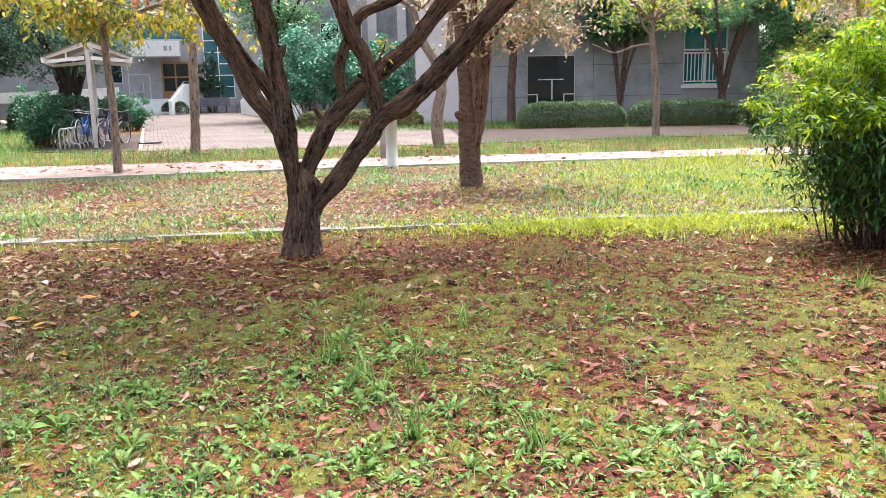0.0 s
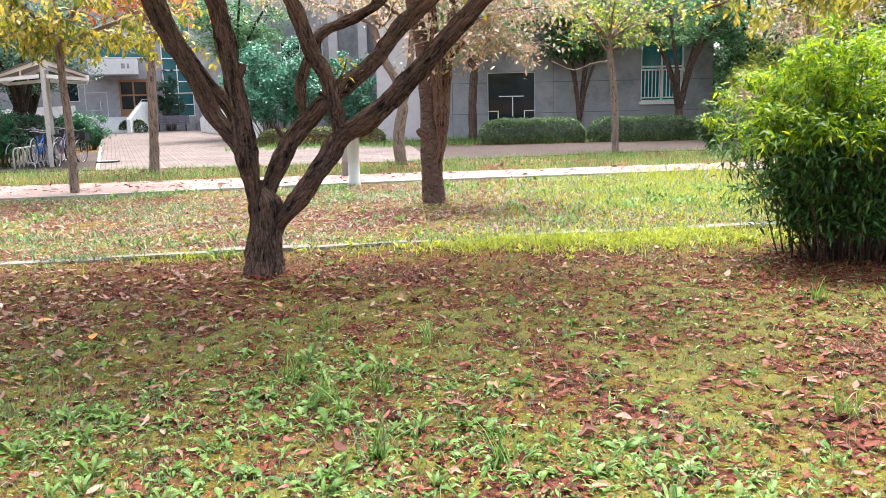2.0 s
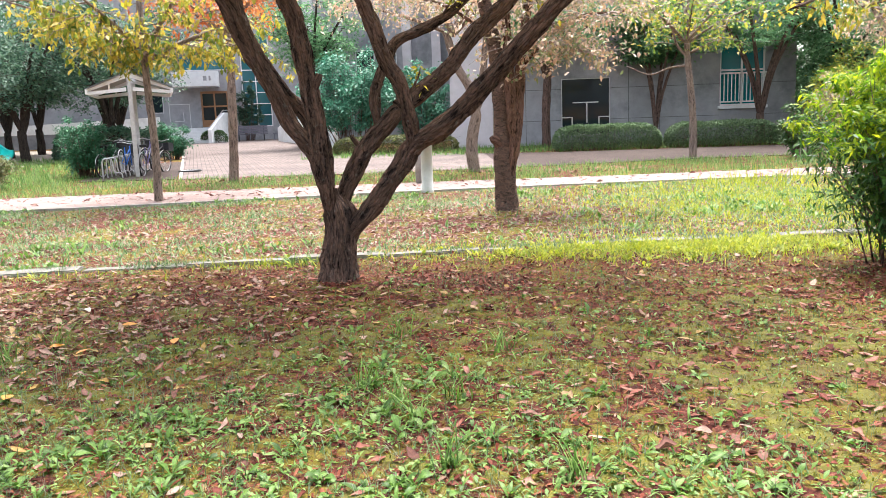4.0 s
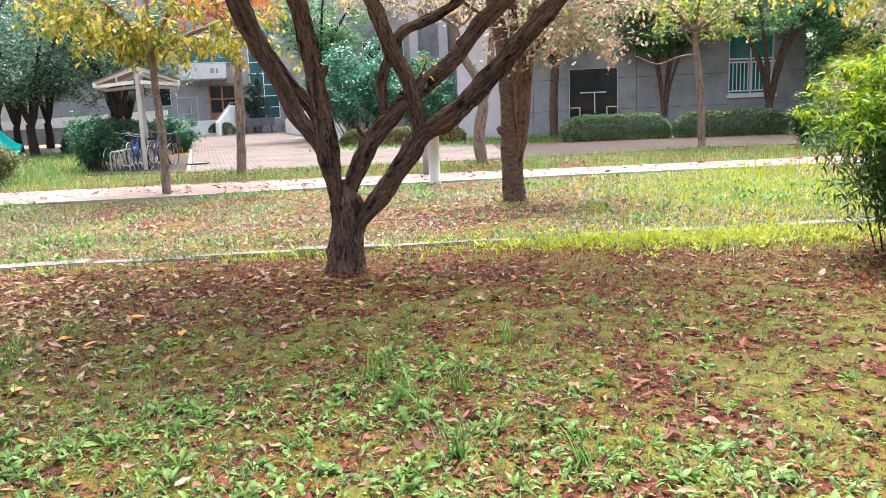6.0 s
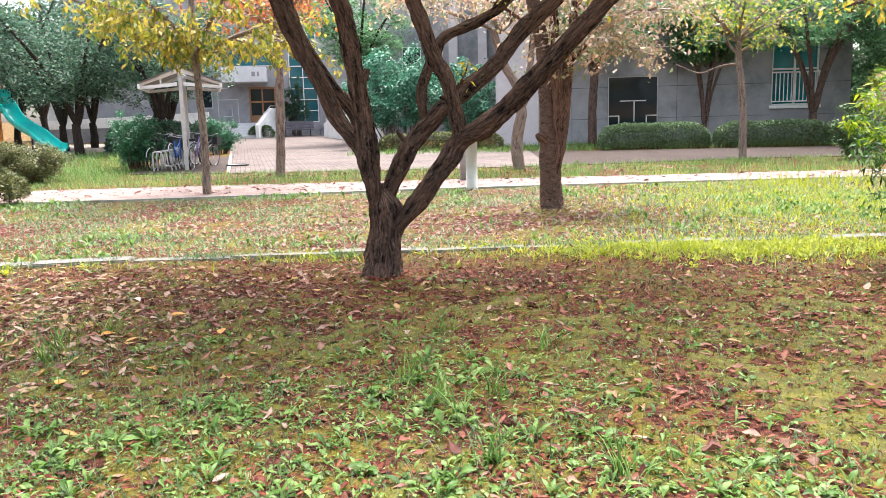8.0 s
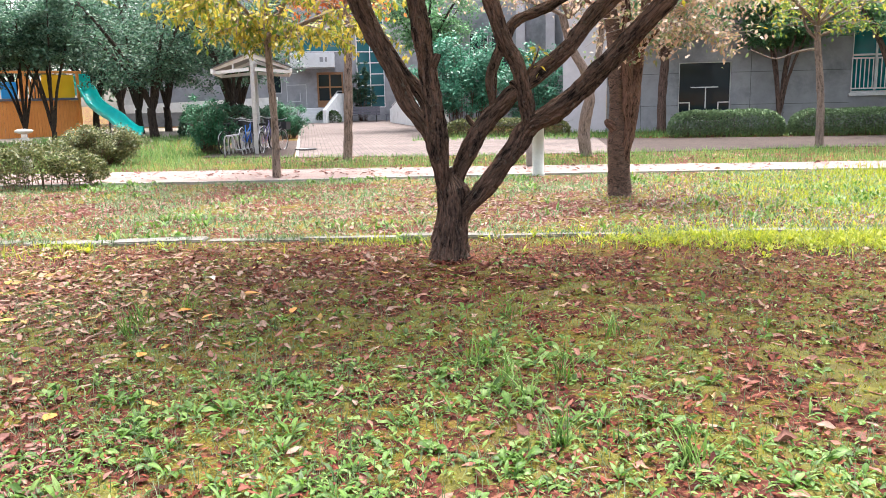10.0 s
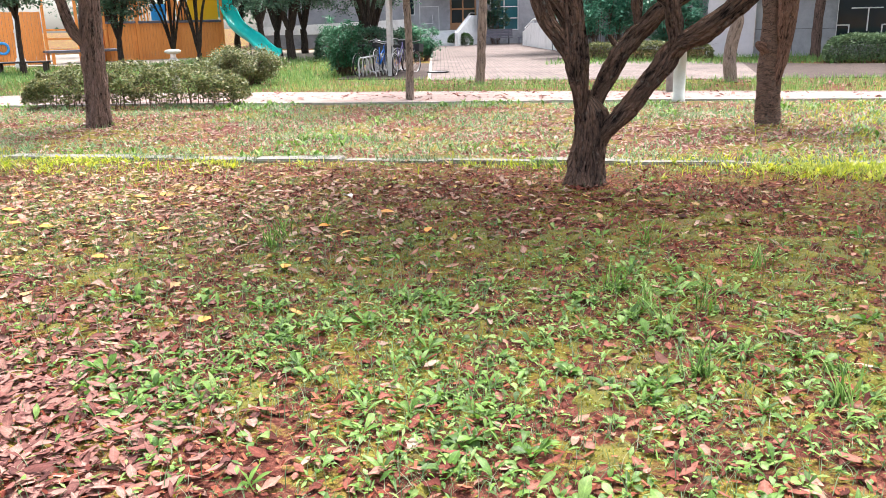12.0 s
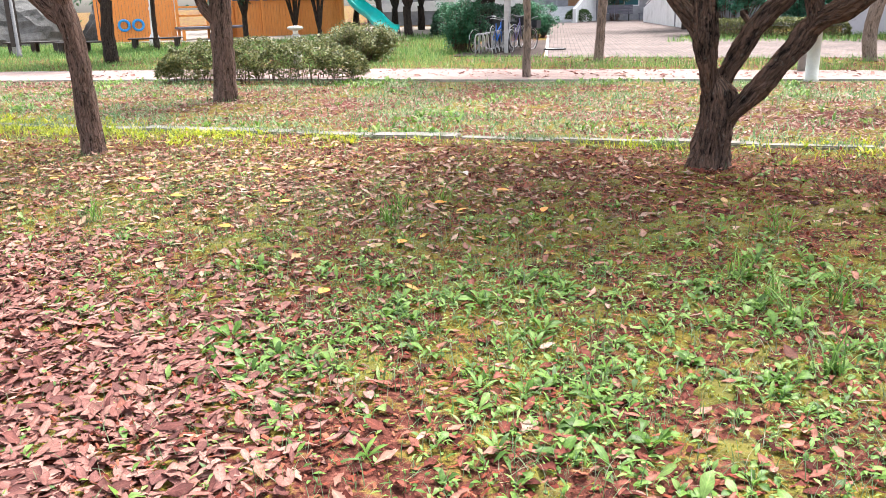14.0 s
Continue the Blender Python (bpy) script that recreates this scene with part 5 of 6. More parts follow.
hedge("clipped_hedge", "long clipped dark green hedge before the hall", 2.55, 6.1, 27.7, 29.0, 0.82, 15000, 0.07, M["leaf_hedge"], 61, group="clipped hedges")
hedge("clipped_hedge", "long clipped dark green hedge under the window", 6.35, 10.0, 27.75, 29.0, 0.80, 15000, 0.07, M["leaf_hedge"], 62, group="clipped hedges")
hedge("low_hedge", "low dry olive-brown hedge before the glossy shrubs", -5.3, -0.75, 29.9, 30.8, 0.62, 9000, 0.07, M["leaf_azalea"], 63)
hedge("azalea_hedge", "loose olive-green hedge with bare stems by the footpath", -12.9, -8.75, 12.6, 13.9, 0.68, 19000, 0.055, M["leaf_azalea"], 64, 0.14, 0.2, 13)
hedge("low_green_hedge", "small dark green hedge beside the entrance steps", -17.6, -16.0, 52.0, 52.8, 0.75, 3000, 0.09, M["leaf_green"], 65)
# the ivy's added height stands in for shade under the dark trees
hedge("ivy_hedge", "dark ivy-covered hedge behind the parked bicycles, raised to stand in for shade", -17.4, -13.0, 33.2, 34.4, 1.2, 8000, 0.12, M["leaf_dark"], 69, 0.03, 0.15, 8)

# ---- things by the footpath ----
def turned(profile, seg=24):
    """A turned shape from (radius, height) pairs."""
    v, f = tube_arrays(np.array([(0, 0, h) for r, h in profile]), [r for r, h in profile], seg)
    return mesh_of("turned", v, f)


bol = thing("bollard_light", "pale grey cylindrical bollard light with a flat cap", "bollard light", pose(-0.96, 15.19, 0.0))
part("post", turned([(0.11, -0.05), (0.115, 0.0), (0.115, 0.04), (0.105, 0.045), (0.105, 0.86), (0.11, 0.862), (0.11, 0.88), (0.10, 0.885)]), M["bollard"], bol)
part("lens", turned([(0.085, 0.88), (0.085, 1.05)]), M["white"], bol, "frosted white lens ring")
for k in range(4):
    a = math.radians(45 + 90 * k)
    part("cage_bar", rods("cage_bar", ([(0.095 * math.cos(a), 0.095 * math.sin(a), 0.88), (0.095 * math.cos(a), 0.095 * math.sin(a), 1.05)], 0.009)), M["bollard"], bol)
part("cap", turned([(0.02, 1.045), (0.16, 1.05), (0.16, 1.10), (0.13, 1.13), (0.02, 1.135)]), M["bollard"], bol)
cream = thing("cream_post", "short cream-painted post behind the bollard light", "post", pose(-1.22, 16.9, 0.0))
part("post", turned([(0.085, -0.05), (0.085, 0.8), (0.07, 0.83), (0.01, 0.84)]), M["kerb"], cream)
lamp = thing("mushroom_light", "white garden light with a round hooded cap", "garden light", pose(-12.43, 16.6, 0.0))
part("post", turned([(0.105, -0.05), (0.105, 0.3), (0.10, 0.74), (0.075, 0.78)]), M["bollard"], lamp)
part("lens", turned([(0.065, 0.78), (0.065, 0.86)]), M["white"], lamp)
part("cap", turned([(0.06, 0.855), (0.13, 0.875), (0.185, 0.895), (0.19, 0.935), (0.13, 0.96), (0.02, 0.97)]), M["bollard"], lamp)


# ---- the bicycle shelter ----
SM = pose(-9.16, 21.83, 0.02, 0, 0, 21)
shelter = thing("bicycle_shelter", "steel bicycle shelter with a white gabled frame roof", "shelter", SM)
for y in (0.0, 3.6):
    part("post", boxes((-0.055, 0.055, y - 0.06, y + 0.06, 0, 2.82), bevel=0.012), M["steel"], shelter)
    for s in (-1, 1):
        part("rafter", prism([(0, 2.62), (s * 1.05, 2.26), (s * 1.05, 2.32), (0, 2.74)], y - 0.10, y - 0.062, "y"), M["white"], shelter)
        part("tie", prism([(s * 0.08, 2.26), (s * 1.05, 2.18), (s * 1.05, 2.26), (s * 0.08, 2.36)], y - 0.10, y - 0.062, "y"), M["white"], shelter)
        part("strut", boxes((s * 0.5 - 0.02, s * 0.5 + 0.02, y - 0.095, y - 0.065, 2.31, 2.46)), M["white"], shelter)
for s in (-1, 1):
    part("roof_panel", prism([(s * 0.08, 2.73), (s * 1.08, 2.33), (s * 1.08, 2.345), (s * 0.08, 2.745)], -0.25, 3.85, "y"), M["roofpanel"], shelter, "smoky translucent roof panel")
    part("gutter", boxes((s * 1.05 - 0.03, s * 1.05 + 0.03, -0.25, 3.85, 2.20, 2.32)), M["white"], shelter)
    part("side_rail", boxes((s * 0.25 - 0.02, s * 0.25 + 0.02, 0.061, 3.539, 0.55, 0.60)), M["steel"], shelter)

rack = thing("bicycle_rack", "row of looped steel tubes for parking bicycles", "bicycle rack", SM)
for k in range(7):
    y, o = -0.15 + k * 0.36, k * 0.085
    v, f = bent([(-0.85 + o, y, -0.01), (-0.85 + o, y, 0.42), (-0.80 + o, y, 0.52), (-0.66 + o, y, 0.52), (-0.60 + o, y, 0.44), (-0.58 + o, y, 0.20), (-0.52 + o, y, 0.14), (-0.42 + o, y, 0.14), (-0.38 + o, y, 0.06), (-0.38 + o, y, -0.01)], 0.019, 0.04)
    part("loop", mesh_of("loop", v, f), M["steel"], rack)


def ring(r, tube, seg=28, m=None):
    a = np.linspace(0, 2 * np.pi, seg + 1)
    line = np.stack([r * np.cos(a), 0 * a, r * np.sin(a)], -1)
    return tube_arrays(line, np.full(len(line), tube), 8)


def bicycle(m, paint, label):
    """A city bicycle that heads along its own x."""
    t = thing("bicycle", label, "bicycle", m, group="parked bicycles")
    for x in (-0.52, 0.52):
        wv = ring(0.31, 0.022)
        w = part("wheel", mesh_of("tyre", *wv), M["rubber"], t, m=pose(x, 0, 0.332))
        part("rim", mesh_of("rim", *ring(0.285, 0.010)), M["steel"], w)
        sp = [rod([(0, 0, 0), (0.28 * math.cos(a), 0, 0.28 * math.sin(a))], 0.0025, 4) for a in np.linspace(0, 2 * np.pi, 14, endpoint=False)]
        part("spoke_fan", mesh_of("spoke_fan", *joined(sp)), M["steel"], w)
        part("mudguard", mesh_of("mudguard", *bent([(-0.33, 0, 0.10), (-0.25, 0, 0.25), (0, 0, 0.352), (0.25, 0, 0.25)], 0.012)), M["steel"], w)
    part("frame", rods("frame", ([(0.52, 0, 0.33), (0.44, 0, 0.62), (0.38, 0, 0.86)], 0.017), ([(0.42, 0, 0.66), (-0.05, 0, 0.30)], 0.019), ([(0.40, 0, 0.78), (-0.13, 0, 0.50)], 0.017), ([(-0.05, 0, 0.30), (-0.17, 0, 0.78)], 0.016), ([(-0.05, 0, 0.30), (-0.52, 0, 0.33)], 0.012), ([(-0.13, 0, 0.60), (-0.52, 0, 0.33)], 0.010)), paint, t)
    part("saddle", prism([(-0.30, -0.09), (-0.30, 0.09), (-0.16, 0.05), (-0.02, 0.02), (-0.02, -0.02), (-0.16, -0.05)], 0.80, 0.86, "z"), M["rubber"], t)
    part("handlebar", mesh_of("handlebar", *bent([(0.26, -0.28, 0.95), (0.36, -0.2, 0.97), (0.38, 0, 0.92), (0.36, 0.2, 0.97), (0.26, 0.28, 0.95)], 0.012)), M["steel"], t)
    part("basket", boxes((0.46, 0.72, -0.16, 0.16, 0.66, 0.68), (0.46, 0.475, -0.16, 0.16, 0.68, 0.88), (0.705, 0.72, -0.16, 0.16, 0.68, 0.88), (0.475, 0.705, -0.16, -0.145, 0.68, 0.88), (0.475, 0.705, 0.145, 0.16, 0.68, 0.88)), M["darkmetal"], t)
    part("crank", rods("crank", ([(-0.05, -0.10, 0.14), (-0.05, -0.05, 0.14), (-0.05, -0.04, 0.30), (-0.05, 0.04, 0.30), (-0.05, 0.05, 0.46), (-0.05, 0.12, 0.46)], 0.010)), M["steel"], t)
    return t


bicycle(SM @ pose(-0.28, 0.55, 0, 0, 7, 78), M["blue"], "blue bicycle leaning in the steel rack")
bicycle(SM @ pose(-0.70, 1.25, 0, 0, -5, 66), M["darkmetal"], "dark bicycle parked in the steel rack")
bicycle(SM @ pose(-0.25, 1.9, 0, 0, 4, 84), M["redpaint"], "dull purple bicycle parked in the steel rack")
bicycle(SM @ pose(0.28, 0.9, 0, 0, -6, 75), M["redpaint"], "dull purple bicycle beside the shelter post")
bicycle(SM @ pose(0.45, 1.5, 0, 0, 6, 60), M["darkmetal"], "dark bicycle beside the shelter post")
tyre = thing("loose_wheel", "loose bicycle wheel lying on the paving", "bicycle wheel", pose(-8.25, 23.3, 0.045, 90, 0, 0))
part("tyre", mesh_of("tyre", *ring(0.30, 0.022)), M["rubber"], tyre)
part("rim", mesh_of("rim", *ring(0.27, 0.012)), M["steel"], tyre)
broom = thing("broom", "straw broom standing upright among the bicycles", "broom", SM @ pose(-0.95, 2.0, 0, 0, -12, 0))
part("handle", rods("handle", ([(0, 0, 0), (0, 0, 1.05)], 0.014)), M["doorwood"], broom)
part("broom_head", mesh_of("broom_head", *joined([rod([(0, 0, 1.0), (0.22 * math.sin(k * 0.7) * (k % 5) / 5, 0.05 * math.cos(k * 1.9), 1.45)], 0.01, 4) for k in range(26)])), M["sand"], broom)

# ---- bench and stool before the entrance ----
bench = thing("bench", "weathered slatted bench before the entrance glazing", "bench", pose(-14.75, 53.7, 0.013, 0, 0, 16))
for k in range(5):
    part("backrest_slat", boxes((-1.05, 1.05, 0.22, 0.26, 0.50 + k * 0.10, 0.585 + k * 0.10)), M["benchwood"], bench)
for k in range(4):
    part("seat_slat", boxes((-1.05, 1.05, -0.25 + k * 0.12, -0.15 + k * 0.12, 0.42, 0.46)), M["benchwood"], bench)
for x in (-0.8, 0.8):
    part("leg", boxes((x - 0.04, x + 0.04, -0.22, 0.24, 0, 0.418)), M["darkmetal"], bench)
    part("back_support", boxes((x - 0.03, x + 0.03, 0.262, 0.30, 0.0, 0.98)), M["darkmetal"], bench)
stool = thing("low_stool", "small dark wooden stool beside the bench", "stool", pose(-12.95, 53.9, 0.013, 0, 0, 16))
part("seat", boxes((-0.42, 0.42, -0.2, 0.2, 0.40, 0.46), bevel=0.01), M["benchwood"], stool)
for x in (-0.33, 0.33):
    for y in (-0.14, 0.14):
        part("leg", boxes((x - 0.03, x + 0.03, y - 0.03, y + 0.03, 0, 0.398)), M["benchwood"], stool)

# ---- the playground ----
P1, P2 = Vector((-32.0, 27.9)), Vector((-24.9, 37.6))
PD = (P2 - P1).normalized()
PL = (P2 - P1).length
PM = pose(P1.x, P1.y, 0.02, 0, 0, math.degrees(math.atan2(PD.y, PD.x)))
fort = thing("play_fort", "orange wooden play fort with plank walls, yellow panel and railings", "play structure", PM)


def planks(x0, x1, z0, z1, y, rnd, gap=0.012):
    x = x0
    while x < x1 - 0.02:
        w = min(0.15, x1 - x)
        part("plank", boxes((x + gap / 2, x + w - gap / 2, y + rnd.uniform(-0.006, 0.006), y + 0.035, z0, z1 + rnd.uniform(-0.01, 0.01))), M["plank"], fort)
        x += w


prn = random.Random(9)
planks(PL - 6.3, PL, 0.0, 1.72, 0, prn)
planks(0.2, 3.6, 0.0, 2.3, 0, prn)
planks(5.2, 6.2, 0.0, 1.1, 0, prn)
part("deck", boxes((PL - 6.4, PL + 0.1, -0.10, 2.0, 1.73, 1.83)), M["benchwood"], fort)
part("yellow_panel", boxes((PL - 1.62, PL - 0.1, 0.0, 0.06, 1.84, 2.95), bevel=0.02), M["yellow"], fort, "yellow plastic side panel")
planks(PL - 5.2, PL - 3.5, 1.84, 2.75, 0.02, prn, 0.07)
planks(PL - 2.7, PL - 1.7, 1.84, 2.75, 0.02, prn, 0.07)
part("blue_panel", boxes((PL - 3.45, PL - 2.75, 0.0, 0.06, 1.84, 2.6), bevel=0.02), M["bluepl"], fort, "sky-blue plastic panel")
for x in (0.1, 3.7, 5.1, 6.3, PL - 6.4, PL - 4.2, PL - 2.4, PL + 0.05):
    part("post", boxes((x - 0.06, x + 0.06, -0.11, 0.0, 0, 3.0), bevel=0.01), M["plank"], fort)
for z in (0.55, 1.05, 1.45):
    part("rail", boxes((3.76, 5.04, -0.06, 0.0, z, z + 0.09)), M["plank"], fort)
    part("rail", boxes((6.36, PL - 6.46, -0.06, 0.0, z, z + 0.09)), M["plank"], fort)
for k in range(9):
    x = 6.45 + k * (PL - 6.46 - 6.5) / 9
    part("baluster", boxes((x, x + 0.05, -0.055, -0.005, 0.2, 1.5)), M["plank"], fort)
part("landing", boxes((3.5, 6.6, -1.6, -0.12, 0.50, 0.60)), M["benchwood"], fort)
for x in (3.6, 5.0, 6.4):
    part("landing_post", boxes((x, x + 0.12, -1.55, -1.43, 0, 0.498)), M["plank"], fort)
for x in (1.25, 1.88):
    v, f = ring(0.23, 0.06)
    part("ring", mesh_of("ring", v + np.array([x, -0.07, 0.74]), f), M["bluepl"], fort, "sky-blue round porthole ring")
part("roof_beam", boxes((-0.2, PL + 0.3, -0.08, 0.02, 3.002, 3.12)), M["plank"], fort)
chute = thing("slide", "turquoise plastic slide curving down from the fort", "slide", PM)
def trough(pts, r):
    """A half-round chute with rolled rims."""
    line = smooth_line(pts, 0.12)
    n, seg = len(line), 13
    tang = np.gradient(line, axis=0)
    tang /= np.linalg.norm(tang, axis=1)[:, None]
    side = np.cross(tang, (0, 0, 1.0))
    side /= np.linalg.norm(side, axis=1)[:, None]
    up = np.cross(side, tang)
    out = []
    for rr in (r, r - 0.05):
        for th in np.linspace(-0.05 * np.pi, 1.05 * np.pi, seg):
            out.append(line + side * (rr * math.cos(th)) - up * (rr * math.sin(th)))
    v = np.stack(out, 1).reshape(-1, 3)
    w = 2 * seg
    loop = list(range(seg)) + list(range(w - 1, seg - 1, -1))
    f = []
    for i in range(n - 1):
        for k in range(w):
            a, b = loop[k], loop[(k + 1) % w]
            f.append((i * w + a, i * w + b, (i + 1) * w + b, (i + 1) * w + a))
    return mesh_of("chute", v, f)
part("chute", trough([(PL + 0.35, 0.5, 2.6), (PL + 0.40, -0.2, 2.35), (PL + 0.40, -1.0, 1.7), (PL + 0.35, -2.2, 1.32), (PL + 0.25, -3.6, 1.02), (PL + 0.1, -4.8, 0.68), (PL - 0.1, -6.0, 0.45), (PL - 0.2, -6.8, 0.43)], 0.40), M["slide"], chute)
part("hood", boxes((PL + 0.12, PL + 0.80, 0.15, 0.75, 1.85, 3.0), bevel=0.10), M["slide"], chute)
part("strut", rods("strut", ([(PL + 0.3, -2.9, 0.76), (PL + 0.3, -2.9, 0.0)], 0.05)), M["darkmetal"], chute)

for i, (x, y, a) in enumerate(((-27.1, 20.8, 40), (-24.6, 20.9, 36), (-24.0, 23.6, 38))):
    bt = thing("platform_bench", "low dark wooden platform bench on the packed earth", "bench", pose(x, y, 0.0, 0, 0, a), group="platform benches")
    for k in range(5):
        part("top_plank", boxes((-0.95, 0.95, -0.4 + k * 0.16, -0.25 + k * 0.16, 0.38, 0.43)), M["tablewood"], bt)
    for px_ in (-0.75, 0, 0.75):
        for py in (-0.3, 0.3):
            part("leg", boxes((px_ - 0.07, px_ + 0.07, py - 0.07, py + 0.07, 0, 0.378)), M["tablewood"], bt)
pole = thing("light_pole", "slim galvanised light pole", "pole", pose(-25.35, 18.8, 0))
part("shaft", turned([(0.09, -0.05), (0.09, 0.12), (0.055, 0.15), (0.05, 5.0)]), M["polegrey"], pole)
dpost = thing("dark_post", "thick dark brown timber post", "post", pose(-26.9, 19.9, 0))
part("shaft", boxes((-0.13, 0.13, -0.13, 0.13, 0.3, 4.5), bevel=0.02), M["tablewood"], dpost)
part("foot", boxes((-0.11, 0.11, -0.11, 0.11, -0.05, 0.298)), M["kerb"], dpost)
wpole = thing("white_lamp_post", "white ornamental lamp post behind the platform benches", "lamp post", pose(-26.8, 26.3, 0))
part("shaft", turned([(0.22, -0.05), (0.22, 0.3), (0.12, 0.5), (0.09, 1.4), (0.12, 1.45), (0.07, 1.6), (0.06, 4.5)]), M["white"], wpole)


def boulder(base, r, seed):
    bm = bmesh.new()
    bmesh.ops.create_icosphere(bm, subdivisions=4, radius=1)
    for v in bm.verts:
        k = 1 + 0.28 * noise.noise(v.co * 1.4 + Vector((seed, 0, 0))) + 0.10 * noise.noise(v.co * 5)
        v.co = Vector((v.co.x * r[0], v.co.y * r[1], v.co.z * r[2])) * k
    return solid("boulder", bm, M["rock"], "big grey weathered boulder on the bank", "boulder", m=pose(*base), group="boulders")


boulder((-36.0, 27.0, 0.3), (2.6, 2.0, 2.0), 1)
boulder((-33.0, 30.5, 0.2), (2.0, 1.8, 2.4), 2)
boulder((-38.5, 24.0, 0.3), (2.4, 2.4, 1.8), 3)
# low white house beyond the playground
house = thing("far_white_house", "low white house seen between the dark trunks", "house", pose(-27.0, 56.0, 0, 0, 0, 24))
part("wall", boxes((-5.5, 5.5, 0, 6, -0.1, 3.0)), M["white"], house)
part("roof", prism([(-0.6, 3.002), (6.6, 3.002), (3, 4.6)], -5.9, 5.9, "x"), M["stone"], house)
for x in (-3.5, 0.0, 3.2):
    p = part("window", boxes((x, x + 1.3, -0.02, -0.004, 1.0, 2.2)), M["glass"], house)
    part("window_frame", bar_frame(x - 0.05, x + 1.35, 0.95, 2.25, -0.05, 0.06, 0.03), M["alu"], p)

# ---- what grows and lies on the ground ----
def sample(n, box, density, seed):
    """n points in a box, kept by a density between 0 and 1."""
    g = np.random.default_rng(seed)
    out = np.empty((0, 2))
    for _ in range(60):
        p = np.stack([g.uniform(box[0], box[1], n), g.uniform(box[2], box[3], n)], -1)
        k = np.array([density(a, b) for a, b in p])
        out = np.vstack([out, p[g.random(n) < k]])
        if len(out) >= n:
            break
    out = out[:n]
    return np.column_stack([out, [ground_z(a, b) for a, b in out]]), g


def patch(x, y, s, seed, lo=0.0, hi=0.25):
    """Soft-edged patches, 0 to 1."""
    return min(1.0, max(0.0, (noise.noise((x * s + seed * 7.1, y * s, seed)) - lo) / (hi - lo)))


def hill(x, y, cx, cy, rx, ry):
    return math.exp(-((x - cx) / rx) ** 2 - ((y - cy) / ry) ** 2)


def before_kerb(x, y):
    """On the near lawn, within the wedge that the walk looks over."""
    return y < kerb_y(x) - 0.08 and -1.75 * y - 0.6 < x < 0.66 * y + 0.6


def red_zone(x, y):
    """Thick red-brown litter at one end of the lawn."""
    return min(1.0, max(0.0, ((-1.45 - x) + (2.2 - y) * 0.55 + 0.35 * noise.noise((x * 1.7, y * 1.7, 9))) * 0.75)) * min(1.0, max(0.0, (3.5 + 0.6 * noise.noise((x, y, 5)) - y) * 0.9))


def weed_zone(x, y):
    band = hill(x, y, -0.7, 2.9, 2.0, 0.75) + 0.55 * hill(x, y, -1.5, 3.0, 1.3, 0.9) + 0.8 * hill(x, y, 0.2, 2.6, 1.0, 0.5) + 1.1 * hill(x, y, 0.25, 2.75, 0.55, 0.32) + 0.6 * hill(x, y, -0.5, 4.1, 0.8, 0.6) + 0.22 * hill(x, y, -2.2, 4.3, 1.4, 0.9) + 0.10 * hill(x, y, -5, 4.6, 1.6, 1.2)
    return min(1.0, band) * (0.25 + 0.75 * patch(x, y, 1.7, 2, -0.25, 0.2)) * (1 - 0.75 * red_zone(x, y))


def cushion(x, y):
    """How far moss stands over the soil: above nought it grows."""
    c = 0.42 * noise.noise((x * 1.7, y * 1.7, 31)) + 0.5 * noise.noise((x * 4.6, y * 4.6, 32)) + 0.5 * noise.noise((x * 12, y * 12, 33)) + 0.2 * noise.noise((x * 29, y * 29, 34))
    return c + 0.30 * hill(x, y, 1.7, 3.9, 1.3, 1.6) + 0.38 * hill(x, y, -0.6, 5.5, 2.5, 1.1) + 0.25 * hill(x, y, 2.6, 5.8, 1.2, 0.8) + 0.12 * hill(x, y, 0.2, 2.4, 1.6, 1.0) + 0.20 * hill(x, y, -3.6, 4.2, 1.8, 1.2) - 0.315 - 0.5 * red_zone(x, y)


def moss_zone(x, y):
    return min(1.0, max(0.0, cushion(x, y) / 0.12))


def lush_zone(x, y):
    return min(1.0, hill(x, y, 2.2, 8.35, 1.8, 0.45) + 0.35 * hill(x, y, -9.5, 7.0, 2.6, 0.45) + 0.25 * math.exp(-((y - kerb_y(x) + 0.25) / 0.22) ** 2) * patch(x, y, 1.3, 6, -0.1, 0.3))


LAWN = (-10.5, 5.8, 1.15, 9.3)


def stuff(name, label, v, f, material, category, strip=None):
    return tagged(part(name, mesh_of(name, v, f, grain=leaf_grain(len(v), *strip) if strip else None), material), label, category, kind="stuff")


def weed_leaves(g, pos, az, length, kind):
    """One plant's leaves: spoon-shaped, oval or narrow by its kind, with wavy rims."""
    k = len(pos)
    profile, lo, hi = (((0.16, 0.22, 0.50, 0.92, 1.0, 0.22), 0.30, 0.44) if kind < 0.32 else ((0.12, 0.55, 0.95, 1.0, 0.62, 0.06), 0.32, 0.48) if kind < 0.52 else ((0.2, 0.6, 0.95, 1.0, 0.62, 0.05), 0.12, 0.22))
    wave = g.uniform(0, 6.28, (k, 1, 2)) + np.arange(6)[None, :, None] * 1.7
    rag = np.concatenate([g.uniform(0.86, 1.1, (k, 1, 2)) + 0.08 * np.sin(wave), 0.9 + 0.6 * np.sin(wave + 1.0)], -1)
    return leaves(pos, az, length, length * g.uniform(lo, hi, k), g.uniform(0.3, 1.15, k), g.uniform(0.5, 1.6, k), profile, g.uniform(0.1, 0.5, k), g.normal(0, 0.25, k), rag)


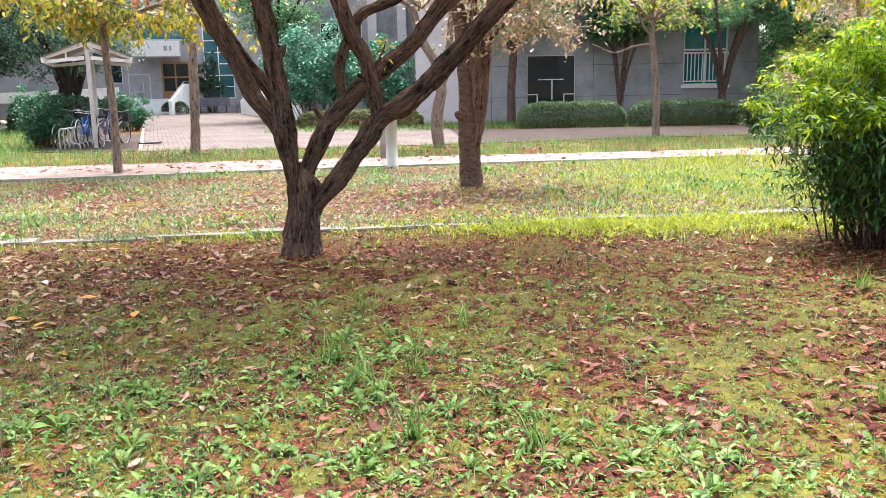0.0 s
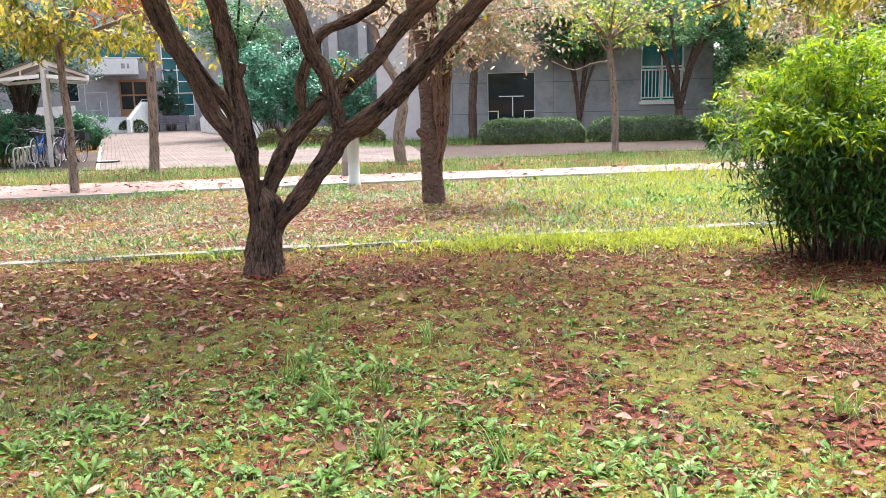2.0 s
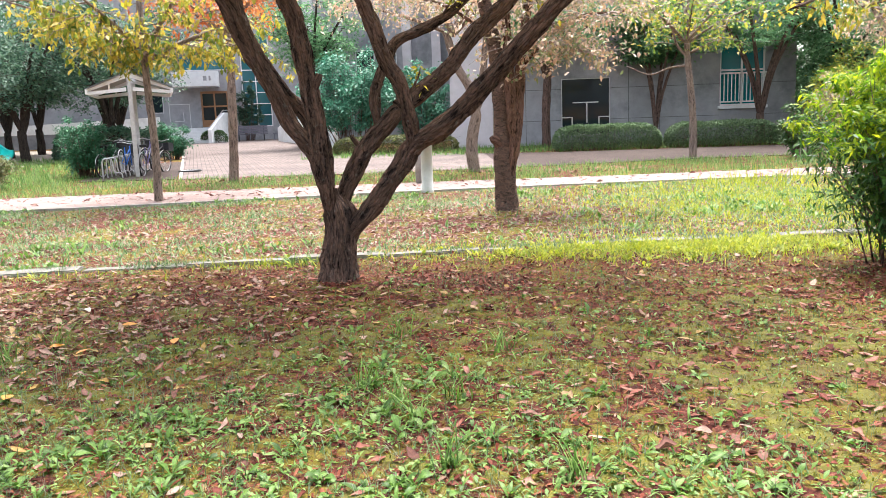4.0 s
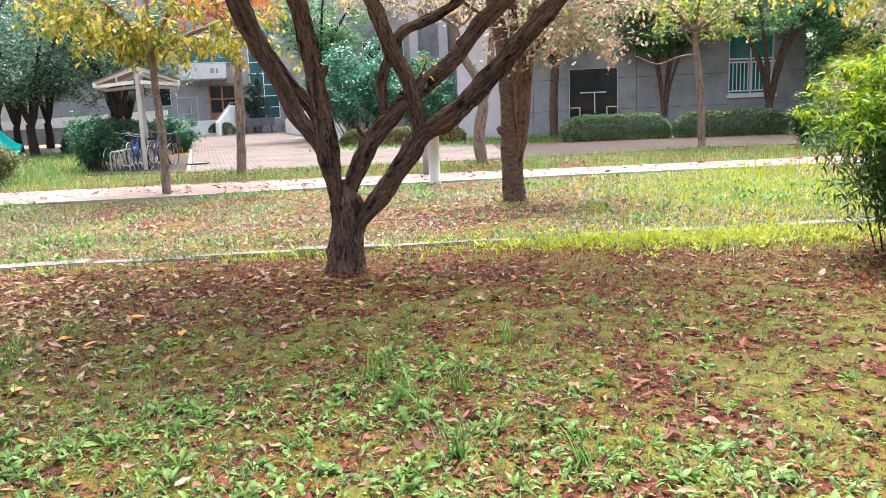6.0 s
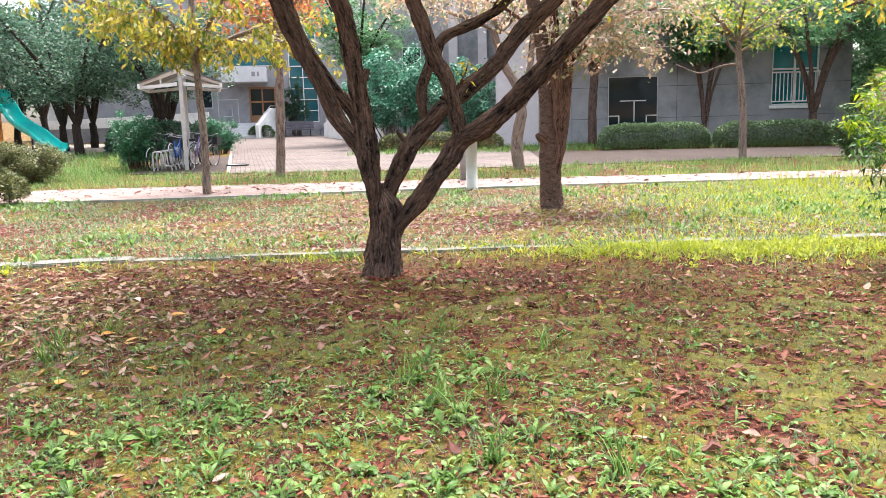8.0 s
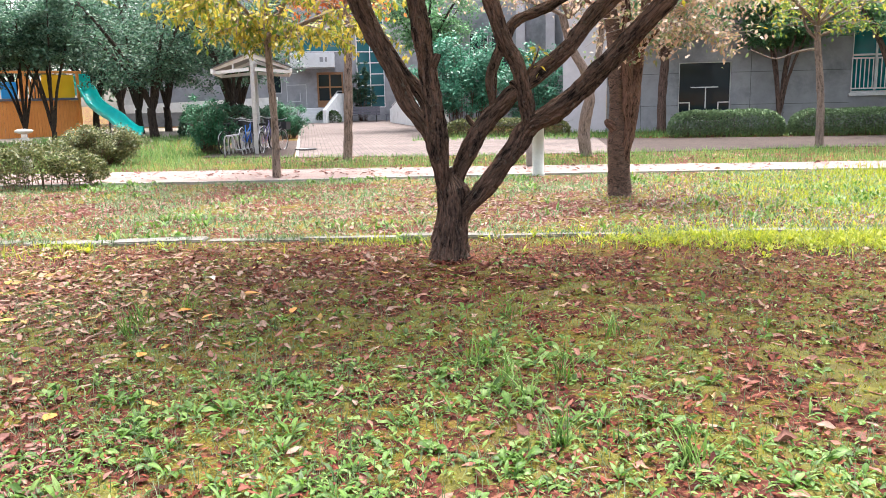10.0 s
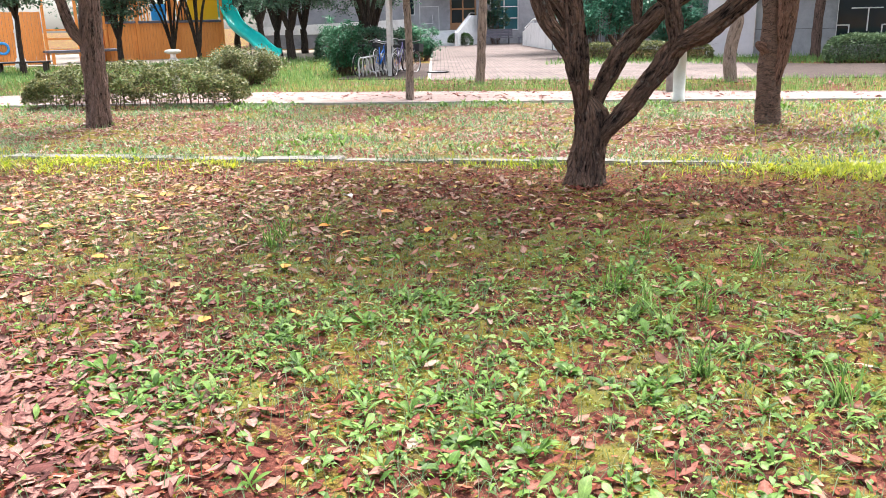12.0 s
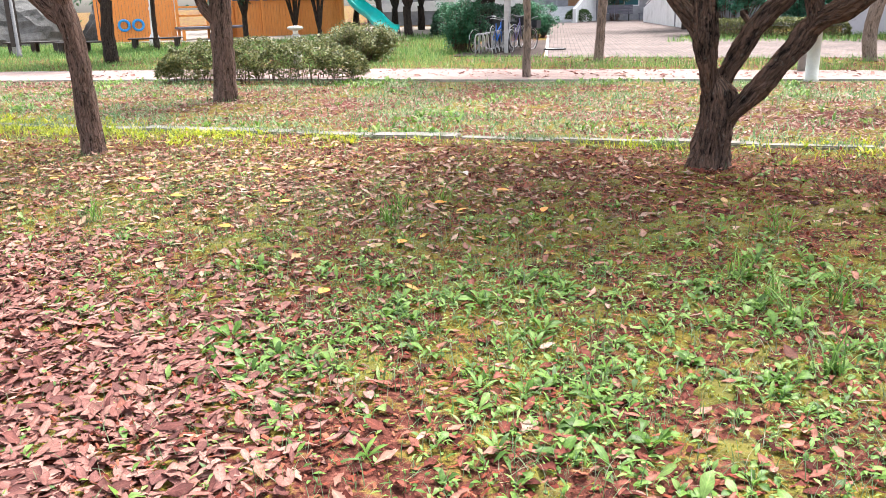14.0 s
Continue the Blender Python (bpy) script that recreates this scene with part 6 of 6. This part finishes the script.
def build_cover():
    # moss cushions
    xs, ys = np.arange(-6.0, 3.8, 0.024), np.arange(1.3, 6.9, 0.024)
    g = np.random.default_rng(100)
    v, up = [], []
    for x in xs:
        for y in ys:
            c = cushion(x, y) if before_kerb(x, y) else -1.0
            v.append((x, y, ground_z(x, y) + (0.003 + 0.012 * min(1.0, c / 0.25) ** 0.6 + g.uniform(-0.002, 0.002) if c > 0 else -0.012)))
            up.append(c > 0)
    up = np.array(up).reshape(len(xs), len(ys))
    a = (np.arange(len(xs) - 1)[:, None] * len(ys) + np.arange(len(ys) - 1)[None, :])
    keep = up[:-1, :-1] | up[1:, :-1] | up[:-1, 1:] | up[1:, 1:]
    a = a[keep]
    used, f = np.unique(np.stack([a, a + len(ys), a + len(ys) + 1, a + 1], -1), return_inverse=True)
    stuff("moss_cushions", "soft yellow-green cushions of moss on bare soil", np.array(v)[used], f.reshape(-1, 4), M["cushion"], "moss")
    # moss tufts
    p, g = sample(32000, LAWN, lambda x, y: min(1.0, moss_zone(x, y) + 0.03) if before_kerb(x, y) else 0, 101)
    n = len(p)
    p[:, 2] += g.uniform(0.008, 0.014, n) * np.array([moss_zone(q[0], q[1]) for q in p]) + 0.003
    stuff("moss", "short yellow-green moss tufts on bare soil", *blades(p, g.uniform(0, 6.28, n), g.uniform(0.007, 0.016, n), g.uniform(0.003, 0.007, n), g.uniform(0.1, 1.3, n), g.normal(0, 0.4, n), (0.9, 0.6)), M["moss"], "moss")
    # crumbs of dead leaf
    p, g = sample(62000, LAWN, lambda x, y: (0.35 - 0.2 * hill(x, y, -4, 4.4, 2.4, 1.2) + 0.5 * hill(x, y, -1.5, 6.5, 2.6, 1.4) + 0.5 * hill(x, y, 3, 6.2, 1.6, 1.2) + 0.3 * red_zone(x, y)) * (1 - 0.5 * moss_zone(x, y)) if before_kerb(x, y) else 0, 102)
    n = len(p)
    L = g.uniform(0.010, 0.042, n)
    p[:, 2] += g.uniform(0.004, 0.016, n)
    stuff("leaf_crumbs", "broken red-brown bits of dead leaf strewn on the soil", *blades(p, g.uniform(0, 6.28, n), L, L * g.uniform(0.3, 0.8, n), g.normal(0.1, 0.3, n), g.normal(0, 0.5, n), (0.6, 0.7)), M["crumb"], "leaf litter")
    # thin grass
    def thin(x, y):
        return (0.22 + 0.45 * hill(x, y, -4.0, 4.3, 2.4, 1.2) + 0.4 * patch(x, y, 1.5, 8, -0.1, 0.3) + 0.4 * hill(x, y, -1.5, 3.0, 2.4, 1.2) + 0.5 * lush_zone(x, y)) * (1 - 0.75 * hill(x, y, -1.3, 6.6, 2.2, 0.9)) * (1 - 0.8 * red_zone(x, y)) * (1 - 0.8 * hill(x, y, 3.6, 6.6, 1.2, 0.8)) if before_kerb(x, y) else 0
    p, g = sample(48000, LAWN, thin, 103)
    n = len(p)
    stuff("thin_grass", "thin short grass growing through fallen leaves", *blades(p, g.uniform(0, 6.28, n), g.uniform(0.03, 0.12, n), g.uniform(0.0016, 0.004, n), g.uniform(0.4, 1.45, n), g.uniform(0.2, 1.6, n), (1, 0.8, 0.1)), M["grass"], "grass")
    # lush grass along the kerb, sunlight put into its bright colour
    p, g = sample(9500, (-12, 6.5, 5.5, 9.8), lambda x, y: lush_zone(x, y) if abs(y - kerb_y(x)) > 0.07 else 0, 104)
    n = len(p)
    stuff("lush_grass", "lush sunlit yellow-green grass along the kerb", *blades(p, g.uniform(0, 6.28, n), g.uniform(0.05, 0.15, n), g.uniform(0.004, 0.010, n), g.uniform(0.5, 1.4, n), g.uniform(0.3, 1.4, n), (0.8, 1, 0.1)), M["sunlit_grass"], "grass")
    p, g = sample(420, (-12, 6.5, 5.5, 9.8), lambda x, y: lush_zone(x, y) if abs(y - kerb_y(x)) > 0.1 else 0, 112)
    ls = []
    for q in p:
        k = 6
        pos = np.repeat(q[None], k, 0) + np.column_stack([g.normal(0, 0.02, (k, 2)), np.full(k, 0.01)])
        ls.append(leaves(pos, g.uniform(0, 6.28, k), g.uniform(0.05, 0.12, k), g.uniform(0.02, 0.04, k), g.uniform(0.3, 1.1, k), g.uniform(0.5, 1.3, k), (0.2, 1.0, 0.08), 0.3))
    stuff("lush_weeds", "yellow-green broad-leaved weeds along the kerb", *joined(ls), M["sunlit_grass"], "weeds")
    # tall tufts
    spots = [(-0.45, 4.0), (-0.15, 4.05), (-0.65, 4.25), (0.1, 4.9), (-0.55, 5.3), (-0.35, 3.75), (0.35, 3.1), (-0.15, 3.2), (-3.0, 4.9), (-2.85, 5.2), (-2.9, 4.6), (-1.9, 8.0), (-1.75, 8.05), (2.9, 5.6), (2.0, 3.5), (-4.9, 3.9), (4.2, 6.0), (3.9, 5.9)]
    g = np.random.default_rng(105)
    ps = np.vstack([np.column_stack([g.normal(x, 0.035, 22), g.normal(y, 0.035, 22), np.zeros(22)]) for x, y in spots])
    ps[:, 2] = [ground_z(a, b) for a, b, _ in ps]
    n = len(ps)
    stuff("tall_grass", "tufts of tall green grass blades", *leaves(ps, g.uniform(0, 6.28, n), g.uniform(0.10, 0.26, n), g.uniform(0.005, 0.011, n), g.uniform(0.8, 1.5, n), g.uniform(0.3, 1.5, n), (0.8, 1, 0.7, 0.05), 0.3), M["weed"], "grass", (4, 3))
    # broad-leaved weeds
    p, g = sample(3000, LAWN, lambda x, y: (0.028 + 0.05 * hill(x, y, 0.2, 4.6, 3.0, 1.4) + weed_zone(x, y)) if before_kerb(x, y) else 0, 106)
    ls = []
    for q in p:
        k = g.integers(3, 8)
        s = g.choice([0.3, 0.42, 0.55, 0.7, 0.95]) * g.uniform(0.75, 1.15)
        a = g.uniform(0, 6.28) + np.arange(k) * 2.4
        pos = np.repeat(q[None], k, 0) + np.column_stack([g.normal(0, 0.014, (k, 2)), np.full(k, 0.004)])
        ls.append(weed_leaves(g, pos, a, s * g.uniform(0.045, 0.10, k), g.random()))
    stuff("weeds", "bright green broad-leaved weeds spreading over the lawn", *joined(ls), M["weed"], "weeds", (6, 3))
    # small clover-like herbs
    p, g = sample(13000, LAWN, lambda x, y: (0.12 + weed_zone(x, y) + 0.3 * patch(x, y, 2.0, 9, 0, 0.3)) * (1 - 0.7 * hill(x, y, -1.3, 6.6, 2.0, 0.8)) if before_kerb(x, y) else 0, 107)
    n = len(p)
    p[:, 2] += g.uniform(0.005, 0.03, n)
    stuff("small_herbs", "small green herbs between the dead leaves", *blades(p, g.uniform(0, 6.28, n), g.uniform(0.015, 0.05, n), g.uniform(0.007, 0.022, n), g.uniform(-0.1, 0.9, n), g.uniform(0.2, 1.2, n), (0.2, 1.0, 0.1)), M["weed"], "herbs", (3, 2))


build_cover()


def dead_leaf_arrays(p, g, lo, hi, flat=0.13, far=False):
    n = len(p)
    L = g.uniform(lo, hi, n)
    p = p.copy()
    p[:, 2] += g.uniform(0.008, 0.022, n)
    if far:
        return leaves(p, g.uniform(0, 6.28, n), L, L * g.uniform(0.3, 0.55, n), g.normal(0.10, flat, n), g.normal(0.2, 0.6, n), (0.15, 1.0, 0.1), g.normal(0.2, 0.4, n))
    wave = g.uniform(0, 6.28, (n, 1, 2)) + np.arange(6)[None, :, None] * g.uniform(0.7, 2.4, (n, 1, 1))
    rag = np.concatenate([g.uniform(0.7, 1.15, (n, 1, 2)) + 0.13 * np.sin(wave * 1.7), g.uniform(0.3, 1.5, (n, 1, 2)) + 0.8 * np.sin(wave)], -1)
    return leaves(p, g.uniform(0, 6.28, n), L, L * g.uniform(0.28, 0.58, n), g.normal(0.05, flat * 0.7, n), g.normal(0.08, 0.4, n), (0.06, 0.62, 0.96, 1.0, 0.70, 0.05), g.normal(0.16, 0.26, n), g.normal(0, 0.14, n), rag)


def build_litter():
    litter = thing("fallen_leaves", "thick layer of red-brown fallen leaves, dry and curled", "fallen leaves", kind="")
    g = np.random.default_rng(200)
    shapes = []
    for k in range(8):
        v, f = dead_leaf_arrays(np.zeros((1, 3)), g, 0.065, 0.105)
        me = mesh_of("leaf", v - v.mean(0) + (0, 0, 0.012), f, grain=leaf_grain(len(v), 6))
        me.materials.append(M["leaf_single"])
        shapes.append(me)
    p, g = sample(290, (-4.6, -0.6, 1.25, 2.9), lambda x, y: red_zone(x, y), 201)
    for q in p:
        part("leaf", shapes[g.integers(0, 8)], None, litter, m=pose(q[0], q[1], q[2] + 0.025, g.normal(0, 14), g.normal(0, 14), g.uniform(0, 360)))
    p, g = sample(5200, LAWN, lambda x, y: red_zone(x, y) ** 1.3 if before_kerb(x, y) else 0, 202)
    v, f = dead_leaf_arrays(p, g, 0.03, 0.10)
    rest = part("leaf_layer", mesh_of("leaf_layer", v, f, grain=leaf_grain(len(v), 6)), M["litter_red"], litter)
    rest["kind"] = "stuff"
    p, g = sample(6500, LAWN, lambda x, y: (0.25 + 0.9 * hill(x, y, -1.0, 2.0, 1.6, 0.8) + 0.6 * hill(x, y, -1.3, 6.6, 2.4, 1.0) + 1.1 * hill(x, y, 2.3, 4.0, 1.2, 1.8) + 0.5 * hill(x, y, 3.4, 6.3, 1.3, 0.8)) * (1 - red_zone(x, y)) * (1 - 0.35 * moss_zone(x, y)) if before_kerb(x, y) else 0, 203)
    stuff("scattered_leaves", "red-brown dead leaves scattered over moss and soil", *dead_leaf_arrays(p, g, 0.035, 0.095), M["litter_rust"], "fallen leaves", (6, 3))
    p, g = sample(4500, LAWN, lambda x, y: (0.02 + 0.95 * hill(x, y, -5.2, 5.0, 2.6, 1.5) + 0.6 * hill(x, y, -4.5, 6.4, 3.2, 1.2)) if before_kerb(x, y) else 0, 204)
    stuff("tan_leaves", "pale tan and yellow leaves fallen on the lawn", *dead_leaf_arrays(p, g, 0.045, 0.115), M["litter_tan"], "fallen leaves", (6, 3))
    # single orange leaves
    more, g = sample(18, (-7.5, -1.5, 3.6, 6.6), lambda x, y: hill(x, y, -4.8, 5.2, 2.2, 1.1) if before_kerb(x, y) else 0, 205)
    for x, y, a in [(-3.82, 4.01, 20), (-2.5, 3.22, 100), (-5.1, 4.6, 60), (-4.3, 4.9, 200)] + [(q[0], q[1], g.uniform(0, 360)) for q in more]:
        solid("orange_leaf", bright_leaf, None, "bright orange fallen leaf lying on the grass", "leaf", m=pose(x, y, ground_z(x, y) + 0.03, 8, 6, a), group="bright leaves")
    solid("pale_leaf", pale_leaf, None, "bleached white fallen leaf curled on the soil", "leaf", m=pose(-3.1, 6.15, ground_z(-3.1, 6.15) + 0.03, 10, 4, 150))


M["leaf_single"] = foliage("single_dead_leaf", [(0.10, 0.035, 0.030), (0.19, 0.070, 0.058), (0.26, 0.112, 0.09), (0.33, 0.175, 0.14)], 0.15, 0.7, per="object", sheen=0.15, rib=0.3, edge=0.7, crinkle=0.5)
M["leaf_orange"] = foliage("orange_leaf", [(0.62, 0.24, 0.03), (0.66, 0.30, 0.04)], 0.2, 0.5, per="object")
bright_leaf = mesh_of("orange_leaf", *leaves(np.array([[-0.05, 0, 0]]), 0.0, 0.11, 0.06, 0.1, 0.2, (0.1, 0.8, 1, 0.7, 0.05), 0.15))
bright_leaf.materials.append(M["leaf_orange"])
pale_leaf = mesh_of("pale_leaf", *leaves(np.array([[-0.06, 0, 0]]), 0.0, 0.13, 0.08, 0.3, 0.7, (0.1, 0.8, 1, 0.7, 0.05), 0.5))
pale_leaf.materials.append(foliage("bleached_leaf", [(0.52, 0.50, 0.44), (0.60, 0.57, 0.50)], 0.2, 0.7, per="object"))
build_litter()


def build_far_cover():
    def mid(x, y):
        if y < kerb_y(x) + 0.07 or y > near_edge(x) - 0.02:
            return 0
        bare = 0.75 * hill(x, y, -1.0, 10.8, 2.4, 1.6) + 0.6 * hill(x, y, -9, 10.5, 2.6, 1.6) + 0.4 * hill(x, y, 1.0, 12.0, 0.9, 0.7)
        return min(1.0, 0.25 + 0.75 * patch(x, y, 0.8, 12, -0.25, 0.25) + 0.6 * hill(x, y, 4.5, 12, 2.6, 3.5)) * (1 - min(0.9, bare))
    box = (-20, 10.5, 5.8, 17)
    p, g = sample(56000, box, mid, 301)
    n = len(p)
    stuff("lawn_grass", "patchy short green lawn between kerb and footpath", *blades(p, g.uniform(0, 6.28, n), g.uniform(0.035, 0.10, n), g.uniform(0.009, 0.019, n), g.uniform(0.1, 1.1, n), g.uniform(0.2, 1.2, n), (1, 0.35)), M["lawn"], "grass")
    # brighter blades stand in for sunlight on this end of the lawn
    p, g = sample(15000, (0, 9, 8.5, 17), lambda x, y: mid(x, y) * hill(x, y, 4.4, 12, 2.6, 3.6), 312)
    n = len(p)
    stuff("sunny_grass", "yellow-green grass on the sunny end of the lawn", *blades(p, g.uniform(0, 6.28, n), g.uniform(0.04, 0.11, n), g.uniform(0.008, 0.017, n), g.uniform(0.2, 1.2, n), g.uniform(0.2, 1.2, n), (1, 0.35)), M["sunlit_grass"], "grass")
    p, g = sample(9000, box, lambda x, y: (1 if kerb_y(x) + 0.08 < y < near_edge(x) else 0) * (0.35 + 0.65 * hill(x, y, -1, 10.8, 3, 1.8) + 0.6 * hill(x, y, -9, 10, 3.5, 1.8)), 302)
    stuff("lawn_leaves", "tan and brown dead leaves strewn on the far lawn", *dead_leaf_arrays(p, g, 0.05, 0.11, far=True), M["litter_pale"], "fallen leaves")
    p, g = sample(24000, box, lambda x, y: (1 if kerb_y(x) + 0.08 < y < near_edge(x) else 0) * (0.5 + 0.5 * hill(x, y, -1, 10.8, 3, 1.8)), 310)
    n = len(p)
    L = g.uniform(0.02, 0.06, n)
    p[:, 2] += 0.005
    stuff("dry_crumbs", "dry tan crumbs of leaf and straw in the far lawn", *blades(p, g.uniform(0, 6.28, n), L, L * g.uniform(0.25, 0.7, n), g.normal(0.1, 0.25, n), g.normal(0, 0.4, n), (0.7, 0.6)), M["litter_pale"], "leaf litter")
    p, g = sample(900, (-19, -12, 8.5, 13), lambda x, y: (1 if y < near_edge(x) - 0.05 else 0) * hill(x, y, -15, 11.2, 2.2, 1.1), 311)
    stuff("red_leaf_drift", "drift of red leaves beside the footpath", *dead_leaf_arrays(p, g, 0.06, 0.12), M["litter_red"], "fallen leaves", (6, 3))
    p, g = sample(700, box, lambda x, y: mid(x, y) * patch(x, y, 0.6, 14, 0.05, 0.3), 303)
    ls = []
    for q in p:
        k = 6
        pos = np.repeat(q[None], k, 0) + np.column_stack([g.normal(0, 0.03, (k, 2)), np.full(k, 0.01)])
        ls.append(leaves(pos, g.uniform(0, 6.28, k), g.uniform(0.06, 0.14, k), g.uniform(0.02, 0.045, k), g.uniform(0.4, 1.2, k), g.uniform(0.5, 1.3, k), (0.2, 1.0, 0.08), 0.3))
    stuff("lawn_weeds", "broad-leaved weeds in the far lawn", *joined(ls), M["weed"], "weeds", (3, 3))

    def strip(x, y):
        if y < far_edge(x) + 0.02 or (x > -7.6 and y > 20.45 + 0.35 * max(0, (x + 2) * 0.6)) or (-10.3 < x <= -7.6 and y > 20.5):
            return 0
        return 0.4 + 0.6 * patch(x, y, 0.9, 16, -0.2, 0.2)
    p, g = sample(52000, (-32, 11, 12.5, 24), strip, 304)
    n = len(p)
    stuff("verge_grass", "fresh green grass verge beyond the footpath", *blades(p, g.uniform(0, 6.28, n), g.uniform(0.06, 0.17, n), g.uniform(0.008, 0.016, n), g.uniform(0.6, 1.45, n), g.uniform(0.3, 1.2, n), (1, 0.25)), M["verge"], "grass")

    def banks(x, y):
        return 1.0 if ((x > 9 and 19.5 < y < 23) or (x > 12.5 and y > 27) or (y > 27.6 and y < 32.9 and -6 < x < 30) or (x < -10.4 - 0.3 * (y - 20.6) and 19 < y < 34 and x > (-33 if y < 27.4 else -24 + (34 - y) * 0.1))) else 0
    p, g = sample(31000, (-33, 22, 19, 34), banks, 305)
    n = len(p)
    stuff("bank_grass", "shaded green ground cover under the trees", *blades(p, g.uniform(0, 6.28, n), g.uniform(0.10, 0.24, n), g.uniform(0.014, 0.028, n), g.uniform(0.6, 1.45, n), g.uniform(0.3, 1.2, n), (1, 0.25)), M["verge"], "ground cover")
    # grass hanging over the kerb
    p, g = sample(8500, (-18, 6.5, 5.5, 9.8), lambda x, y: math.exp(-(max(0.0, abs(y - kerb_y(x)) - 0.05) / 0.07) ** 2) * patch(x, y, 1.4, 18, -0.15, 0.3), 309)
    n = len(p)
    stuff("kerb_grass", "grass creeping over the sunken kerb", *blades(p, g.uniform(0, 6.28, n), g.uniform(0.04, 0.12, n), g.uniform(0.004, 0.009, n), g.uniform(0.5, 1.4, n), g.uniform(0.3, 1.4, n), (0.8, 1, 0.1)), M["grass"], "grass")
    # tall grass on the sunny end, with sunlight in its colour
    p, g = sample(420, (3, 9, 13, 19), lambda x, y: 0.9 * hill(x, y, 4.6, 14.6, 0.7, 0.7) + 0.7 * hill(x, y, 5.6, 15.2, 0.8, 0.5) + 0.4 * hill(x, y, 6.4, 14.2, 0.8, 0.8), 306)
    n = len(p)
    stuff("sunny_tall_grass", "tall sunlit grass by the footpath", *blades(p, g.uniform(0, 6.28, n), g.uniform(0.10, 0.32, n), g.uniform(0.008, 0.018, n), g.uniform(0.9, 1.5, n), g.uniform(0.2, 0.9, n), (1, 0.8, 0.1)), M["sunlit_grass"], "grass")
    # leaves on the pavings
    p, g = sample(700, (-16, 9, 12, 19), lambda x, y: (0.5 + 0.5 * hill(x, y, -4, 16.5, 3, 1.5)) if near_edge(x) + 0.1 < y < far_edge(x) - 0.15 else 0, 307)
    p[:, 2] = 0.03
    stuff("path_leaves", "dead leaves lying on the footpath", *dead_leaf_arrays(p, g, 0.07, 0.15), M["litter_red"], "fallen leaves", (6, 3))
    p, g = sample(900, (-9, 4, 18.5, 20.6), lambda x, y: 0.3 + 0.7 * hill(x, y, -5.2, 19.3, 1.8, 0.8), 308)
    stuff("verge_leaves", "rust-coloured leaves heaped under the straight tree", *dead_leaf_arrays(p, g, 0.08, 0.17), M["litter_red"], "fallen leaves", (6, 3))


build_far_cover()


def build_plants():
    """Single large rosettes that stand out from the rest."""
    g = np.random.default_rng(400)
    shapes = []
    for q in range(7):
        k = int(g.integers(7, 12))
        a = np.arange(k) * 2.4 + g.uniform(0, 0.5, k)
        pos = np.column_stack([g.normal(0, 0.01, (k, 2)), np.zeros(k)])
        v, f = weed_leaves(g, pos, a, g.uniform(0.10, 0.17, k), (0.2, 0.6, 0.4, 0.3, 0.8, 0.1, 0.65)[q])
        me = mesh_of("weed_plant", v, f, grain=leaf_grain(len(v), 6))
        me.materials.append(M["weed"])
        shapes.append(me)
    spots, g = sample(70, (-3.6, 2.4, 1.4, 4.6), lambda x, y: weed_zone(x, y) if before_kerb(x, y) and math.hypot(x, y) > 1.7 else 0, 401)
    for q in spots:
        tagged(part("weed_plant", shapes[g.integers(0, 7)], None, None, "", pose(q[0], q[1], q[2] + 0.003, 0, 0, g.uniform(0, 360)) @ Matrix.Scale(g.uniform(0.42, 0.8), 4)), "leafy green weed rosette growing among dead leaves", "weed", "weed rosettes")


build_plants()
